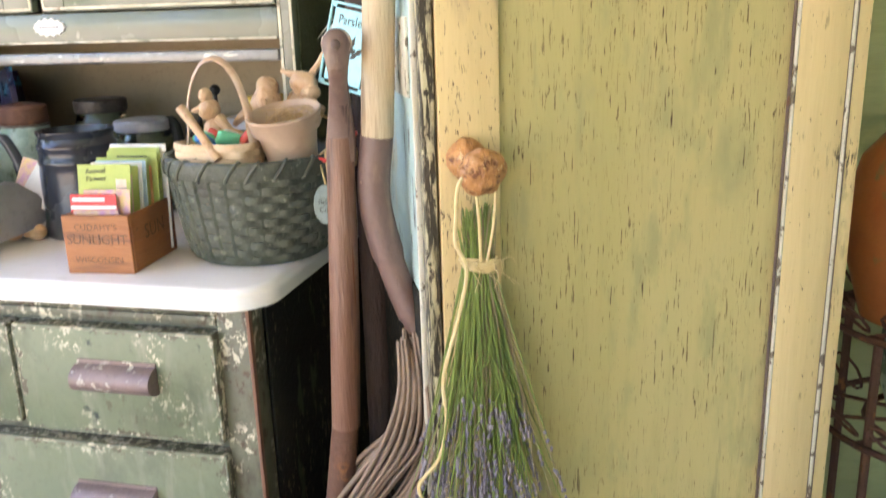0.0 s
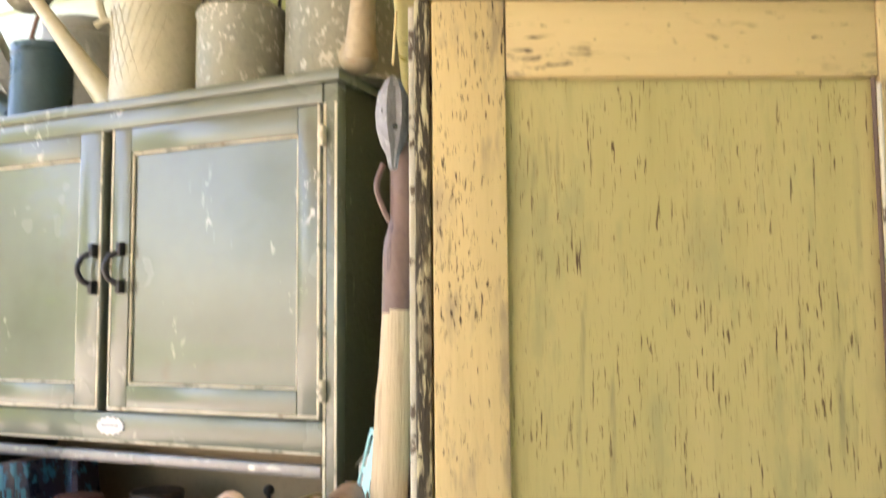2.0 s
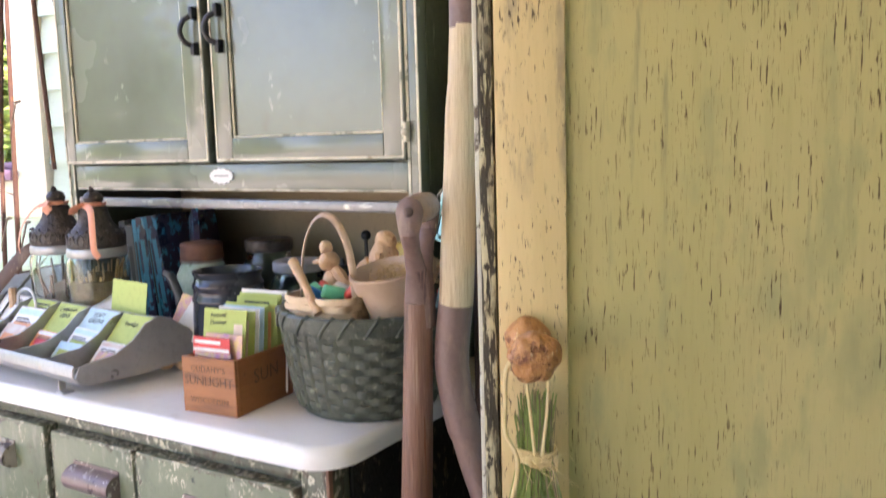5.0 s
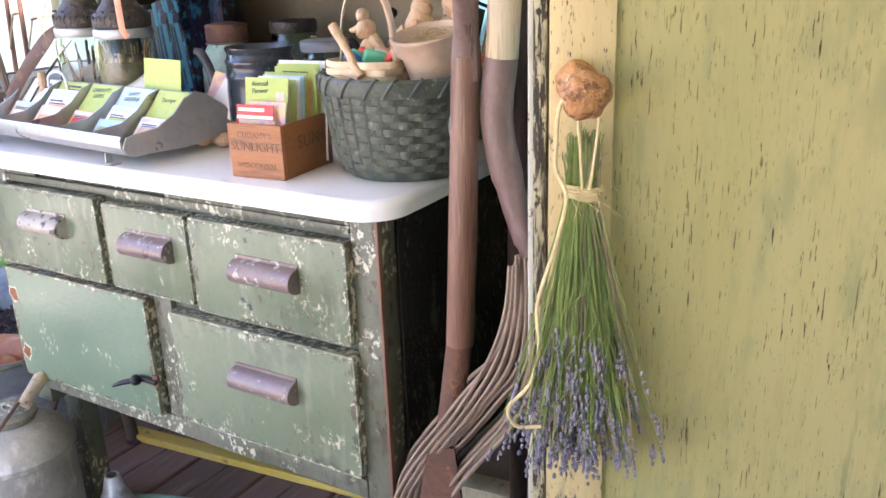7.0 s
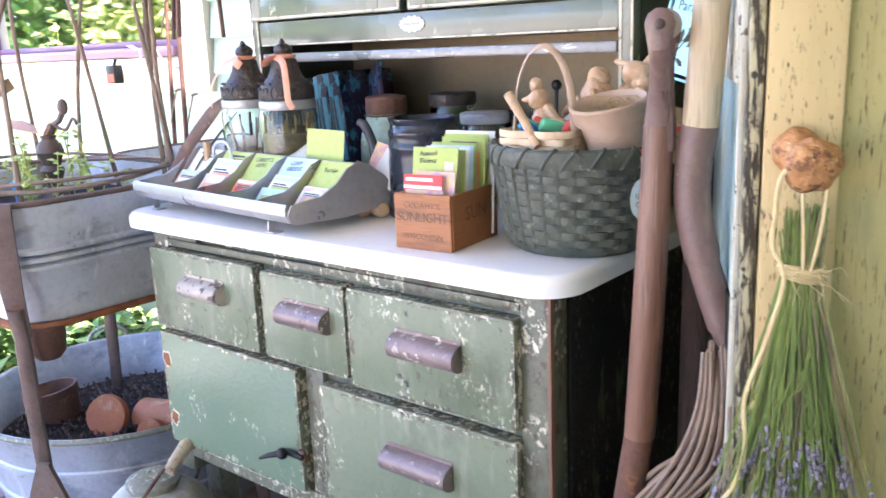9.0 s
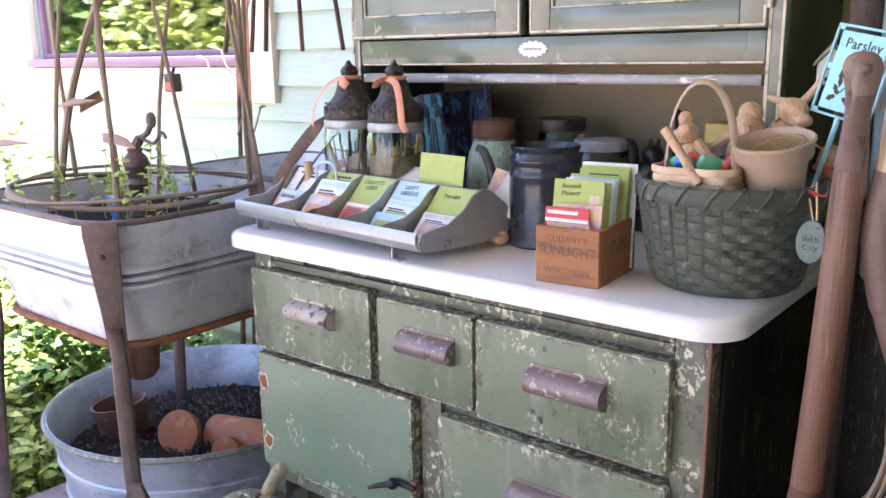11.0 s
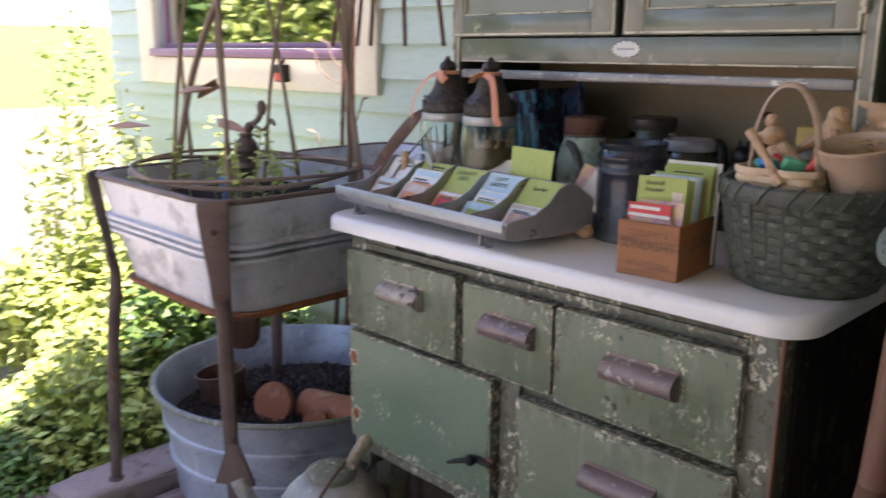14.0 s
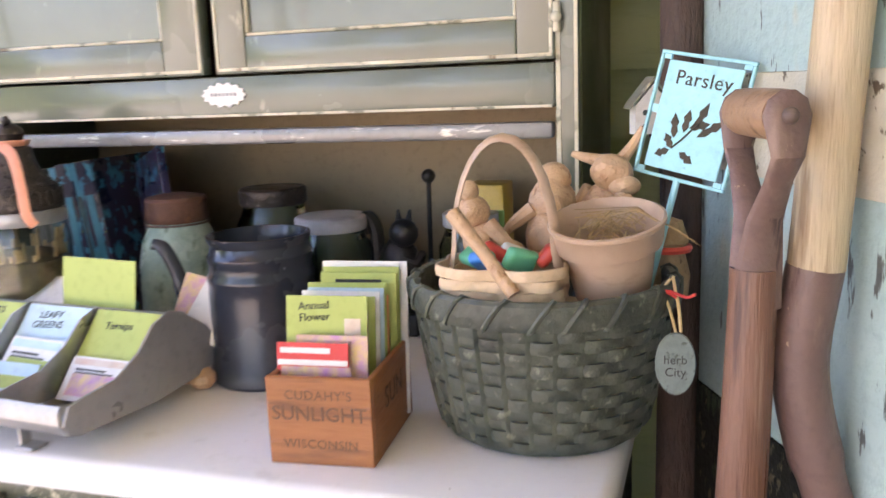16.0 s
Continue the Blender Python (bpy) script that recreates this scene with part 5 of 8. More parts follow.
part("spout", bm, M["slate_enamel"], pot, "curved dark spout", local=True)
# two apothecary jars with dark lids and ribbons
for jx, jy, fill in ((-1.345, 1.215, "paper_cream"), (-1.213, 1.205, "pods")):
    J = Matrix.Translation((jx, jy, TOP))
    jar = thing("glass_jar", J, "clear glass jar with dark ornate lid and coral ribbon", "jar", "apothecary jars")
    bm = B()
    lathe(bm, [(0, 0.0), (0.05, 0.0), (0.056, 0.006), (0.058, 0.03), (0.058, 0.17), (0.052, 0.192), (0.05, 0.206), (0.047, 0.206), (0.049, 0.19), (0.0545, 0.168), (0.0545, 0.03), (0.05, 0.006), (0, 0.006)], 40)
    g = part("glass_body", bm, M["glass"], jar, local=True)
    g.visible_shadow = False
    bm = B()
    lathe(bm, [(0, 0.008), (0.05, 0.008), (0.0535, 0.03), (0.0535, 0.085 if fill != "pods" else 0.14), (0.03, 0.1 if fill != "pods" else 0.15), (0, 0.105 if fill != "pods" else 0.152)], 28, wob=0.05)
    part("filling", bm, M[fill], jar, "dried seeds" if fill == "pods" else "pale dried flowers", local=True)
    bm = B()
    for k in range(46 if fill == "pods" else 22):
        a, r0 = random.uniform(0, 6.28), 0.042 * math.sqrt(random.random())
        lean = random.uniform(-0.5, 0.5)
        p1 = Vector((0.049 * math.cos(a + lean), 0.049 * math.sin(a + lean), random.uniform(0.14, 0.182)))
        tube(bm, [(r0 * math.cos(a), r0 * math.sin(a), 0.05), p1], random.uniform(0.0014, 0.0034), 5)
    tagged(part("dried_sticks", bm, M["straw" if fill == "pods" else "vine"], jar, "dried stalks standing in the jar", local=True), kind="stuff")
    bm = B()
    lathe(bm, [(0.05, 0.186), (0.0545, 0.186), (0.056, 0.19), (0.056, 0.199), (0.0545, 0.203), (0.05, 0.203)], 40)
    part("zinc_band", bm, M["tin"], jar, "dull grey metal band", local=True)
    bm = B()
    lathe(bm, [(0, 0.204), (0.053, 0.204), (0.0545, 0.207), (0.0535, 0.222), (0.0505, 0.231), (0.042, 0.239), (0.034, 0.249), (0.0285, 0.261), (0.0255, 0.273), (0.0245, 0.28), (0.019, 0.284), (0.015, 0.288), (0.0165, 0.292), (0.0185, 0.298), (0.016, 0.305), (0.008, 0.311), (0, 0.313)], 48)
    for k in range(16):
        a = k * 2 * math.pi / 16
        ring = [(0.0535 * math.cos(a + 0.13 * math.cos(p)), 0.0535 * math.sin(a + 0.13 * math.cos(p)), 0.219 + 0.0105 * math.sin(p)) for p in [q * math.pi / 4 for q in range(9)]]
        tube(bm, ring, 0.0014, 5)
        ball(bm, (0.0505 * math.cos(a + 0.2), 0.0505 * math.sin(a + 0.2), 0.236), 0.003, 0.003, 0.0026, 6)
    tube(bm, [(0, 0, 0.306), (0.004, -0.006, 0.314), (0.012, -0.012, 0.318)], [0.006, 0.006, 0.003], 8)
    part("lid", bm, M["lid_dark"], jar, "dark ornate metal lid", local=True)
    bm = B()
    s = -1 if jx < -1.3 else 1
    tube(bm, [(0.02 * math.cos(a), 0.02 * math.sin(a), 0.285) for a in [k * math.pi / 10 for k in range(21)]], 0.006, 6, flat=0.4)
    tube(bm, smooth_path([(0.0, -0.02, 0.286), (s * 0.03, -0.03, 0.275), (s * 0.052, -0.045, 0.24), (s * 0.06, -0.05, 0.205), (s * 0.066, -0.045, 0.19)], 5), 0.0065, 6, flat=0.2)
    tube(bm, smooth_path([(0.0, -0.02, 0.286), (-s * 0.012, -0.034, 0.28), (-s * 0.022, -0.03, 0.27)], 5), 0.009, 6, flat=0.25)
    part("ribbon", bm, M["ribbon"], jar, "coral ribbon", local=True)

# books that lean at the back
bx = -1.335
for w, h, mt, tilt in ((0.02, 0.235, "grey_book", -3), (0.026, 0.226, "grey_book", -4), (0.014, 0.24, "teal_book", -5), (0.03, 0.245, "blue_book", -6), (0.012, 0.248, "teal_book", -7), (0.03, 0.25, "blue_book", -9)):
    bk = thing("book", pose(bx, 1.36, TOP, 0, tilt, 0), "upright garden book with a worn cover", "book", "books on the worktop")
    bm = B()
    box(bm, 0, 0, 0, w, 0.17, h, 0.0015, 1)
    part("cover", bm, M[mt], bk, local=True)
    bm = B()
    box(bm, w * 0.15, 0.004, h - 0.001, w * 0.85, 0.168, h + 0.0004)
    part("pages", bm, M["paper_cream"], bk, local=True)
    bm = B()
    box(bm, w * 0.3, -0.0006, h * 0.25, w * 0.7, 0.0002, h * 0.8)
    part("spine_mark", bm, M["teal_book"] if mt == "blue_book" else M["ink"], bk, local=True)
    bx += w + 0.003
bk = thing("book", pose(-1.165, 1.40, TOP, 0, -14, -38), "dark blue picture book leaning with its cover out", "book", "books on the worktop")
bm = B()
box(bm, -0.0, 0, 0, 0.13, 0.012, 0.245, 0.0015, 1)
part("cover", bm, M["blue_book"], bk, local=True)
bm = B()
box(bm, 0.03, -0.0008, 0.05, 0.09, 0.0, 0.1)
part("cover_picture", bm, M["paper_flower"], bk, local=True)


def mason(x, y, h, r, lid, gmat="glass_green", wide=1.0):
    j = thing("storage_jar", (x, y, TOP), "glass storage jar with a dull metal lid", "jar", "storage jars")
    b = B()
    lathe(b, [(0, 0), (r * 0.92, 0), (r, 0.008), (r, h * 0.72), (r * 0.8, h * 0.83), (r * 0.78, h * 0.9), (r * 0.74, h * 0.9), (r * 0.95, h * 0.7), (r * 0.95, 0.01), (0, 0.006)], 32)
    g = part("glass_body", b, M[gmat], j, local=True)
    g.visible_shadow = False
    b = B()
    lathe(b, [(0, 0.01), (r * 0.9, 0.012), (r * 0.9, h * 0.4), (0, h * 0.45)], 20, wob=0.1)
    part("filling", b, M["pods"], j, local=True)
    b = B()
    lathe(b, [(0, h * 0.88), (r * 0.82, h * 0.88), (r * 0.86, h * 0.9), (r * 0.86, h * 0.985), (r * 0.8, h), (0, h)], 32)
    part("lid", b, M[lid], j, local=True)


mason(-0.975, 1.43, 0.203, 0.056, "lid_dark")
mason(-0.872, 1.40, 0.168, 0.058, "galv")
mason(-0.69, 1.46, 0.165, 0.045, "galv")
# pale green jar with a rusty lid
gj = thing("green_jar", (-1.082, 1.35, TOP), "pale green glass jar with a rusty brown lid", "jar")
bm = B()
lathe(bm, [(0, 0), (0.05, 0), (0.056, 0.01), (0.058, 0.05), (0.056, 0.11), (0.05, 0.14), (0.04, 0.162), (0.037, 0.172), (0, 0.172)], 36)
part("body", bm, M["pale_green_ware"], gj, local=True)
bm = B()
lathe(bm, [(0, 0.166), (0.04, 0.166), (0.0425, 0.17), (0.0425, 0.176), (0.0415, 0.19), (0.0425, 0.196), (0.04, 0.2), (0.02, 0.204), (0, 0.205)], 36)
part("lid", bm, M["rust"], gj, "rusty brown screw lid", local=True)
bm = B()
tube(bm, [(0.0425 * math.cos(q * math.pi / 16), 0.0425 * math.sin(q * math.pi / 16), 0.164) for q in range(33)], 0.0016, 6)
part("wire", bm, M["iron_leg"], gj, local=True)
# iron squirrel
bm = B()
SQ = pose(-0.785, 1.42, TOP + 0.03) @ Matrix.Diagonal((0.72, 0.9, 0.95, 1))
box(bm, -0.05, -0.03, -0.03, 0.05, 0.03, 0.004, 0.003, 1, SQ)
ball(bm, SQ @ Vector((0.005, 0, 0.06)), 0.032, 0.025, 0.05)
ball(bm, SQ @ Vector((0.02, -0.01, 0.118)), 0.021, 0.018, 0.02)
for q in (-1, 1):
    tube(bm, [SQ @ Vector((0.016 + q * 0.009, 0, 0.13)), SQ @ Vector((0.018 + q * 0.012, 0, 0.15))], [0.006, 0.002], 8)
    tube(bm, [SQ @ Vector((0.02, q * 0.016, 0.08)), SQ @ Vector((0.042, q * 0.012, 0.075)), SQ @ Vector((0.05, 0, 0.085))], 0.007, 8)
tube(bm, smooth_path([SQ @ Vector(p) for p in ((-0.02, 0, 0.015), (-0.042, 0, 0.045), (-0.038, 0, 0.09), (-0.042, 0, 0.125), (-0.056, 0, 0.138), (-0.068, 0, 0.128), (-0.064, 0, 0.112))], 5), [0.008] * 6 + [0.0105] * 20 + [0.007] * 5, 10)
single("squirrel_figure", bm, M["black_iron"], "black cast iron squirrel nutcracker figure", "figurine", (-0.775, 1.42, TOP))
bm = B()
tube(bm, [(-0.748, 1.45, TOP), (-0.745, 1.45, TOP + 0.21)], 0.0035, 8)
ball(bm, (-0.745, 1.45, TOP + 0.215), 0.01)
lathe(bm, [(0, 0), (0.03, 0), (0.028, 0.006), (0, 0.008)], 20, pose(-0.748, 1.45, TOP))
single("iron_spike", bm, M["black_iron"], "thin black iron bill spike with a ball end", "spike", (-0.748, 1.45, TOP))
# tins and boxes at the back
tin = thing("tin_box", (-0.655, 1.5, TOP), "yellow and green seed tin standing at the back", "tin")
bm = B()
box(bm, -0.70, 1.47, TOP, -0.645, 1.53, TOP + 0.2, 0.003)
part("body", bm, M["yellow"], tin)
bm = B()
box(bm, -0.7005, 1.469, TOP + 0.12, -0.6445, 1.471, TOP + 0.165)
part("band", bm, M["leaf"], tin, "green printed band")
bm = B()
for k, z in enumerate((0.045, 0.075, 0.1)):
    box(bm, -0.695, 1.468, TOP + z, -0.65, 1.4705, TOP + z + 0.012)
part("mark", bm, M["plastic_red"], tin)
for z, h in ((0.0, 0.09), (0.0915, 0.07), (0.163, 0.05)):
    bm = B()
    box(bm, -0.595 + z * 0.02, 1.44, TOP + z, -0.538, 1.55, TOP + z + h, 0.002, 1)
    single("card_box", bm, M["paper_white"], "plain white card box stacked at the back", "box", (-0.57, 1.5, TOP + z), "stacked boxes")
# shells and pods beside the tray
for k, (x, y) in enumerate(((-0.955, 1.17), (-0.972, 1.15), (-0.935, 1.16), (-0.965, 1.185))):
    bm = B()
    ball(bm, (x, y, TOP + 0.014 + 0.02 * (k == 3)), 0.018, 0.015, 0.014, 10)
    single("seed_pod", bm, M["carved"], "dried seed pod on the worktop", "seed pod", (x, y, TOP), "seed pods")
# scythe-like curved metal pieces that stand by the jars
for dx, dz, mt, lab in ((0.0, 0.0, "wood_paint", "curved red brown blade leaning beside the jars"), (0.036, -0.03, "galv_old", "curved dull grey blade leaning beside the jars")):
    bm = B()
    tube(bm, smooth_path([(-1.442 + dx, 1.08, TOP + 0.02), (-1.455 + dx, 1.105, TOP + 0.075 + dz), (-1.448 + dx, 1.14, TOP + 0.122 + dz), (-1.425 + dx, 1.175, TOP + 0.172 + dz), (-1.402 + dx, 1.2, TOP + 0.208 + dz)], 5), [0.01] * 5 + [0.0125] * 6 + [0.0135] * 5 + [0.0125, 0.011, 0.008, 0.005, 0.002], 10, flat=0.16)
    tube(bm, [(-1.442 + dx, 1.08, TOP), (-1.442 + dx, 1.08, TOP + 0.024)], 0.011, 8)
    single("curved_blade", bm, M[mt], lab, "blade", (-1.442 + dx, 1.08, TOP), "curved blades")
bm = B()
tube(bm, smooth_path([(-1.36, 1.12, TOP), (-1.36, 1.125, TOP + 0.06), (-1.355, 1.125, TOP + 0.115), (-1.31, 1.125, TOP + 0.12), (-1.30, 1.125, TOP + 0.06), (-1.30, 1.12, TOP)], 5), 0.003, 8)
single("wire_rack", bm, M["galv"], "bent wire rack standing behind the tray", "rack", (-1.33, 1.12, TOP))
bm = B()
tube(bm, [(-1.385, 1.13, TOP + 0.005), (-1.40, 1.14, TOP + 0.12)], [0.01, 0.008], 8)
single("dibber", bm, M["carved"], "short wooden dibber standing behind the tray", "dibber", (-1.385, 1.13, TOP))
# ---------------------------------------------------------------- tools between the cabinet and the cupboard
spade = thing("spade", (-0.385, 1.0, 0), "old spade with a D grip and a brown worn wooden shaft", "spade")
bm = B()
tube(bm, [(-0.377, 0.997, 0.50), (-0.357, 1.002, 0.66)], [0.020, 0.0185], 16)
part("socket", bm, M["rust"], spade)
bm = B()
tube(bm, [(-0.357, 1.0025, 0.655), (-0.350, 1.005, 0.8), (-0.346, 1.009, 0.93), (-0.343, 1.012, 1.052)], [0.0195, 0.0198, 0.0188, 0.0175], 18)
part("shaft", bm, M["wood_brown"], spade)
gA, gB = Vector((-0.327, 0.975, 1.166)), Vector((-0.354, 1.056, 1.166))
low = Vector((-0.342, 1.014, 1.052))
gx = (gB - gA).normalized()


def strap(g, inward):
    """One broad arm of the D, from the socket up to the grip."""
    b = B()
    side = gx.cross(Vector((0, 0, 1))).normalized()
    rows = [(low + Vector((0, 0, -0.03)), 0.0182, 0.010), (low + Vector((0, 0, 0.004)), 0.0178, 0.011), (low.lerp(g, 0.3) + Vector((0, 0, 0.004)), 0.0135, 0.0085), (low.lerp(g, 0.6) - inward * 0.008, 0.0105, 0.006), (g + Vector((0, 0, -0.028)) - inward * 0.004, 0.0118, 0.005), (g, 0.0172, 0.0045), (g + Vector((0, 0, 0.011)), 0.0135, 0.0045), (g + Vector((0, 0, 0.017)), 0.005, 0.003)]
    rings = []
    for k, (c, w, t) in enumerate(rows):
        off = -inward * (0.006 if k < 2 else 0.0)
        rings.append([b.verts.new(c + off + side * w * math.cos(a) + gx * t * math.sin(a)) for a in [q * math.pi / 6 for q in range(12)]])
    for r0, r1 in zip(rings, rings[1:]):
        for q in range(12):
            b.faces.new((r0[q], r0[(q + 1) % 12], r1[(q + 1) % 12], r1[q]))
    b.faces.new(rings[0][::-1])
    b.faces.new(rings[-1])
    part("fork_arm", b, M["wood_paint"], spade, "dark worn arm of the D grip")


strap(gA, gx)
strap(gB, -gx)
bm = B()
tube(bm, [gA + gx * 0.003, gA.lerp(gB, 0.12), gA.lerp(gB, 0.5), gA.lerp(gB, 0.88), gB - gx * 0.003], [0.0165, 0.0178, 0.0182, 0.0178, 0.0165], 24)
part("grip", bm, M["grip_wood"], spade, "polished cross grip")
bm = B()
ball(bm, gA - gx * 0.005, 0.006)
part("rivet", bm, M["iron_leg"], spade)
bm = B()
prism(bm, [(-0.09, 0.0), (0.09, 0.0), (0.095, 0.26), (0.05, 0.28), (0.02, 0.5), (-0.02, 0.5), (-0.05, 0.28), (-0.095, 0.26)], -0.003, 0.003, pose(-0.405, 0.985, 0, 2, 3, 12))
part("blade", bm, M["rust"], spade)

# long tool with a bent lower shaft
scy = thing("bent_handle_tool", (-0.2540, 1.028, 0), "long tool with a pale wooden shaft and bent painted end", "garden tool")
bm = B()
tube(bm, smooth_path([(-0.2800, 1.033, 1.378), (-0.2870, 1.031, 1.25), (-0.2990, 1.028, 1.05)], 5), [0.0185] * 4 + [0.0205] * 4 + [0.021] * 3, 18)
part("shaft", bm, M["wood_grey"], scy, "pale weathered shaft")
bm = B()
tube(bm, smooth_path([(-0.2995, 1.028, 1.051), (-0.3070, 1.028, 0.97), (-0.2890, 1.028, 0.885), (-0.2660, 1.028, 0.82), (-0.2570, 1.028, 0.795)], 6), [0.0212] * 12 + [0.0185] * 8 + [0.0155] * 5, 18)
part("bent_end", bm, M["wood_paint"], scy, "red brown painted bent end")
bm = B()
tube(bm, smooth_path([(-0.2580, 1.028, 0.797), (-0.2460, 1.028, 0.765), (-0.2400, 1.028, 0.72), (-0.2540, 1.028, 0.4), (-0.2540, 1.028, 0.0)], 6), [0.0125] * 8 + [0.01] * 17, 12)
part("tang", bm, M["rust"], scy, "rusty iron tang")
bm = B()
tube(bm, smooth_path([(-0.2805, 1.033, 1.374), (-0.2790, 1.033, 1.43), (-0.2775, 1.033, 1.452), (-0.2755, 1.034, 1.475), (-0.2740, 1.034, 1.51), (-0.2730, 1.034, 1.535)], 3), [0.0185, 0.0185, 0.0185, 0.0187, 0.0187, 0.0185, 0.0178, 0.0168, 0.0155, 0.0148, 0.0143, 0.014, 0.014, 0.0142, 0.0148, 0.016], 18)
ball(bm, (-0.2722, 1.033, 1.546), 0.0178, 0.019, 0.0195, 16)
tube(bm, smooth_path([(-0.2960, 1.028, 1.54), (-0.3020, 1.023, 1.515), (-0.2940, 1.023, 1.49), (-0.2870, 1.026, 1.475)], 4), 0.0035, 8)
part("hand_grip", bm, M["wood_paint"], scy, "dark red brown grip end")

# coils of dry vine
for k in range(36):
    bm = B()
    o, q = random.uniform(-0.018, 0.018), random.uniform(0, 1)
    dx = 0.0125 * (k % 8) - 0.034
    y = 0.972 + 0.011 * (k % 5) + o * 0.4
    pts = [(-0.262 + dx * 0.35, y + 0.03, 0.80 - 0.02 * q), (-0.250 + dx * 0.5, y, 0.73), (-0.262 + dx * 0.8, y - 0.01, 0.66), (-0.305 + dx, y - 0.01, 0.59 + o), (-0.355 + dx, y, 0.52 + o), (-0.405 + dx, y + 0.01, 0.45 + 1.2 * o), (-0.445 + dx, y + 0.02, 0.37 + 1.4 * o), (-0.465 + dx, y + 0.04, 0.2), (-0.44 + dx, y + 0.04, 0.02)]
    tube(bm, smooth_path(pts, 5), 0.0027 + 0.0012 * q, 6)
    if k == 0:
        coil = thing("vine_coil", (-0.36, 0.99, 0.0), "coiled bundle of dry brown vines standing between cabinet and cupboard", "vine coil")
    part("vine", bm, M["vine"], coil)

# bark pole in the dark gap
bm = B()
tube(bm, [(-0.40, 1.30, 0.0), (-0.408, 1.31, 0.5), (-0.405, 1.305, 1.0), (-0.408, 1.308, 1.3), (-0.41, 1.31, 1.6)], [0.026, 0.025, 0.0235, 0.023, 0.021], 14)
single("bark_pole", bm, M["bark"], "dark bark covered pole leaning behind the sign", "pole", (-0.40, 1.30, 0))

# herb sign
sA, sB, sC = Vector((-0.419, 1.228, 1.220)), Vector((-0.333, 1.178, 1.203)), Vector((-0.450, 1.222, 1.103))
ex, ez = (sB - sA), (sA - sC)
SW, SH = ex.length, ez.length
ex.normalize()
ez = (ez - ex * ez.dot(ex)).normalized()
ey = ez.cross(ex)
SG = Matrix(((ex.x, ey.x, ez.x, sC.x), (ex.y, ey.y, ez.y, sC.y), (ex.z, ey.z, ez.z, sC.z), (0, 0, 0, 1)))
sign = thing("herb_sign", SG, "aqua painted tin herb marker lettered Parsley with leaf cut-outs", "plant sign")
bm = B()
e = 0.0035
for a in ((0, 0, SW, e), (0, SH - e, SW, SH), (0, e, e, SH - e), (SW - e, e, SW, SH - e)):
    box(bm, a[0], -0.002, a[1], a[2], 0.002, a[3], 0.0008, 1)
for x, z in ((0.004, SH - 0.008), (SW - 0.012, SH - 0.008), (0.004, 0.0), (SW - 0.012, 0.0), (0.004, SH * 0.5), (SW - 0.012, SH * 0.5)):
    box(bm, x, -0.0012, z, x + 0.008, 0.0012, z + 0.008)
part("frame", bm, M["aqua"], sign, local=True)
bm = B()
box(bm, 0.0105, -0.001, 0.0085, SW - 0.0105, 0.001, SH - 0.0085, 0.0006, 1)
part("plate", bm, M["aqua"], sign, local=True)
words("lettering", "Parsley", 0.0195, SG @ pose(SW * 0.52, -0.0014, SH * 0.80, 90), M["cutout"], sign, 0.0003, 1.08)


def leaf_shape(cx, cz, ln, wd, ang):
    b = B()
    pts = [(0, 0), (0.25, 0.8), (0.5, 0.55), (0.62, 1.0), (0.8, 0.5), (1.0, 0.0), (0.8, -0.5), (0.62, -1.0), (0.5, -0.55), (0.25, -0.8)]
    ca, sa = math.cos(ang), math.sin(ang)
    prism(b, [(cx + ln * u * ca - wd * w * sa, cz + ln * u * sa + wd * w * ca) for u, w in pts], -0.0018, -0.0009)
    part("leaf_cut", b, M["cutout"], sign, local=True)


for cx, cz, ln, ang in ((0.036, 0.030, 0.016, 2.2), (0.034, 0.028, 0.016, 3.6), (0.046, 0.028, 0.018, -0.5), (0.036, 0.040, 0.024, 1.75), (0.045, 0.047, 0.022, 1.5), (0.05, 0.052, 0.022, 0.35), (0.055, 0.05, 0.03, 1.25), (0.06, 0.045, 0.032, 0.65)):
    leaf_shape(cx, cz, ln, 0.0045, ang)
bm = B()
tube(bm, [(0.036, -0.0015, 0.03), (0.045, -0.0015, 0.04), (0.06, -0.0015, 0.06)], 0.0009, 5)
part("stem_cut", bm, M["cutout"], sign, local=True)
bm = B()
tube(bm, [(SW * 0.5, 0, 0.002), (SW * 0.5, 0, -0.1), (SW * 0.5 - 0.005, 0.002, -0.22)], 0.0035, 8)
part("stake", bm, M["aqua"], sign, local=True)
# small white bird house behind the sign
bh = thing("bird_house", pose(-0.437, 1.262, 1.137, 0, 0, 20), "tiny white wooden bird house ornament on the pole", "ornament")
bm = B()
prism(bm, [(-0.018, 0), (0.018, 0), (0.018, 0.03), (0, 0.05), (-0.018, 0.03)], -0.012, 0.012)
part("house", bm, M["birdhouse"], bh, local=True)
bm = B()
prism(bm, [(-0.024, 0.026), (0, 0.054), (0.024, 0.026), (0.022, 0.031), (0, 0.058), (-0.022, 0.031)], -0.015, 0.015)
part("roof", bm, M["galv_old"], bh, local=True)
for x in (-0.008, 0.008):
    for z in (0.008, 0.022):
        bm = B()
        ball(bm, (x, -0.012, z), 0.003, 0.001, 0.003, 8)
        part("hole", bm, M["ink"], bh, local=True)
bm = B()
tube(bm, [(0, 0, 0.002), (0.02, 0.02, -0.05), (0.03, 0.03, -0.12)], 0.002, 6)
part("peg", bm, M["bark"], bh, local=True)

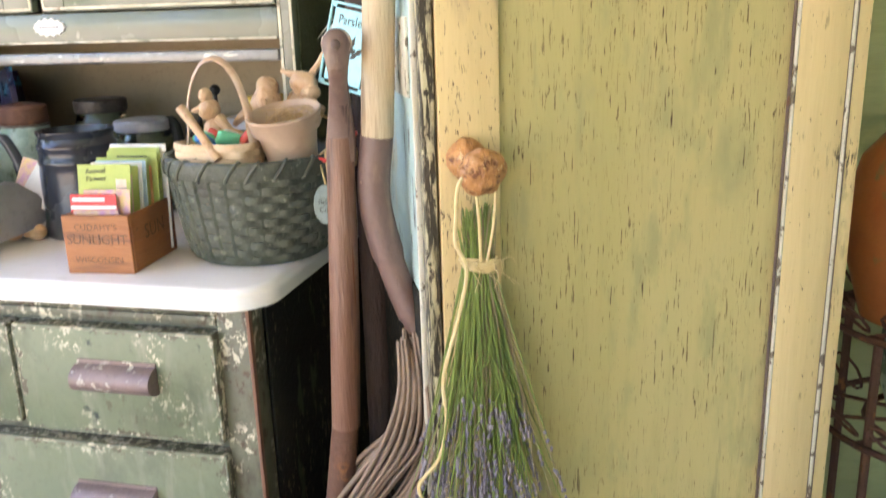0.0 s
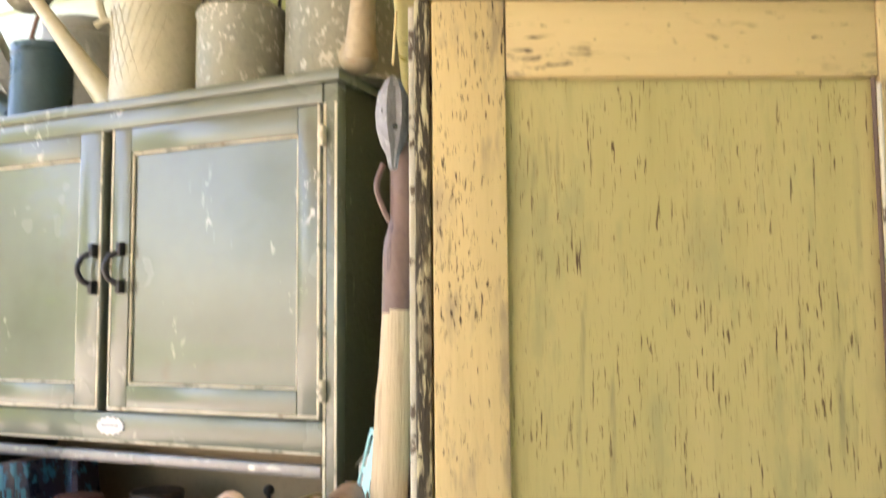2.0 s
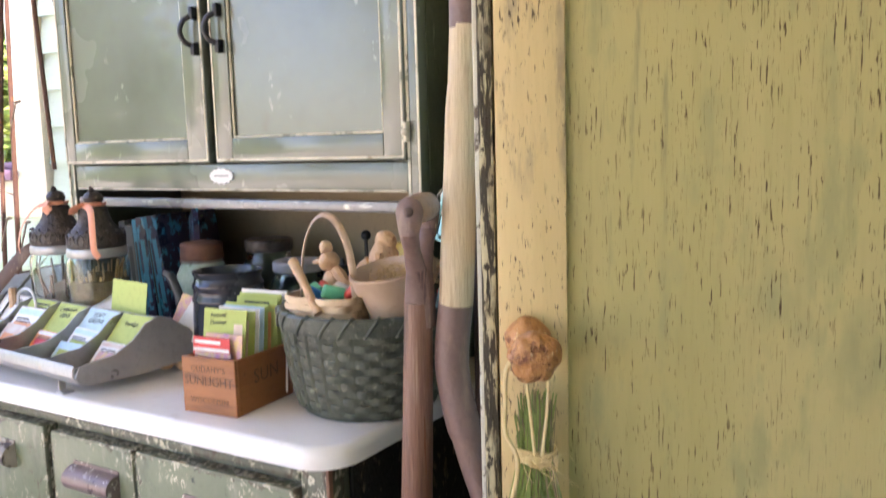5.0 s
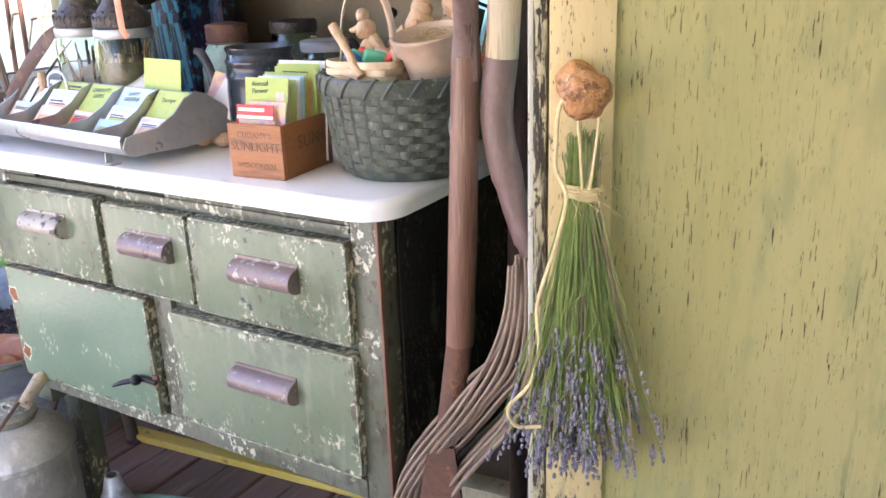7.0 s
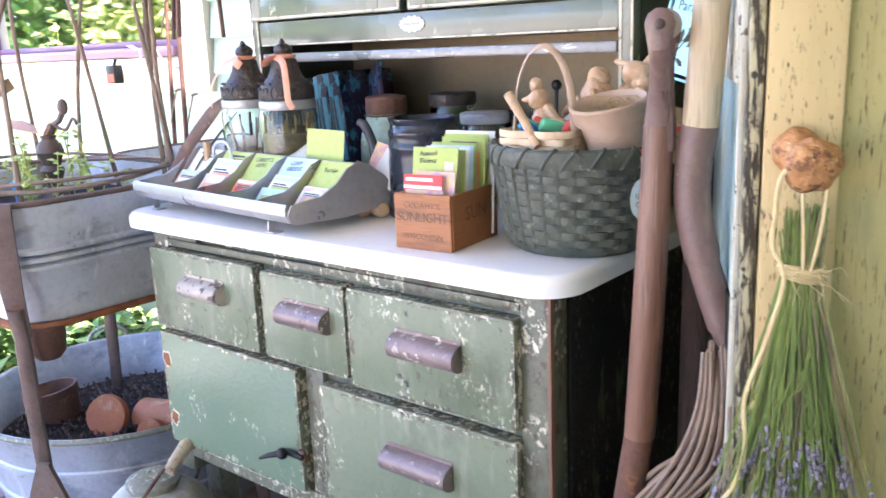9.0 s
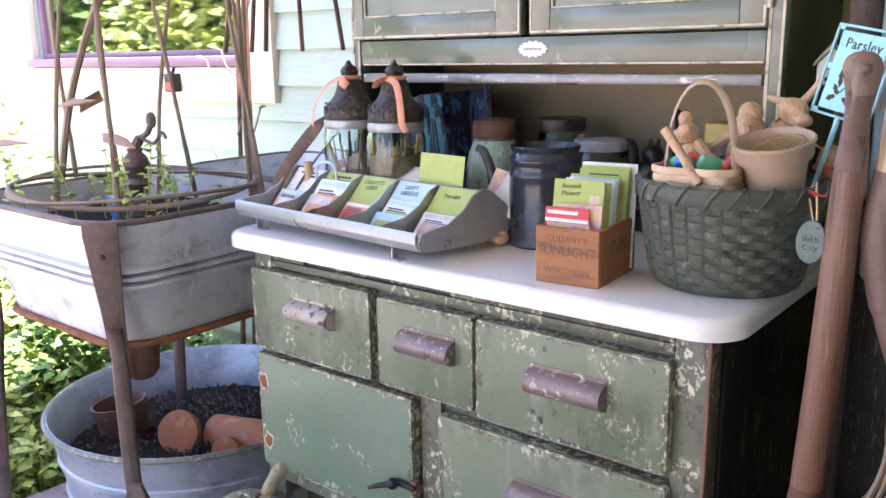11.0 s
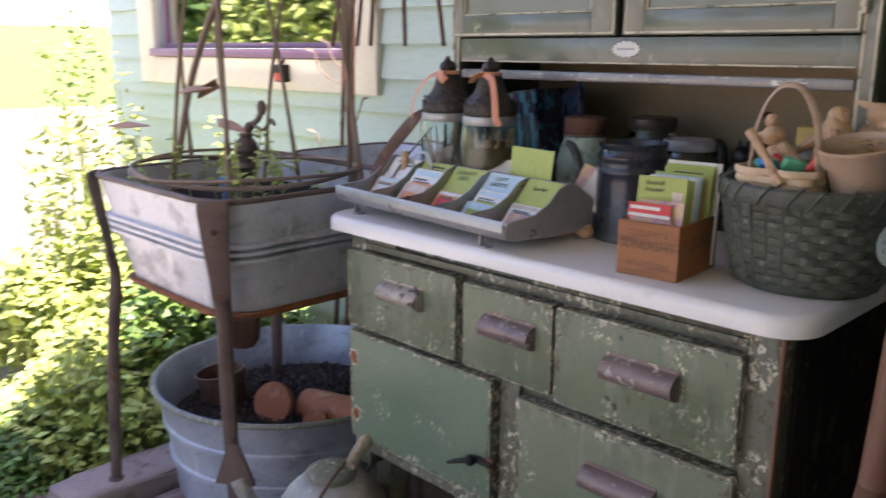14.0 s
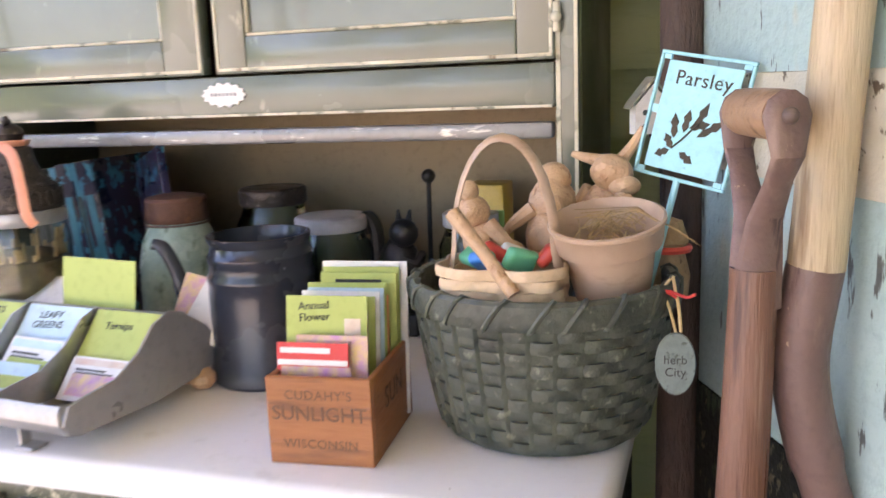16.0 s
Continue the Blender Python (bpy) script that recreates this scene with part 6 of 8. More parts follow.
# bunch of lavender on the knob (in the cupboard's own axes)
lav = thing("lavender_bunch", CUP @ pose(0.012, -0.03, 0.915), "bunch of dried lavender hung upside down on string from the knob", "dried flowers")
bm, bd, bf = B(), B(), B()
for k in range(430):
    a = max(-1.1, min(1.1, random.gauss(0, 0.52)))
    d = random.uniform(-1, 1)
    ln = random.uniform(0.17, 0.35)
    st = Vector((a * 0.012 + random.uniform(-0.005, 0.005), d * 0.008 - 0.004, random.uniform(-0.004, 0.004)))
    reach = ln / 0.33
    tip = Vector((a * 0.078 * reach + random.gauss(0, 0.012), -0.012 + d * 0.024, -ln))
    tp = Vector((a * 0.017 + random.uniform(-0.005, 0.005), d * 0.008, random.uniform(0.012, 0.07)))
    bow = random.gauss(0, 0.006)
    m1 = st.lerp(tip, 0.33) + Vector((-a * 0.006 + bow, -0.004 + random.uniform(-0.004, 0.003), 0))
    m2 = st.lerp(tip, 0.68) + Vector((-a * 0.005 + bow * 0.8, -0.003 + random.uniform(-0.004, 0.003), 0))
    w = random.uniform(0.0008, 0.0013)
    tube(bd if random.random() < 0.3 else bm, [tp, st, m1, m2, tip], [w * 0.9, w, w, w * 0.9, w * 0.7], 4, caps=False)
    if random.random() < 0.3:
        q0 = m1.lerp(m2, random.random())
        tube(bm, [q0, q0 + Vector((random.uniform(-0.012, 0.012), -0.006, -0.03)), q0 + Vector((random.uniform(-0.02, 0.02), -0.008, -0.055))], [0.0011, 0.0014, 0.0004], 4, caps=False)
    dirn = (tip - m2).normalized()
    fl = random.uniform(0.015, 0.05)
    nb = random.choice((3, 4, 5, 6))
    for q in range(nb):
        p = tip + dirn * fl * (q / nb - 0.2)
        ball(bf, p + Vector((random.uniform(-1, 1), random.uniform(-1, 1), 0)) * 0.0014, random.uniform(0.0017, 0.003), 0.0024, random.uniform(0.003, 0.005), 6)
st = part("stem_mass", bm, M["lav_stem"], lav, "dried green stalks", local=True)
tagged(st, kind="stuff")
tagged(part("dry_stem_mass", bd, M["lav_brown"], lav, "brown dried stalks", local=True), kind="stuff")
tagged(part("blossom", bf, M["lav_flower"], lav, "dusty violet flower heads", local=True), kind="stuff")
bm = B()
for k in range(4):
    tube(bm, [((0.0155 + 0.002 * k % 3) * math.cos(a), -0.004 + 0.0125 * math.sin(a), -0.006 + 0.004 * k + 0.002 * math.sin(2 * a)) for a in [q * math.pi / 8 for q in range(17)]], 0.0022, 6)
tube(bm, smooth_path([(0.0, -0.018, 0.0), (-0.004, -0.03, 0.05), (-0.008, -0.034, 0.105), (0.0, -0.04, 0.117)], 5), 0.0018, 6)
tube(bm, smooth_path([(0.006, -0.018, 0.0), (0.012, -0.03, 0.05), (0.014, -0.034, 0.1), (0.004, -0.04, 0.117)], 5), 0.0018, 6)
tube(bm, smooth_path([(0.0, -0.045, 0.125), (-0.026, -0.034, 0.105), (-0.03, -0.026, 0.06), (-0.03, -0.022, 0.03), (-0.018, -0.022, -0.002), (-0.03, -0.024, -0.06), (-0.05, -0.026, -0.13), (-0.048, -0.026, -0.19), (-0.06, -0.028, -0.235), (-0.085, -0.03, -0.265), (-0.075, -0.03, -0.29), (-0.045, -0.03, -0.29)], 6), 0.0024, 6)
for k in range(9):
    a = k * 0.7
    tube(bm, smooth_path([(-0.012, -0.018, 0.001), (0.004 * math.cos(a), -0.022, 0.006 * math.sin(a)), (0.016, -0.018, 0.002 - 0.001 * k)], 4), 0.0016, 5)
for k in range(16):
    p = Vector((random.uniform(-0.012, 0.016), -0.02, random.uniform(-0.006, 0.006)))
    q1 = p + Vector((random.uniform(-0.008, 0.02), -0.01, random.uniform(-0.012, 0.014)))
    tube(bm, smooth_path([p, q1, q1 + Vector((random.uniform(-0.006, 0.022), 0.002, random.uniform(-0.026, 0.008)))], 3), 0.0004, 4)
part("string", bm, M["string"], lav, "loose jute string", local=True)

# grey pierced ornament that hangs at the cupboard's corner
bm = B()
m = CUP @ pose(-0.066, 0.05, 1.575)
lathe(bm, [(0, -0.052), (0.007, -0.05), (0.012, -0.035), (0.022, -0.022), (0.030, -0.006), (0.031, 0.010), (0.026, 0.028), (0.015, 0.042), (0.006, 0.048), (0, 0.05)], 24, m, 0.6, 1.0, 0.2)
orn = thing("pierced_ornament", m, "grey pierced clay ornament hung on the cupboard's corner", "ornament")
part("body", bm, M["clay_grey"], orn)
for a, z in ((4.2, 0.006), (4.9, -0.012)):
    bm = B()
    ball(bm, m @ Vector((0.0175 * math.cos(a), 0.0295 * math.sin(a), z)), 0.003, 0.003, 0.003, 8)
    part("hole", bm, M["ink"], orn)
bm = B()
tube(bm, [m @ Vector((0, 0, 0.062)), m @ Vector((0.004, 0, 0.12))], 0.0015, 6)
part("loop", bm, M["string"], orn)

# ---------------------------------------------------------------- on top of the cupboard
CT = 1.735


def on_cup(u, d, z=CT):
    return CUP @ pose(u, d, z)


bm = B()
lathe(bm, [(0, 0), (0.03, 0), (0.03, 0.006), (0.02, 0.012), (0.017, 0.04), (0.02, 0.05), (0.029, 0.056), (0.031, 0.07), (0.034, 0.085), (0.031, 0.1), (0.018, 0.112), (0.016, 0.118), (0.022, 0.124), (0.023, 0.132), (0.018, 0.14), (0.012, 0.148), (0.018, 0.158), (0.017, 0.166), (0.008, 0.174), (0.01, 0.184), (0.006, 0.196), (0, 0.2)], 30, on_cup(0.02, 0.2))
single("wooden_finial", bm, M["finial"], "turned weathered wooden finial standing on the cupboard", "finial", on_cup(0.02, 0.2).translation)
oc = thing("oil_can", on_cup(0.147, 0.16), "grey conical oil can with long curved rusty spout", "oil can")
bm = B()
lathe(bm, [(0, 0), (0.068, 0), (0.07, 0.006), (0.068, 0.02), (0.062, 0.06), (0.045, 0.11), (0.027, 0.14), (0.022, 0.15), (0.022, 0.16), (0.019, 0.162), (0, 0.162)], 36)
part("body", bm, M["dull_zinc"], oc, local=True)
bm = B()
tube(bm, smooth_path([(0.045, 0, 0.07), (0.075, 0, 0.1), (0.095, 0, 0.15), (0.115, 0, 0.19), (0.14, 0, 0.21)], 6), [0.022] * 5 + [0.014] * 6 + [0.008] * 8 + [0.005] * 6, 12)
part("spout", bm, M["rust"], oc, "rusty curved spout", local=True)
bm = B()
tube(bm, smooth_path([(-0.055, 0, 0.1), (-0.075, 0, 0.115), (-0.09, 0, 0.095), (-0.09, 0, 0.05), (-0.068, 0, 0.02)], 5), 0.008, 10, flat=0.6)
part("handle", bm, M["rust"], oc, local=True)


def skep(u, d, r, h, mat, handle):
    b = B()
    n = 9
    sk = thing("straw_skep", on_cup(u, d), "coiled straw bee skep basket standing on the cupboard" if handle else "dull coiled straw basket lying on the cupboard", "straw basket", "straw baskets")
    for j in range(n):
        f = j / n
        rr = r * math.cos(f * 1.35) ** 0.7
        z = h * math.sin(f * 1.52) * 0.95 + 0.011
        b = B()
        m = 40
        pts = []
        for k in range(m + 1):
            a = k * 2 * math.pi / m
            pts.append(((rr + 0.003 * math.sin(a * 20 + j)) * math.cos(a), (rr + 0.003 * math.sin(a * 20 + j)) * math.sin(a), z + 0.0015 * math.sin(a * 20 + j * 2)))
        tube(b, pts, r * 0.098, 8)
        part("coil", b, M[mat], sk, local=True)
        for k in range(24):
            a = k * 2 * math.pi / 24 + j * 0.13
            b = B()
            c, s = math.cos(a), math.sin(a)
            q = r * 0.105
            tube(b, [((rr + q * math.cos(p)) * math.cos(a + 0.05 * i), (rr + q * math.cos(p)) * math.sin(a + 0.05 * i), z + q * math.sin(p)) for i, p in enumerate((-1.5, -0.6, 0.4, 1.4))], 0.0052, 5)
            part("binding", b, M[mat], sk, local=True)
    b = B()
    ball(b, (0, 0, h * 0.93), r * 0.22, r * 0.22, 0.012)
    part("crown", b, M[mat], sk, local=True)
    if handle:
        b = B()
        tube(b, smooth_path([(-0.095, 0, h * 0.8), (-0.092, 0, h + 0.015), (-0.062, 0, h + 0.042), (-0.02, 0, h + 0.042), (0.012, 0, h + 0.022), (0.026, 0, h * 0.92)], 5), 0.0095, 8)
        part("handle", b, M[mat], sk, local=True)


skep(0.222, 0.26, 0.134, 0.195, "skep", True)
skep(0.443, 0.24, 0.115, 0.14, "skep_pale", False)

# rusty rail with hooks and wires on the house wall
rl = thing("hook_rail", (0.0, 1.84, 2.25), "rusty iron rail with hooks fixed on the wall", "hook rail")
bm = B()
tube(bm, [(-0.47, 1.83, 2.245), (-0.1, 1.83, 2.25), (0.6, 1.83, 2.26)], 0.012, 8)
part("bar", bm, M["rust"], rl)
for x in (-0.33, -0.17, -0.03, 0.06, 0.25, 0.45):
    bm = B()
    z = 2.246 + (x + 0.47) * 0.014
    tube(bm, smooth_path([(x, 1.83, z), (x - 0.005, 1.81, z + 0.03), (x - 0.02, 1.80, z + 0.055)], 4), 0.006, 6)
    part("hook", bm, M["rust"], rl)
bm = B()
box(bm, -0.105, 1.84, 2.15, -0.055, 1.86, 2.29, 0.003)
part("bracket", bm, M["rust"], rl)
for x in (0.07, 0.19):
    bm = B()
    tube(bm, [(x, 1.80, 2.25), (x - 0.11, 1.77, 2.09)], 0.0025, 6)
    part("wire", bm, M["black_iron"], rl)

# ---------------------------------------------------------------- watering cans on the cabinet
HT = 1.752


def watering_can(x, y, r, h, mat, spout, rose, handle="top", label="", rr=None):
    w = thing("watering_can", (x, y, HT), label, "watering can", "watering cans on the cabinet")
    b = B()
    lathe(b, [(0, 0), (r * 1.02, 0), (r * 1.03, 0.006), (r * 1.0, 0.012), (r * 0.985, h * 0.5), (r * 0.98, h * 0.86), (r * 1.0, h * 0.87), (r * 1.0, h * 0.885), (r * 0.98, h * 0.9), (r * 0.98, h - 0.006), (r * 1.0, h), (r * 0.95, h), (r * 0.95, h - 0.02), (0, h - 0.03)], 40)
    part("body", b, M[mat], w, local=True)
    p0, p1 = spout
    b = B()
    mid = [Vector(p0).lerp(Vector(p1), t) for t in (0, 0.35, 0.7, 1.0)]
    tube(b, mid, [0.026, 0.02, 0.015, 0.012], 14)
    sp = part("spout", b, M[mat if not rr else rr], w, local=True)
    if rose:
        b = B()
        dirn = (Vector(rose[0])).normalized()
        q = dirn.to_track_quat("Z", "Y").to_matrix().to_4x4()
        lathe(b, [(0, 0), (0.012, 0), (rose[1], 0.03), (rose[1], 0.036), (rose[1] * 0.9, 0.04), (0, 0.044)], 24, Matrix.Translation(p1) @ q)
        part("rose", b, M[rose[2]], sp, local=True)
    b = B()
    if handle == "top":
        tube(b, smooth_path([(-r * 0.9, 0, h), (-r * 0.6, 0, h + 0.045), (0, 0, h + 0.055), (r * 0.7, 0, h + 0.03), (r * 1.0, 0, h - 0.01)], 5), 0.009, 8, flat=0.5)
    elif handle == "back":
        tube(b, smooth_path([(r * 0.5, 0.3 * r, h), (r * 1.0, 0.3 * r, h + 0.05), (r * 1.45, 0.3 * r, h - 0.02), (r * 1.3, 0.3 * r, h * 0.5), (r * 0.98, 0.2 * r, h * 0.3)], 5), 0.009, 8, flat=0.6)
    part("handle", b, M[mat], w, local=True)
    return w


watering_can(-1.262, 1.40, 0.062, 0.165, "teal_enamel", ((-0.05, -0.02, 0.03), (-0.212, -0.04, 0.15)), ((-0.75, -0.1, 0.55), 0.03, "slate_enamel"), "none2", "dark teal enamelled watering can with a thin spout")
tall = watering_can(-1.25, 1.50, 0.09, 0.235, "dull_zinc", ((-0.085, -0.02, 0.03), (-0.10, -0.025, 0.05)), None, "none2", "old galvanised watering can with a tall bent spout")
bm = B()
tube(bm, smooth_path([(-0.09, -0.04, 0.03), (-0.145, -0.07, 0.12), (-0.245, -0.07, 0.27), (-0.355, -0.06, 0.425), (-0.415, -0.06, 0.475), (-0.48, -0.06, 0.487), (-0.55, -0.06, 0.482), (-0.605, -0.06, 0.468)], 5), [0.033] * 5 + [0.03] * 5 + [0.024] * 5 + [0.018] * 5 + [0.0155] * 5 + [0.015] * 11, 6, flat=0.72)
part("bent_spout", bm, M["dull_zinc"], tall, "tall bent grey spout", local=True)
bm = B()
lathe(bm, [(0.012, -0.01), (0.018, -0.01), (0.018, 0.01), (0.012, 0.01)], 18, pose(-0.603, -0.06, 0.4685, 0, -78, 0))
part("spout_ring", bm, M["dull_zinc"], tall, local=True)
cream = watering_can(-0.975, 1.41, 0.086, 0.228, "cream_can", ((-0.08, -0.03, 0.02), (-0.262, -0.06, 0.252)), ((-0.72, 0.3, 0.6), 0.048, "galv_old"), "none2", "cream washed tin watering can with embossed lattice")
bm = B()
for k in range(9):
    for s in (-1, 1):
        pts = []
        for q in range(7):
            a = -1.2 + k * 0.2 + s * q * 0.1
            pts.append((0.0852 * math.sin(a), -0.0852 * math.cos(a), 0.04 + q * 0.025))
        tube(bm, pts, 0.0007, 5)
part("lattice", bm, M["cream_can"], cream, "raised lattice pattern", local=True)
bm = B()
tube(bm, smooth_path([(-0.118, -0.02, 0.195), (-0.112, -0.035, 0.235), (-0.04, -0.045, 0.262), (0.05, -0.04, 0.262), (0.082, -0.01, 0.225)], 5), 0.0075, 8, flat=0.6)
part("bail", bm, M["cream_can"], cream, "broad curved tin bail", local=True)
bm = B()
tube(bm, [(-0.085, 0.0, 0.2), (-0.118, -0.02, 0.195), (-0.135, -0.025, 0.185)], 0.006, 8)
part("bail_bracket", bm, M["cream_can"], cream, local=True)
for q in (0.05, 0.082):
    bm = B()
    lathe(bm, [(0, -0.012), (0.011, -0.012), (0.012, 0.0), (0.011, 0.012), (0, 0.012)], 12, pose(q, -0.025, 0.238, 0, 15, 0))
    part("bail_cap", bm, M["rust_bright"], cream, "rusty bail joint", local=True)
spr = thing("sprayer_tank", (-0.772, 1.40, HT - 0.022), "spotted grey metal sprayer can with a rusty pump handle", "sprayer")
bm = B()
lathe(bm, [(0, 0), (0.081, 0), (0.083, 0.006), (0.081, 0.012), (0.08, 0.168), (0.083, 0.173), (0.079, 0.18), (0.055, 0.198), (0.02, 0.206), (0, 0.206)], 40)
part("tank", bm, M["galv_old"], spr, local=True)
bm = B()
lathe(bm, [(0, 0.205), (0.026, 0.205), (0.026, 0.228), (0.02, 0.232), (0, 0.232)], 20, pose(-0.02, 0, 0))
part("cap", bm, M["rust_bright"], spr, "rust orange cap", local=True)
bm = B()
tube(bm, [(0.02, -0.01, 0.2), (0.024, -0.01, 0.26)], 0.0115, 12)
part("pump_rod", bm, M["galv_old"], spr, local=True)
bm = B()
tube(bm, [(-0.03, -0.01, 0.275), (0.024, -0.01, 0.268), (0.06, -0.01, 0.262)], [0.01, 0.013, 0.009], 10)
part("pump_handle", bm, M["rust_bright"], spr, "rust orange pump handle", local=True)
for s in (-1, 1):
    bm = B()
    tube(bm, smooth_path([(s * 0.075, 0, 0.175), (s * 0.084, -0.01, 0.21), (s * 0.07, -0.01, 0.22), (s * 0.066, -0.005, 0.2)], 4), 0.003, 6)
    part("wire_loop", bm, M["black_iron"], spr, local=True)
big = watering_can(-0.577, 1.43, 0.106, 0.218, "galv_old", ((0.078, -0.095, 0.02), (0.108, -0.12, 0.275)), ((0.0, -0.15, 0.95), 0.038, "rust_bright"), "none2", "large spotted galvanised watering can with a rusty rose", "stained_tin")
bm = B()
tube(bm, smooth_path([(-0.106, 0, 0.2), (-0.09, 0.05, 0.232), (-0.02, 0.085, 0.248), (0.08, 0.07, 0.246), (0.135, 0.03, 0.225), (0.125, 0.0, 0.2)], 5), 0.004, 8)
part("bail", bm, M["black_iron"], big, local=True)
bm = B()
tube(bm, [(-0.02, 0.085, 0.248), (0.08, 0.07, 0.246)], 0.009, 10)
part("grip", bm, M["cream_can"], big, "pale wooden bail grip", local=True)
bm = B()
ball(bm, (0.072, -0.088, 0.03), 0.034, 0.026, 0.03)
part("spout_root", bm, M["stained_tin"], big, local=True)
# ---------------------------------------------------------------- wall fittings
win = thing("window_1", (-3.29, WALL_Y, 1.19), "white trimmed window with a plum painted sill", "window", kind="structure")
bm = B()
box(bm, WX1, WALL_Y - 0.022, 1.03, -2.372, WALL_Y + 0.014, 2.3, 0.003)
part("trim", bm, M["cream_trim"], win)
bm = B()
box(bm, WX0 - 0.16, WALL_Y - 0.022, 1.03, WX0, WALL_Y + 0.014, 2.3, 0.003)
part("trim", bm, M["cream_trim"], win)
bm = B()
box(bm, WX0 + 0.001, WALL_Y - 0.022, 1.03, WX1 - 0.001, WALL_Y + 0.014, 1.152, 0.003)
part("apron", bm, M["cream_trim"], win)
bm = B()
box(bm, WX0, WALL_Y - 0.05, 1.155, WX1, WALL_Y + 0.10, 1.19, 0.004)
part("window_sill", bm, M["sill"], win, "plum painted sill")
bm = B()
box(bm, WX0, WALL_Y - 0.022, 2.15, WX1, WALL_Y + 0.014, 2.3, 0.003)
part("trim", bm, M["cream_trim"], win)
for a in ((WX0, 1.192, WX0 + 0.03, 2.149), (WX1 - 0.02, 1.192, WX1, 2.149), (WX0 + 0.03, 1.192, WX1 - 0.02, 1.215), (WX0 + 0.03, 2.11, WX1 - 0.02, 2.149)):
    bm = B()
    box(bm, a[0], WALL_Y + 0.03, a[1], a[2], WALL_Y + 0.06, a[3], 0.003)
    part("window_frame", bm, M["sill"], win)
pane_mat = bpy.data.materials.new("window_glass")
pane_mat.use_nodes = True
pb = pane_mat.node_tree.nodes["Principled BSDF"]
pb.inputs["Base Color"].default_value = (0.6, 0.62, 0.6, 1)
pb.inputs["Metallic"].default_value = 1.0
pb.inputs["Roughness"].default_value = 0.03
pb.inputs["Specular IOR Level"].default_value = 1.0
pb.inputs["IOR"].default_value = 2.2
bm = B()
box(bm, WX0 + 0.028, WALL_Y + 0.042, 1.213, WX1 - 0.018, WALL_Y + 0.048, 2.112)
part("pane", bm, pane_mat, win, "reflecting window glass")
th = thing("thermometer", (-2.93, WALL_Y - 0.03, 1.07), "small black and red thermometer box on the window trim", "thermometer")
bm = B()
box(bm, -2.962, WALL_Y - 0.06, 1.062, -2.902, WALL_Y - 0.022, 1.13, 0.005)
part("case", bm, M["black_iron"], th)
bm = B()
box(bm, -2.955, WALL_Y - 0.0615, 1.068, -2.909, WALL_Y - 0.0595, 1.098)
part("face", bm, M["plastic_red"], th)
bm = B()
tube(bm, [(-2.932, WALL_Y - 0.04, 1.128), (-2.932, WALL_Y - 0.03, 1.15)], 0.006, 8)
part("hook", bm, M["black_iron"], th)
for x, r in ((-1.405, 0.04), (-1.29, 0.062)):
    dp = thing("downspout", (x, WALL_Y - 0.08, 0.0), "olive green painted round downspout pipe on the wall", "downspout", "downspouts")
    bm = B()
    tube(bm, [(x, WALL_Y - 0.09, 0.0), (x, WALL_Y - 0.09, 1.3), (x, WALL_Y - 0.09, 2.56)], r, 22)
    part("pipe", bm, M["pipe"], dp)
    for z in (0.5, 1.95):
        bm = B()
        lathe(bm, [(r + 0.001, -0.012), (r + 0.004, -0.012), (r + 0.004, 0.012), (r + 0.001, 0.012)], 24, pose(x, WALL_Y - 0.09, z))
        part("strap", bm, M["pipe"], dp)
# chain, hook and wires that hang from the beam
hg = thing("hanging_wires", (-1.83, 1.5, 2.36), "iron hook and chain with rusty wires hanging from the beam", "hanging wires")
bm = B()
for k in range(4):
    tube(bm, [(-1.83 + 0.014 * math.cos(a) * (k % 2), 1.5 + 0.014 * math.cos(a) * ((k + 1) % 2), 2.34 - k * 0.034 + 0.022 * math.sin(a)) for a in [q * math.pi / 6 for q in range(13)]], 0.0035, 6)
part("chain", bm, M["galv_old"], hg)
for k, (dx, dy) in enumerate(((-0.16, -0.1), (-0.08, 0.1), (0.03, -0.12), (0.10, 0.08), (-0.2, 0.02))):
    bm = B()
    tube(bm, [(-1.83, 1.5, 2.21), (-1.83 + dx * 0.5, 1.5 + dy * 0.5, 1.72), (-1.83 + dx, 1.5 + dy, 1.2)], 0.006, 6)
    part("wire", bm, M["rust"], hg)
bm = B()
tube(bm, smooth_path([(-1.61, 1.78, 2.36), (-1.615, 1.77, 2.31), (-1.66, 1.74, 2.22), (-1.70, 1.72, 2.05)], 5), 0.006, 8)
single("beam_hook", bm, M["rust"], "rusty hook under the beam's end", "hook", (-1.61, 1.78, 2.36))

# ---------------------------------------------------------------- square wash tub on iron legs
def rr_loop(x0, x1, y0, y1, z, r, n=6, bulge=0.0):
    out = []
    for cx, cy, a0 in ((x1 - r, y0 + r, -math.pi / 2), (x1 - r, y1 - r, 0), (x0 + r, y1 - r, math.pi / 2), (x0 + r, y0 + r, math.pi)):
        for k in range(n + 1):
            a = a0 + k * math.pi / 2 / n
            out.append(Vector((cx + (r + bulge) * math.cos(a), cy + (r + bulge) * math.sin(a), z)))
    return out


def loft(b, loops, close_end=True):
    vs = [[b.verts.new(p) for p in lp] for lp in loops]
    n = len(vs[0])
    for l0, l1 in zip(vs, vs[1:]):
        for k in range(n):
            b.faces.new((l0[k], l0[(k + 1) % n], l1[(k + 1) % n], l1[k]))
    if close_end:
        b.faces.new(vs[0][::-1])
        b.faces.new(vs[-1])


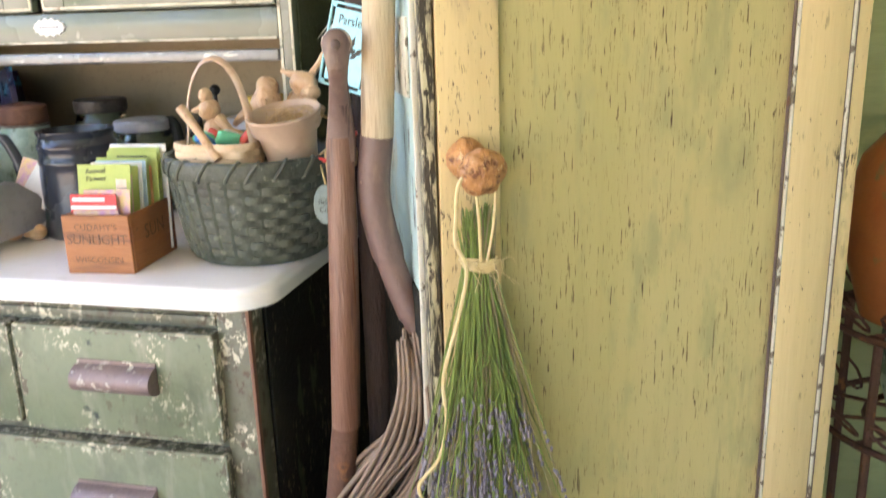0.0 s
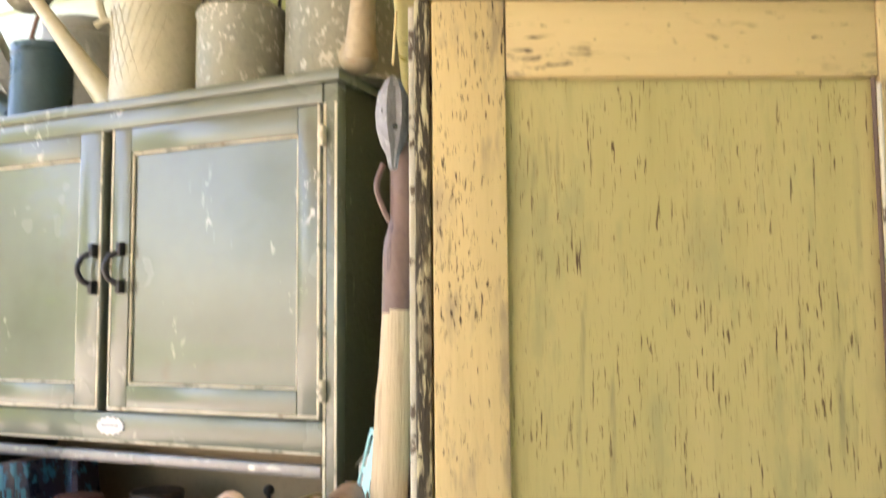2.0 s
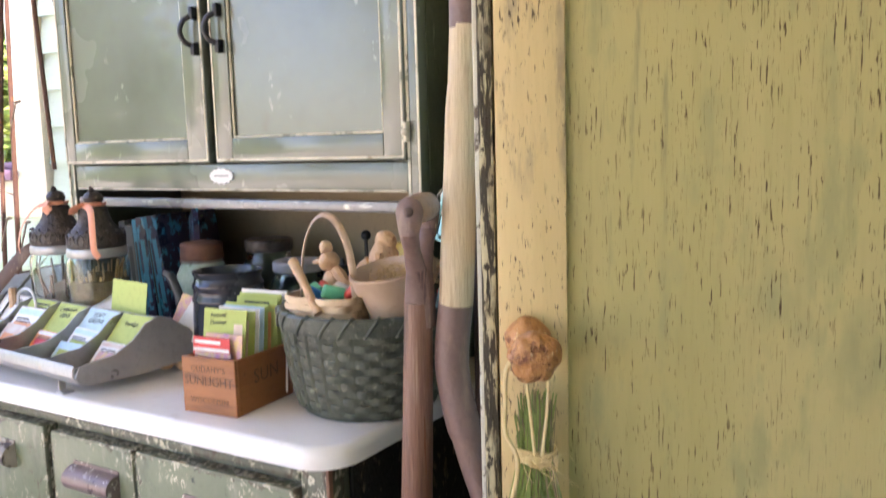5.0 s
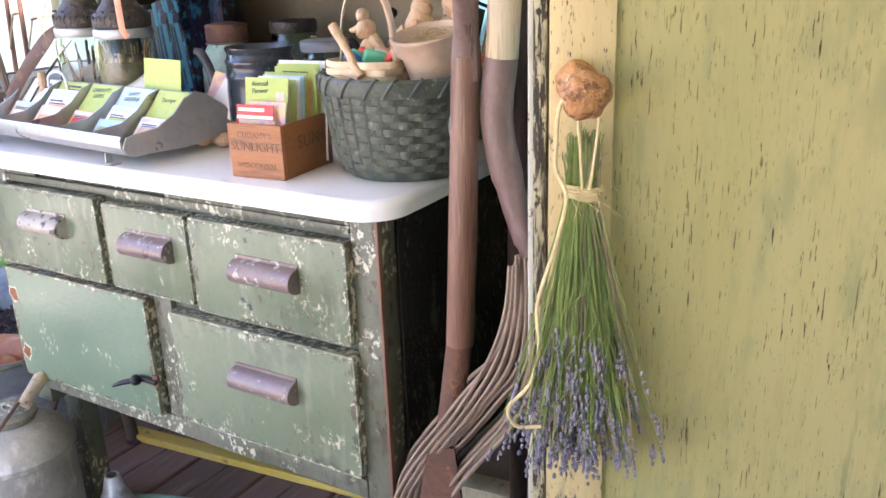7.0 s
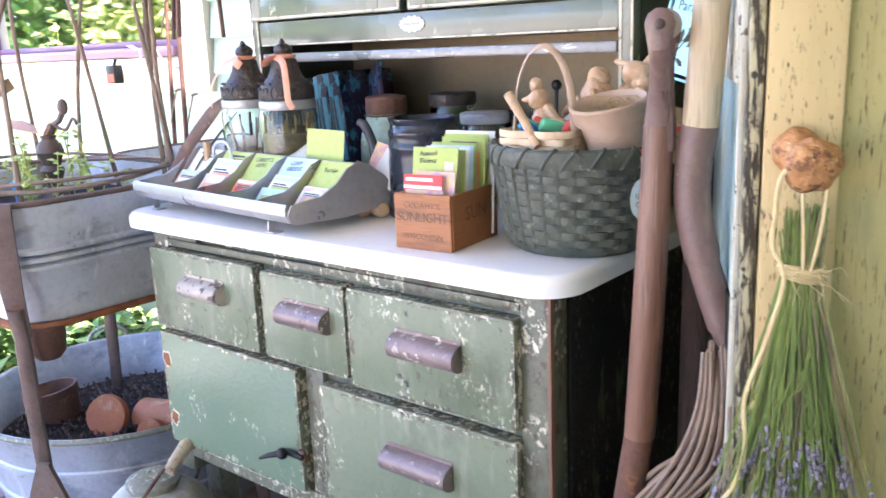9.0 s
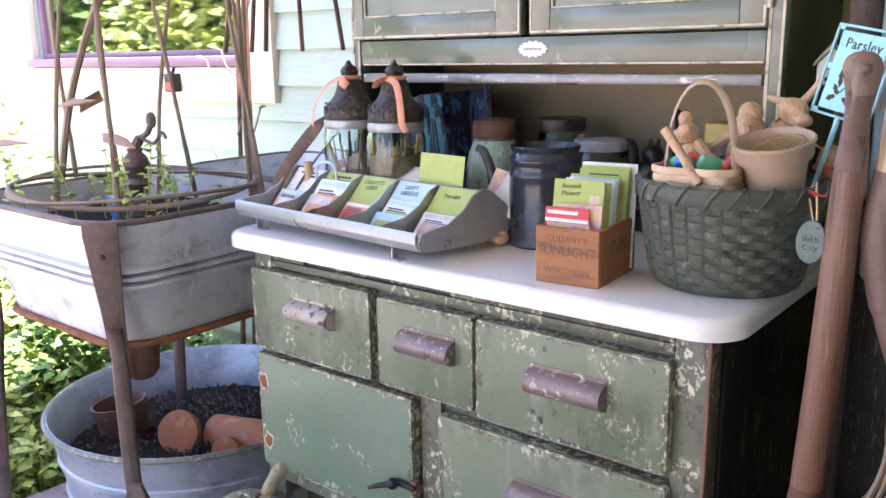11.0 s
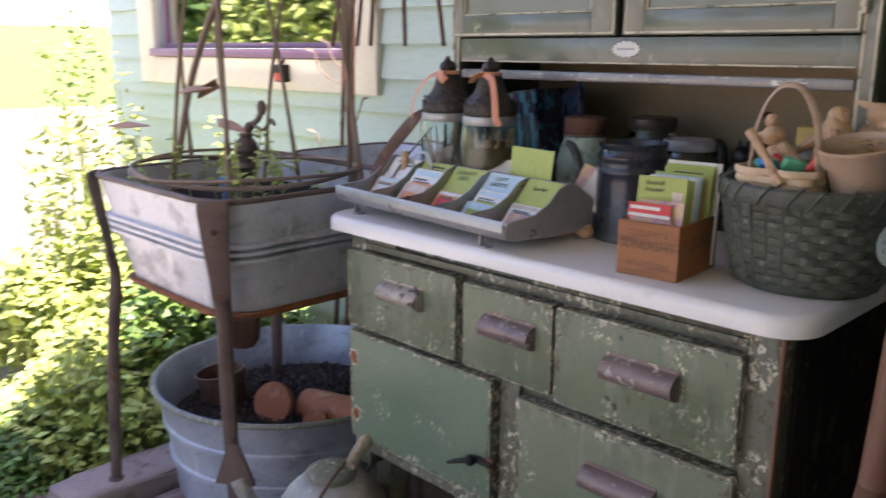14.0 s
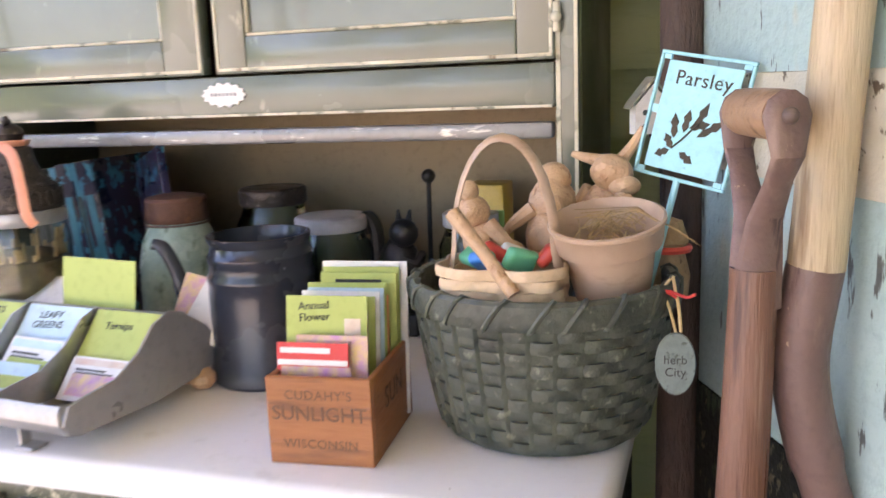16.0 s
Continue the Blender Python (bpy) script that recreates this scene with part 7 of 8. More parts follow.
def square_tub(name, x0, x1, y0, y1, zb, zt, label):
    w = thing(name, ((x0 + x1) / 2, (y0 + y1) / 2, 0), label, "wash tub", "wash tubs")
    b = B()
    loops = []
    t = 0.05
    for z, o in ((zb, t + 0.014), (zb + 0.012, t), (zb + 0.06, t * 0.78), (zb + 0.128, t * 0.5), (zb + 0.131, t * 0.2), (zb + 0.138, t * 0.2), (zb + 0.142, t * 0.44), (zb + 0.148, t * 0.15), (zb + 0.155, t * 0.15), (zb + 0.159, t * 0.38), (zb + 0.165, t * 0.1), (zb + 0.172, t * 0.1), (zb + 0.176, t * 0.32), (zt - 0.006, 0), (zt, 0.0), (zt, 0.006), (zt - 0.01, 0.008), (zt - 0.09, 0.022), (zb + 0.02, 0.065)):
        loops.append(rr_loop(x0 + o, x1 - o, y0 + o, y1 - o, z, 0.1))
    loft(b, loops)
    part("tub", b, M["galv"], w)
    b = B()
    lp = rr_loop(x0 - 0.003, x1 + 0.003, y0 - 0.003, y1 + 0.003, zt, 0.103)
    tube(b, lp + [lp[0]], 0.0065, 8)
    part("rim", b, M["iron_leg"], w, "brown worn rim")
    b = B()
    lp = rr_loop(x0 + 0.047, x1 - 0.047, y0 + 0.047, y1 - 0.047, zb + 0.004, 0.09)
    tube(b, lp + [lp[0]], 0.0085, 8)
    part("base_ring", b, M["rust_bright"], w, "rusty iron ring under the tub")
    return w


TX0, TX1, TY0, TY1, TZB, TZT = -2.17, -1.535, 0.758, 1.30, 0.622, 0.889
tub = square_tub("wash_tub", TX0, TX1, TY0, TY1, TZB, TZT, "square galvanised wash tub planter with ribbed bands on iron legs")
for x, y, sx, sy in ((TX1 - 0.02, TY0 + 0.01, 1, -1), (TX0 + 0.02, TY0 + 0.01, -1, -1), (TX1 - 0.02, TY1 - 0.01, 1, 1), (TX0 + 0.02, TY1 - 0.01, -1, 1)):
    zf = 0.0 if x > -2.1 else 0.035
    out = Vector((sx, sy, 0)).normalized()
    side = Vector((-sy, sx, 0)).normalized()
    cx, cy = x - sx * 0.012, y - sy * 0.002
    fx, fy = (x - 0.075, y + 0.05) if (sx, sy) == (1, -1) else (x + sx * 0.035, y)
    # a flat strap down the corner, narrowing into the leg
    bm = B()
    rings = []
    for z, o, w in ((TZT + 0.006, 0.004, 0.032), (TZT - 0.02, 0.006, 0.032), (TZT - 0.09, -0.004, 0.027), (TZT - 0.17, -0.018, 0.021), (TZB - 0.005, -0.034, 0.017)):
        c = Vector((cx, cy, z)) + out * o
        rings.append([bm.verts.new(c + side * (q * w) + out * d) for q, d in ((-1, 0.0), (0, 0.004), (1, 0.0), (1, 0.006), (0, 0.010), (-1, 0.006))])
    for r0, r1 in zip(rings, rings[1:]):
        for q in range(6):
            bm.faces.new((r0[q], r0[(q + 1) % 6], r1[(q + 1) % 6], r1[q]))
    bm.faces.new(rings[0][::-1])
    bm.faces.new(rings[-1])
    part("bracket", bm, M["iron_leg"], tub, "dark iron corner bracket")
    bm = B()
    knee = Vector((cx, cy, TZB)) - out * 0.026
    tube(bm, smooth_path([knee + Vector((0, 0, 0.06)) + out * 0.012, knee, knee.lerp(Vector((fx, fy, zf)), 0.3) + out * 0.006, knee.lerp(Vector((fx, fy, zf)), 0.7) + out * 0.004, Vector((fx, fy, zf))], 4), [0.015] * 5 + [0.017] * 5 + [0.0165] * 4 + [0.0155] * 3, 10, flat=0.62)
    part("leg", bm, M["iron_leg"], tub, "dark rusted iron leg")
    for z, o in ((TZT - 0.06, 0.012), (TZB + 0.03, -0.02)):
        bm = B()
        ball(bm, Vector((cx, cy, z)) + out * o, 0.006, seg=8)
        part("bolt", bm, M["rust"], tub)
    bm = B()
    lathe(bm, [(0, 0), (0.022, 0), (0.022, 0.005), (0.012, 0.008), (0, 0.008)], 12, Matrix.Translation((fx, fy, zf)))
    part("foot", bm, M["iron_leg"], tub)
bm = B()
lathe(bm, [(0, 0.555), (0.024, 0.555), (0.035, 0.57), (0.04, 0.625), (0, 0.625)], 20, pose(TX1 - 0.075, TY0 + 0.09, 0))
part("drain_cup", bm, M["rust"], tub, "rusty drain cup")
bm = B()
loft(bm, [rr_loop(TX0 + o, TX1 - o, TY0 + o, TY1 - o, z, 0.08) for z, o in ((TZB + 0.03, 0.07), (TZT - 0.065, 0.022))])
single("potting_soil", bm, M["soil"], "dark potting soil filling the wash tub", "soil", (-1.9, 1.05, TZB), kind="stuff")
tub2 = square_tub("wash_tub", -2.20, -1.60, 1.36, 1.80, 0.62, 0.885, "second galvanised wash tub standing close to the wall")
for x in (-2.16, -1.64):
    for y in (1.77,):
        bm = B()
        tube(bm, [(x, y, 0.64), (x, y, 0.0)], 0.014, 8)
        part("leg", bm, M["iron_leg"], tub2)

# vine hoop, canes and sprigs in the tub
tre = thing("vine_trellis", (-1.9, 1.05, TZT), "grapevine hoop with tall canes standing in the wash tub", "trellis")
bm = B()
cx, cy = -1.88, 1.035
for q in range(2):
    tube(bm, [(cx + (0.302 + 0.006 * q) * math.cos(a), cy + (0.255 + 0.004 * q) * math.sin(a), TZT + 0.014 + 0.008 * math.sin(a * 2 + 2 * q) + 0.006 * q) for a in [k * math.pi / 24 for k in range(49)]], 0.0058 - 0.0015 * q, 6)
part("hoop", bm, M["vine"], tre)
canes = [((-2.16, 1.15), (-2.12, 1.12), 1.75), ((-2.19, 1.05), (-2.17, 1.04), 1.75), ((-2.10, 1.22), (-1.93, 1.25), 1.62), ((-1.98, 1.27), (-2.05, 1.18), 1.72), ((-1.66, 0.86), (-1.72, 0.90), 1.85), ((-1.72, 1.24), (-1.69, 1.22), 1.75), ((-1.70, 1.26), (-1.86, 1.30), 1.70), ((-1.64, 1.22), (-1.76, 1.2), 1.66), ((-1.76, 1.28), (-1.70, 1.25), 1.8), ((-2.05, 0.92), (-1.97, 1.0), 1.66)]
for (x0, y0), (x1, y1), zt in canes:
    bm = B()
    n = 9
    tube(bm, [(x0 + (x1 - x0) * t + 0.006 * math.sin(9 * t + x0 * 20), y0 + (y1 - y0) * t + 0.005 * math.cos(7 * t), TZT - 0.09 + (zt - TZT + 0.09) * t) for t in [k / n for k in range(n + 1)]], [(0.0056 - 0.002 * k / n) * (1.25 if k % 3 == 1 else 1.0) for k in range(n + 1)], 7)
    part("cane", bm, M["vine"], tre)
bm = B()
tube(bm, smooth_path([(-2.16, 1.0, TZT), (-2.1, 1.02, 1.1), (-2.0, 1.05, 1.3), (-1.9, 1.08, 1.4), (-1.83, 1.1, 1.36)], 6), 0.009, 7)
part("cane", bm, M["vine"], tre)


def leaf_at(b, p, d, ln, wd, curl=0.2):
    """One bent leaf of four faces."""
    d = Vector(d).normalized()
    s = d.cross(Vector((0, 0, 1)))
    s = s.normalized() if s.length > 1e-3 else Vector((1, 0, 0))
    up = s.cross(d)
    c0 = b.verts.new(p)
    c1 = b.verts.new(p + d * ln * 0.5 + up * ln * curl * 0.4)
    c2 = b.verts.new(p + d * ln - up * ln * curl)
    l1 = b.verts.new(p + d * ln * 0.42 + s * wd - up * wd * 0.3)
    r1 = b.verts.new(p + d * ln * 0.42 - s * wd - up * wd * 0.3)
    b.faces.new((c0, r1, c1))
    b.faces.new((c0, c1, l1))
    b.faces.new((r1, c2, c1))
    b.faces.new((c1, c2, l1))


# rusty metal leaves on stems beside the hoop
for x, y, z, d in ((-2.05, 0.95, 1.08, (1, 0.3, 0.25)), (-1.93, 1.0, 1.12, (-1, 0.1, -0.35)), (-2.2, 0.95, 0.99, (-0.6, -0.4, 0.05)), (-1.85, 0.95, 1.03, (1, 0, -0.1))):
    bm = B()
    for k in range(1):
        leaf_at(bm, Vector((x, y, z)), d, 0.13, 0.028, 0.1)
        for f in list(bm.faces):
            f.normal_update()
        bmesh.ops.solidify(bm, geom=bm.faces[:], thickness=0.002)
    part("metal_leaf", bm, M["copper_leaf"], tre, "rust coloured metal leaf")
for tall, x, y in ((1.35, -2.33, 1.62), (1.85, -2.36, 1.70), (1.8, -1.62, 1.62), (1.95, -1.55, 1.66)):
    cn = thing("garden_cane", (x, y, 0.0), "thin dark cane with dry tendrils leaning by the wall", "cane", "canes by the wall")
    bm = B()
    tube(bm, [(x, y, 0.0), (x + 0.02, y + 0.04, tall * 0.5), (x - 0.01, y + 0.1, tall)], [0.01, 0.008, 0.006], 7)
    part("stick", bm, M["rust"], cn)
    for k in range(5):
        bm = B()
        z = tall * (0.5 + 0.1 * k)
        tube(bm, smooth_path([(x, y + 0.06, z), (x + 0.06 * (-1) ** k, y + 0.03, z + 0.04), (x + 0.09 * (-1) ** k, y + 0.03, z + 0.1)], 4), 0.003, 5)
        leaf_at(bm, Vector((x + 0.09 * (-1) ** k, y + 0.03, z + 0.1)), ((-1) ** k, -0.3, 0.5), 0.05, 0.012)
        part("tendril", bm, M["vine"], cn)
# dark iron bird on an urn-shaped stake
bm = B()
st = pose(-1.925, 1.07, TZT - 0.07) @ Matrix.Diagonal((0.8, 0.8, 0.88, 1))
lathe(bm, [(0, 0), (0.04, 0), (0.036, 0.03), (0.022, 0.05), (0.026, 0.07), (0.034, 0.09), (0.026, 0.105), (0.03, 0.12), (0.04, 0.14), (0.034, 0.16), (0.02, 0.175), (0.024, 0.185), (0, 0.19)], 24, st)
tube(bm, smooth_path([st @ Vector(p) for p in ((0, 0, 0.185), (0.015, 0.01, 0.21), (0.04, 0.02, 0.225), (0.05, 0.03, 0.25))], 4), [0.012] * 5 + [0.007] * 8, 8)
ball(bm, st @ Vector((0.052, 0.03, 0.26)), 0.014, 0.012, 0.02, 10)
tube(bm, smooth_path([st @ Vector(p) for p in ((0.02, 0.01, 0.215), (0.07, 0.02, 0.2), (0.1, 0.03, 0.23), (0.12, 0.03, 0.215))], 4), 0.004, 6)
single("iron_ornament", bm, M["iron_leg"], "dark cast iron urn shaped ornament with a bird in the tub", "ornament", st.translation)
for x, y, mt, rz in ((-1.735, 0.90, "aqua", 10), (-1.70, 0.885, "plastic_blue", -14)):
    bm = B()
    box(bm, -0.011, -0.001, 0, 0.011, 0.001, 0.1, 0.0006, 1, pose(x, y, TZT - 0.075, 8, rz * 0.6, rz))
    single("plant_label", bm, M[mt], "plastic plant label stuck in the soil", "plant label", (x, y, TZT - 0.07), "plant labels")
# seedlings
bm = B()
for k in range(26):
    x, y = random.uniform(TX0 + 0.06, TX1 - 0.06), random.uniform(TY0 + 0.06, TY1 - 0.06)
    h = random.uniform(0.05, 0.18)
    top = Vector((x + random.uniform(-0.04, 0.04), y + random.uniform(-0.04, 0.04), TZT - 0.065 + h))
    tube(bm, [(x, y, TZT - 0.07), ((x + top.x) / 2 + 0.01, (y + top.y) / 2, TZT - 0.065 + h * 0.55), top], 0.0014, 4)
    for q in range(9):
        p = Vector((x, y, TZT - 0.065)).lerp(top, random.uniform(0.3, 1.0))
        leaf_at(bm, p, (random.uniform(-1, 1), random.uniform(-1, 1), random.uniform(-0.2, 0.6)), random.uniform(0.015, 0.032), random.uniform(0.006, 0.011))
single("seedlings", bm, M["leaf_yellow"], "young green seedlings in the wash tub", "seedlings", (-1.9, 1.05, TZT - 0.07), kind="stuff", smooth=0)

# ---------------------------------------------------------------- round tub on the deck
RC, RR, RH = Vector((-1.955, 1.21, 0.0)), 0.385, 0.30
rt = thing("round_tub", RC, "large round galvanised tub holding soil and old pots", "tub")
bm = B()
lathe(bm, [(0, 0.012), (RR * 0.84, 0.012), (RR * 0.86, 0.0), (RR * 0.87, 0.01), (RR * 0.90, 0.11), (RR * 0.918, 0.114), (RR * 0.918, 0.122), (RR * 0.905, 0.126), (RR * 0.93, 0.2), (RR * 0.948, 0.204), (RR * 0.948, 0.214), (RR * 0.938, 0.218), (RR * 0.985, RH), (RR, RH + 0.006), (RR * 0.985, RH + 0.01), (RR * 0.965, RH), (RR * 0.92, 0.2), (RR * 0.84, 0.03), (0, 0.03)], 64)
part("tub", bm, M["galv_blue"], rt, local=True)
bm = B()
tube(bm, [(RR * math.cos(a), RR * math.sin(a), RH + 0.004) for a in [k * math.pi / 36 for k in range(73)]], 0.007, 8)
part("rim", bm, M["galv_old"], rt, "dark worn rolled rim", local=True)
for a in (2.75, 1.35):
    bm = B()
    c, s = math.cos(a), math.sin(a)
    tube(bm, smooth_path([((RR + o) * c - q * s, (RR + o) * s + q * c, RH + z) for o, q, z in ((0.0, -0.06, -0.04), (0.02, -0.05, 0.02), (0.03, 0, 0.04), (0.02, 0.05, 0.02), (0.0, 0.06, -0.04))], 5), 0.006, 8)
    part("handle", bm, M["galv_old"], rt, local=True)
bm = B()
lathe(bm, [(0, 0.031), (RR * 0.845, 0.031), (RR * 0.905, 0.185), (RR * 0.6, 0.205), (RR * 0.25, 0.19), (0, 0.2)], 48, Matrix.Translation(RC), wob=0.03)
single("dark_soil", bm, M["soil"], "dark gritty potting soil in the round tub", "soil", (RC.x, RC.y, 0.03), kind="stuff")
bm = B()
for k in range(1100):
    a, r = random.uniform(0, 6.28), RR * 0.82 * math.sqrt(random.random())
    s = random.uniform(0.003, 0.008)
    box(bm, -s, -s / 2, -s / 3, s, s / 2, s / 3, m=Matrix.Translation((RC.x + r * math.cos(a), RC.y + r * math.sin(a), 0.203 + s * 0.3)) @ Euler((random.random() * 3, random.random() * 3, 0)).to_matrix().to_4x4())
single("soil_grit", bm, M["grit"], "loose grit and bark lying on the soil", "grit", (RC.x, RC.y, 0.16), kind="stuff", smooth=0)
bm = B()
PT = pose(-1.76, 1.225, 0.222, 88, 0, 98) @ Matrix.Diagonal((0.72, 0.72, 1.35, 1))
lathe(bm, [(0, -0.10), (0.062, -0.10), (0.085, 0.08), (0.095, 0.082), (0.098, 0.115), (0.09, 0.117), (0.078, 0.08), (0.055, -0.09), (0, -0.088)], 32, PT)
single("clay_pot", bm, M["red_clay"], "terracotta pot lying on its side in the tub", "flower pot", (-1.79, 1.225, 0.16))
for x, y, z, r in ((-1.93, 1.12, 0.235, 0.055), (-1.76, 1.14, 0.225, 0.035)):
    bm = B()
    lathe(bm, [(0, -0.012), (r, -0.012), (r * 1.06, 0), (r, 0.012), (0, 0.012)], 24, pose(x, y, z, 70, 0, 30))
    single("clay_saucer", bm, M["red_clay"], "terracotta disc leaning in the tub", "saucer", (x, y, z - r), "clay saucers")
bm = B()
lathe(bm, [(0, 0), (0.06, 0), (0.068, 0.1), (0.072, 0.102), (0.072, 0.125), (0.066, 0.125), (0.056, 0.012), (0, 0.012)], 28, pose(-2.125, 1.085, 0.16, 5, -6, 0))
single("brown_pot", bm, M["rust"], "dark brown pot standing in the round tub", "flower pot", (-2.125, 1.085, 0.16))
# ---------------------------------------------------------------- galvanised watering can on the deck
can = thing("watering_can", Matrix.Translation((-1.40, 0.922, 0)) @ Matrix.Diagonal((1, 1, 1.07, 1)), "galvanised watering can with a domed top, bail handle and fan spout", "watering can")
bm = B()
lathe(bm, [(0, 0), (0.108, 0), (0.112, 0.006), (0.112, 0.2), (0.118, 0.205), (0.118, 0.216), (0.113, 0.222), (0.1, 0.242), (0.078, 0.262), (0.06, 0.273), (0, 0.273)], 48)
part("body", bm, M["can_tin"], can, local=True)
bm = B()
lathe(bm, [(0, 0.27), (0.05, 0.27), (0.051, 0.278), (0.055, 0.28), (0.055, 0.287), (0.047, 0.292), (0.02, 0.295), (0, 0.295)], 32)
tube(bm, [(0.016 * math.cos(a), 0.006 * math.sin(a), 0.297 + 0.003 * math.sin(a)) for a in [k * math.pi / 8 for k in range(17)]], 0.003, 6)
part("lid", bm, M["galv_old"], can, "round lid with a ring", local=True)
bm = B()
tube(bm, smooth_path([(0.05, -0.105, 0.225), (0.06, -0.06, 0.29), (0.05, 0.04, 0.345), (0.02, 0.125, 0.33), (-0.02, 0.112, 0.235)], 6), 0.0035, 8)
part("bail", bm, M["rust"], can, "rusty wire bail", local=True)
bm = B()
tube(bm, [(0.062, -0.0, 0.318), (0.052, 0.05, 0.349), (0.036, 0.1, 0.343)], [0.013, 0.0145, 0.012], 12)
part("grip", bm, M["finial"], can, "grey wooden bail grip", local=True)
bm = B()
tube(bm, smooth_path([(-0.075, -0.075, 0.09), (-0.12, -0.115, 0.18), (-0.152, -0.14, 0.262)], 6), [0.034] * 3 + [0.026] * 5 + [0.018] * 5, 14)
part("spout", bm, M["can_tin"], can, local=True)
bm = B()
prism(bm, [(-0.012, 0.0), (0.012, 0.0), (0.045, 0.085), (-0.045, 0.085)], -0.006, 0.006, Matrix.Translation((-0.156, -0.145, 0.335)) @ pose(0, 0, 0, 180, 0, 35))
part("fan_rose", bm, M["iron_leg"], can, "dark fan shaped rose", local=True)
bm = B()
lathe(bm, [(0.012, 0.11), (0.016, 0.11), (0.024, 0.075), (0.056, 0.0), (0.052, 0.0), (0.02, 0.075)], 24, pose(-1.292, 1.055, 0.0))
single("tin_funnel", bm, M["galv"], "small tin funnel upside down on the deck", "funnel", (-1.292, 1.055, 0))

# hose, yellow board and timber on the deck
bm = B()
tube(bm, smooth_path([(-2.03, 0.615, 0.0085), (-1.96, 0.64, 0.008), (-1.85, 0.66, 0.008), (-1.74, 0.71, 0.008), (-1.62, 0.81, 0.008), (-1.5, 0.95, 0.008), (-1.3, 1.12, 0.008), (-1.05, 1.2, 0.008)], 6), 0.008, 10)
single("garden_hose", bm, M["hose"], "pale green garden hose lying across the deck", "hose", (-2.03, 0.615, 0))
bm = B()
box(bm, -0.55, -0.02, 0, 0.55, 0.02, 0.02, 0.003, 1, pose(-1.0, 1.365, 0.0, 0, 0, 6))
single("yellow_board", bm, M["yellow"], "yellow painted strip of wood under the cabinet", "board", (-1.0, 1.365, 0))
bm = B()
box(bm, -0.5, -0.03, 0, 0.5, 0.03, 0.05, 0.006, 2, pose(-0.98, 1.45, 0.0, 0, 0, 6))
single("timber_length", bm, M["wood_grey"], "rough pale timber under the cabinet", "timber", (-0.98, 1.45, 0))

# ---------------------------------------------------------------- stand behind the cupboard
WSX = 0.62
ws = thing("wire_stand", (WSX, 1.55, 0), "rusty wire plant stand holding pots in the corner", "plant stand")
for z in (0.46, 0.655):
    bm = B()
    for r in (0.1, 0.18, 0.26):
        tube(bm, [(WSX + r * math.cos(a), 1.55 + 0.8 * r * math.sin(a), z) for a in [k * math.pi / 16 for k in range(33)]], 0.006, 6)
    for k in range(12):
        a = k * math.pi / 6
        tube(bm, [(WSX, 1.55, z), (WSX + 0.26 * math.cos(a), 1.55 + 0.208 * math.sin(a), z)], 0.004, 6)
    for k in range(16):
        a = k * math.pi / 8
        tube(bm, [(WSX + (0.26 + 0.03 * math.sin(p)) * math.cos(a + 0.1 * math.cos(p)), 1.55 + 0.8 * (0.26 + 0.03 * math.sin(p)) * math.sin(a + 0.1 * math.cos(p)), z + 0.03 + 0.03 * math.sin(p)) for p in [q * math.pi / 5 for q in range(11)]], 0.003, 5)
    part("shelf", bm, M["rust"], ws)
for x, y in ((WSX - 0.2, 1.45), (WSX + 0.2, 1.45), (WSX - 0.2, 1.66), (WSX + 0.2, 1.66)):
    bm = B()
    tube(bm, [(x, y, 0), (x, y, 0.66)], 0.008, 8)
    part("leg", bm, M["rust"], ws)
bm = B()
lathe(bm, [(0, 0), (0.09, 0), (0.12, 0.1), (0.13, 0.2), (0.11, 0.28), (0.07, 0.33), (0.08, 0.36), (0.06, 0.36), (0, 0.34)], 32, pose(0.50, 1.55, 0.661))
single("glazed_urn", bm, M["squash"], "orange and green glazed urn on the stand", "urn", (0.50, 1.55, 0.661))
bm = B()
lathe(bm, [(0, 0), (0.14, 0), (0.16, 0.06), (0.165, 0.15), (0.155, 0.155), (0.14, 0.02), (0, 0.015)], 32, pose(WSX, 1.55, 0.466))
single("green_bowl", bm, M["pale_green_ware"], "dull green bowl on the lower shelf", "bowl", (WSX, 1.55, 0.466))
# ---------------------------------------------------------------- garden beyond the deck
def rock(x, y, z, sx, sy, sz, rz, k, group="edging stones"):
    b = B()
    bmesh.ops.create_icosphere(b, subdivisions=3, radius=1)
    for v in b.verts:
        p = v.co.copy()
        f = 1 + 0.34 * noise.noise(Vector((p.x, p.y, 0)) * 1.5 + Vector((k * 3.1, 0, 0))) + 0.08 * noise.noise(p * 4 + Vector((0, k, 0)))
        e = Vector((math.copysign(abs(p.x) ** 0.6, p.x), math.copysign(abs(p.y) ** 0.6, p.y), math.copysign(abs(p.z) ** 0.28, p.z)))
        v.co = Vector((e.x * sx * f, e.y * sy * f, e.z * sz * (1 + 0.12 * noise.noise(p * 2 + Vector((0, 0, k))))))
    bmesh.ops.transform(b, matrix=pose(x, y, z, 0, 0, rz), verts=b.verts)
    single("edging_stone", b, M["stone"], "flat warm grey sandstone edging slab by the deck", "stone", (x, y, z), group, smooth=40)


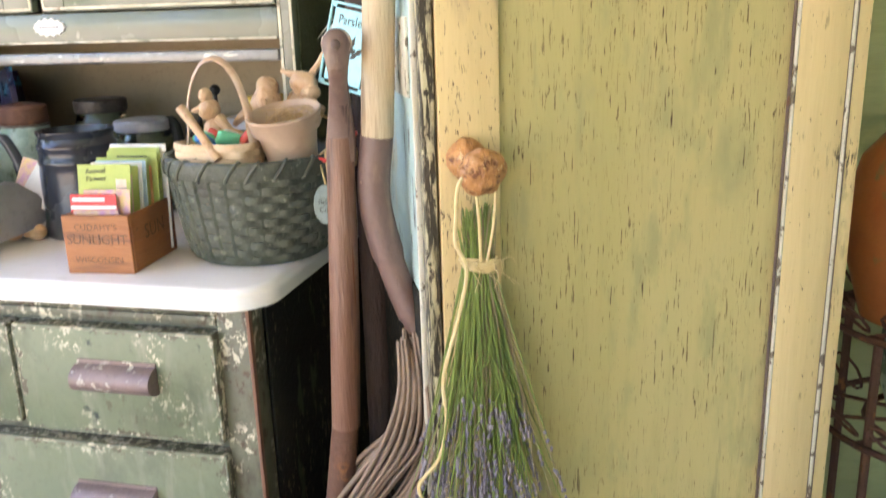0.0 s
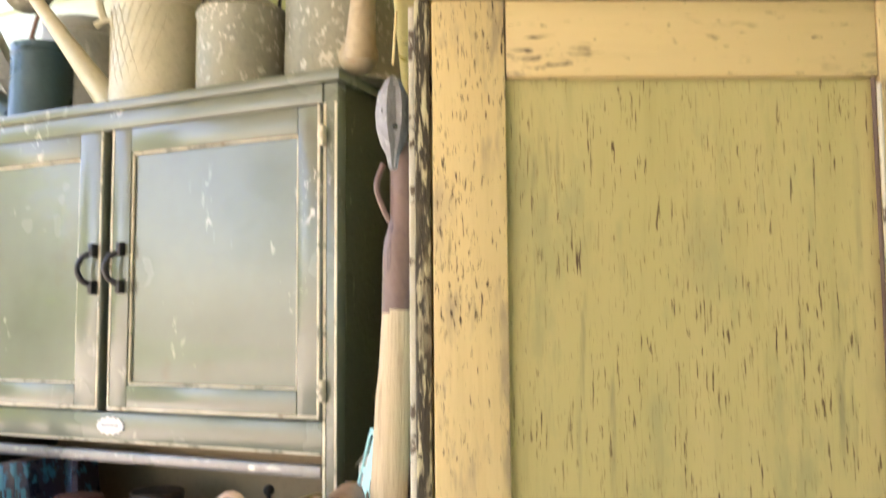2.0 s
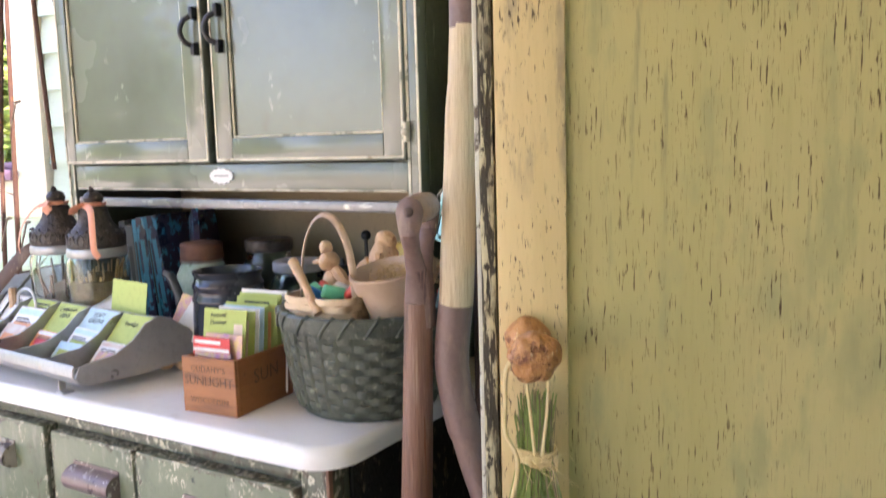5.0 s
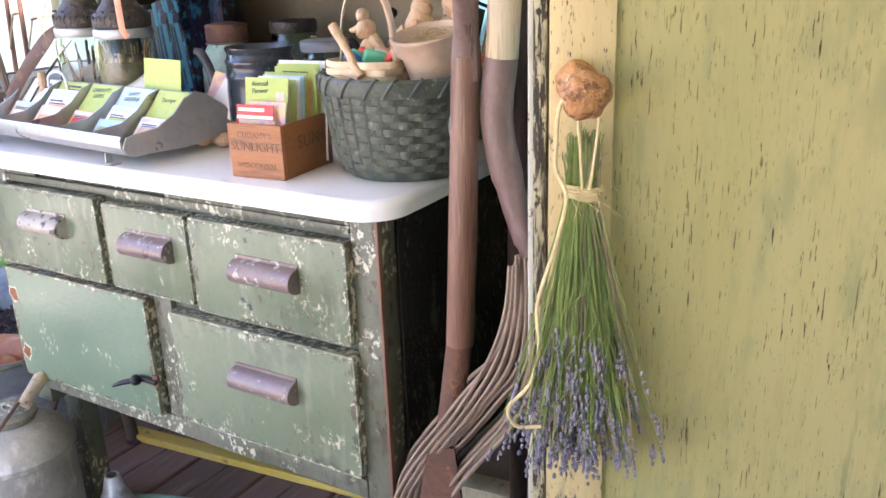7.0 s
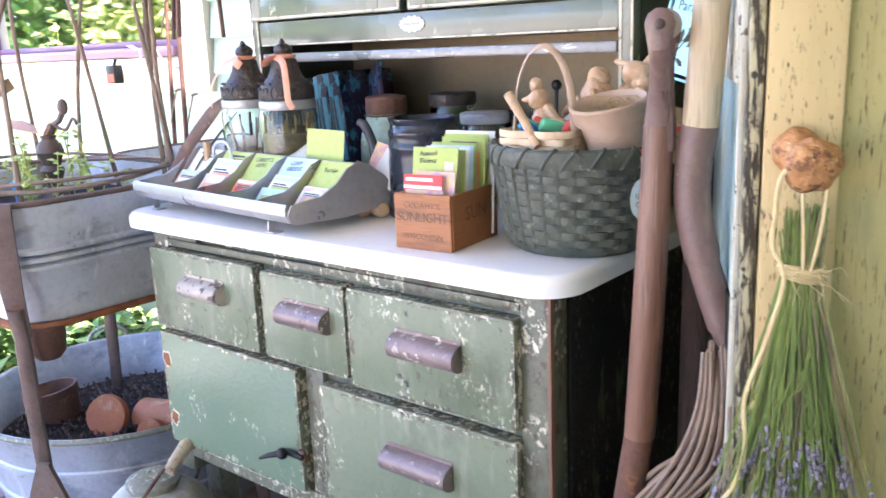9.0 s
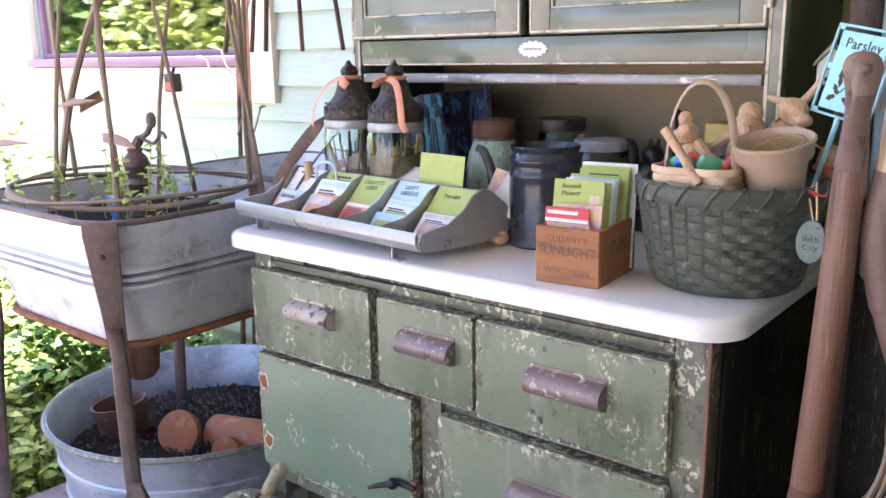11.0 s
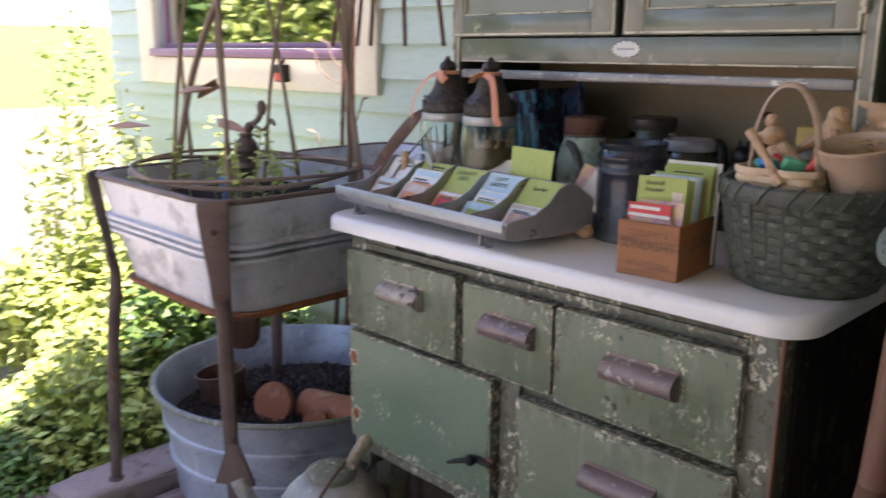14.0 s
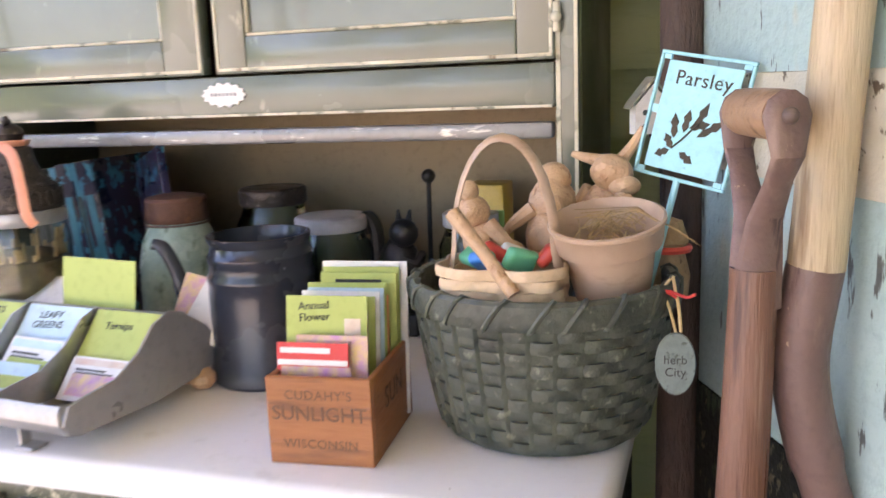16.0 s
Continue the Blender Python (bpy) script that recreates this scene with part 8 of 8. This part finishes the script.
for k, a in enumerate(((-2.21, 0.86, -0.02, 0.10, 0.24, 0.06, -4), (-2.31, 0.30, -0.075, 0.2, 0.36, 0.055, -5), (-2.18, -0.35, -0.05, 0.11, 0.3, 0.07, 3), (-2.66, 0.3, -0.085, 0.16, 0.24, 0.06, 14), (-2.85, 0.55, -0.08, 0.14, 0.2, 0.06, 30), (-3.05, 0.75, -0.09, 0.16, 0.36, 0.055, 38), (-2.75, -0.1, -0.09, 0.16, 0.2, 0.05, -10), (-3.0, 0.25, -0.1, 0.2, 0.25, 0.05, 8), (-3.5, 1.25, -0.09, 0.2, 0.4, 0.055, 45), (-3.35, 0.5, -0.1, 0.2, 0.22, 0.045, 20), (-2.22, 1.42, -0.03, 0.11, 0.26, 0.06, 0))):
    rock(*a, k)


def foliage(name, label, cx, cy, rx, ry, h, count, ln, mat, z0=-0.12, dens=1.0, seed=1):
    """A loose heap of leaves on stems over an ellipse of ground, ragged in outline."""
    rng = random.Random(seed)
    b = B()
    for k in range(count):
        a, r = rng.uniform(0, 6.28), math.sqrt(rng.random())
        x, y = cx + rx * r * math.cos(a), cy + ry * r * math.sin(a)
        hh = h * (1 - 0.55 * r * r) * (0.65 + 0.5 * noise.noise((x * 3, y * 3, seed)))
        z = z0 + max(0.02, hh * rng.random() ** 0.55)
        d = (rng.uniform(-1, 1), rng.uniform(-1, 1), rng.uniform(-0.15, 0.75))
        q = ln * rng.uniform(0.5, 1.25)
        leaf_at(b, Vector((x, y, z)), d, q, q * rng.uniform(0.26, 0.42), rng.uniform(0.05, 0.35))
        if k % 9 == 0:
            tube(b, [(x, y, z0), (x + rng.uniform(-0.02, 0.02), y, z)], 0.0022, 4, caps=False)
    single(name, b, M[mat], label, "plants", (cx, cy, z0), kind="stuff", smooth=0)


foliage("herb_bed", "sunlit leafy green herbs beside the deck", -2.72, 1.32, 0.42, 0.42, 0.9, 3800, 0.062, "leaf", seed=3)
foliage("herb_bed", "yellow green herbs at the edge of the bed", -2.80, 0.98, 0.36, 0.28, 0.62, 2600, 0.058, "leaf_yellow", seed=4)
foliage("herb_bed", "feathery green plants between the stones", -2.66, 0.62, 0.3, 0.22, 0.34, 2400, 0.036, "leaf", seed=5)
foliage("herb_bed", "low creeping herbs between the stones", -2.52, -0.05, 0.22, 0.32, 0.13, 1700, 0.03, "leaf", seed=6)
foliage("herb_bed", "low green weeds by the stones", -2.85, -0.1, 0.26, 0.26, 0.2, 900, 0.032, "leaf_yellow", seed=7)
foliage("herb_bed", "tall leafy shrub against the house wall", -3.35, 1.62, 0.55, 0.22, 0.9, 2600, 0.05, "leaf", seed=8)
foliage("herb_bed", "light shrub reaching up to the window", -2.95, 1.62, 0.34, 0.14, 1.7, 600, 0.045, "leaf_yellow", seed=9)
foliage("herb_bed", "sunlit leafy shrub in the garden bed", -3.55, 1.25, 0.5, 0.4, 0.95, 3000, 0.07, "leaf_yellow", seed=21)
foliage("herb_bed", "tall airy shrub at the corner of the house", -4.15, 1.55, 0.45, 0.3, 2.0, 1000, 0.06, "leaf_yellow", seed=22)
foliage("herb_bed", "bright leafy plants spilling over the stones", -2.62, 0.88, 0.3, 0.3, 0.55, 2000, 0.05, "leaf_yellow", seed=31)
foliage("herb_bed", "trailing green plants over the edging stones", -2.45, 0.62, 0.16, 0.3, 0.2, 1300, 0.03, "leaf", seed=32)
foliage("herb_bed", "small weeds in the gaps of the stones", -2.95, 0.35, 0.3, 0.35, 0.1, 1100, 0.026, "leaf", seed=33)
foliage("herb_bed", "grey green herbs near the clay pot", -2.62, -0.32, 0.24, 0.3, 0.2, 1300, 0.036, "leaf", seed=34)
foliage("herb_bed", "small weeds at the path's edge", -3.3, 0.75, 0.25, 0.2, 0.12, 700, 0.028, "leaf_yellow", seed=35)
foliage("ground_litter", "dry leaves under the tubs", -2.5, 1.5, 0.3, 0.3, 0.06, 500, 0.03, "straw", seed=10)
for x, y, s in ((-2.42, -0.14, 1.0), (-2.5, -0.2, 0.8)):
    bm = B()
    for k in range(8):
        a = k * 0.785
        leaf_at(bm, Vector((x, y, -0.1)), (math.cos(a), math.sin(a), 1.1), 0.16 * s, 0.035 * s, 0.3)
    single("broad_leaf_plant", bm, M["leaf"], "pale broad leaved plant between the stones", "plant", (x, y, -0.1), "broad leaved plants", smooth=0)

# big terracotta pot at the deck's edge
bp = thing("terracotta_pot", Matrix.Translation((-2.13, -0.36, 0.0)) @ Matrix.Diagonal((1, 1, 1.2, 1)), "big weathered terracotta pot with a thick rim", "flower pot")
bm = B()
lathe(bm, [(0, 0.0), (0.125, 0.0), (0.14, 0.012), (0.143, 0.035), (0.132, 0.05), (0.138, 0.1), (0.158, 0.24), (0.164, 0.27), (0.178, 0.275), (0.186, 0.3), (0.184, 0.335), (0.176, 0.345), (0.164, 0.34), (0.15, 0.27), (0.12, 0.03), (0, 0.03)], 48, wob=0.012)
part("body", bm, M["terracotta"], bp, local=True)
bm = B()
lathe(bm, [(0, 0.2), (0.135, 0.2), (0.152, 0.36), (0.158, 0.365), (0.15, 0.372), (0.14, 0.36), (0.12, 0.22), (0, 0.215)], 40)
part("liner", bm, M["rust"], bp, "dark inner pot", local=True)

# log border, bench ends and far lawn
lg = thing("log_pile", (-18.8, 1.5, -0.12), "long pile of pale split logs at the garden's edge", "log pile")
for k in range(16):
    bm = B()
    r = random.uniform(0.12, 0.2)
    j = k % 4
    x = -19.0 + random.uniform(-0.2, 0.2)
    y0 = -2.4 + (k // 4) * 1.6 + random.uniform(-0.2, 0.2)
    tube(bm, [(x, y0, 0.1 + j * 0.2), (x + 0.05, y0 + 0.9, 0.11 + j * 0.2), (x, y0 + 1.8, 0.1 + j * 0.2)], r, 10)
    part("log", bm, M["stone"], lg)
bm = B()
prism(bm, [(-60, -0.115), (-20, -0.115), (-20, -0.108), (-60, 2.6)], -30, 30)
single("lawn", bm, M["lawn"], "bright green lawn rising beyond the garden", "lawn", kind="structure", smooth=0)
foliage("flower_patch", "patch of rusty red flowers in the sunny bed", -7.4, 0.0, 0.8, 0.5, 0.35, 300, 0.08, "rust_bright", seed=12)
foliage("flower_patch", "pale grasses by the log pile", -9.8, -0.6, 0.6, 0.6, 0.8, 500, 0.18, "leaf_yellow", seed=13)

foliage("hedge", "tall green hedge across the garden", -14.5, -5.2, 6.5, 1.3, 8.5, 6500, 0.42, "leaf", seed=41)
foliage("hedge", "yellow green bushes before the hedge", -11.5, -4.0, 2.6, 0.6, 4.2, 2200, 0.26, "leaf_yellow", seed=42)


def tree(x, y, h, seed):
    rng = random.Random(seed)
    t = thing("tree", (x, y, -0.12), "leafy green garden tree with an open crown", "tree", "garden trees")
    b = B()
    tube(b, [(x, y, -0.12), (x + 0.1, y, h * 0.3), (x - 0.05, y + 0.1, h * 0.6), (x, y, h * 0.85)], [0.18, 0.13, 0.09, 0.03], 9)
    for k in range(9):
        a = rng.uniform(0, 6.28)
        z = h * rng.uniform(0.35, 0.75)
        tube(b, [(x, y, z), (x + math.cos(a) * h * 0.12, y + math.sin(a) * h * 0.12, z + h * 0.07), (x + math.cos(a) * h * 0.26, y + math.sin(a) * h * 0.26, z + h * 0.12)], [0.06, 0.04, 0.015], 7)
    part("trunk", b, M["bark"], t)
    b = B()
    for c in range(26):
        a, r, z = rng.uniform(0, 6.28), h * 0.3 * math.sqrt(rng.random()), h * rng.uniform(0.42, 1.0)
        c0 = Vector((x + r * math.cos(a), y + r * math.sin(a), z))
        for q in range(70):
            p = c0 + Vector((rng.gauss(0, 1), rng.gauss(0, 1), rng.gauss(0, 0.7))) * h * 0.06
            leaf_at(b, p, (rng.uniform(-1, 1), rng.uniform(-1, 1), rng.uniform(-0.6, 0.4)), h * 0.04, h * 0.015)
    part("crown", b, M["leaf"], t, smooth=0)


for k, (x, y, h) in enumerate(((-15, 16, 7), (-30, 17, 8), (-17, -9, 8), (-9, -14, 7.5), (2, -16, 9), (8, -15, 8), (-4, -19, 9))):
    tree(x, y, h, 40 + k)

# ---------------------------------------------------------------- pieces of wall and floor
boards(-2.37, -1.32, -0.10, 2.56)
boards(-1.319, 3.4, -0.10, 2.56, mat="porch_green")
boards(-4.6, -2.37, -0.10, 1.02)
boards(-4.6, -4.22, 1.02, 3.2)
for i in range(28):
    x = -2.09 + i * 0.196
    if i == 0:
        bm = B()
        box(bm, 0.0045, -2.0, -0.04, 0.1915, WALL_Y - 0.02, 0.0, 0.005, 2)
        plank = to_mesh("plank", bm, M["deck"], 0)
    ob = new("plank", plank)
    ob.parent = deck
    ob.matrix_basis = Matrix.Translation((x, 0, 0))
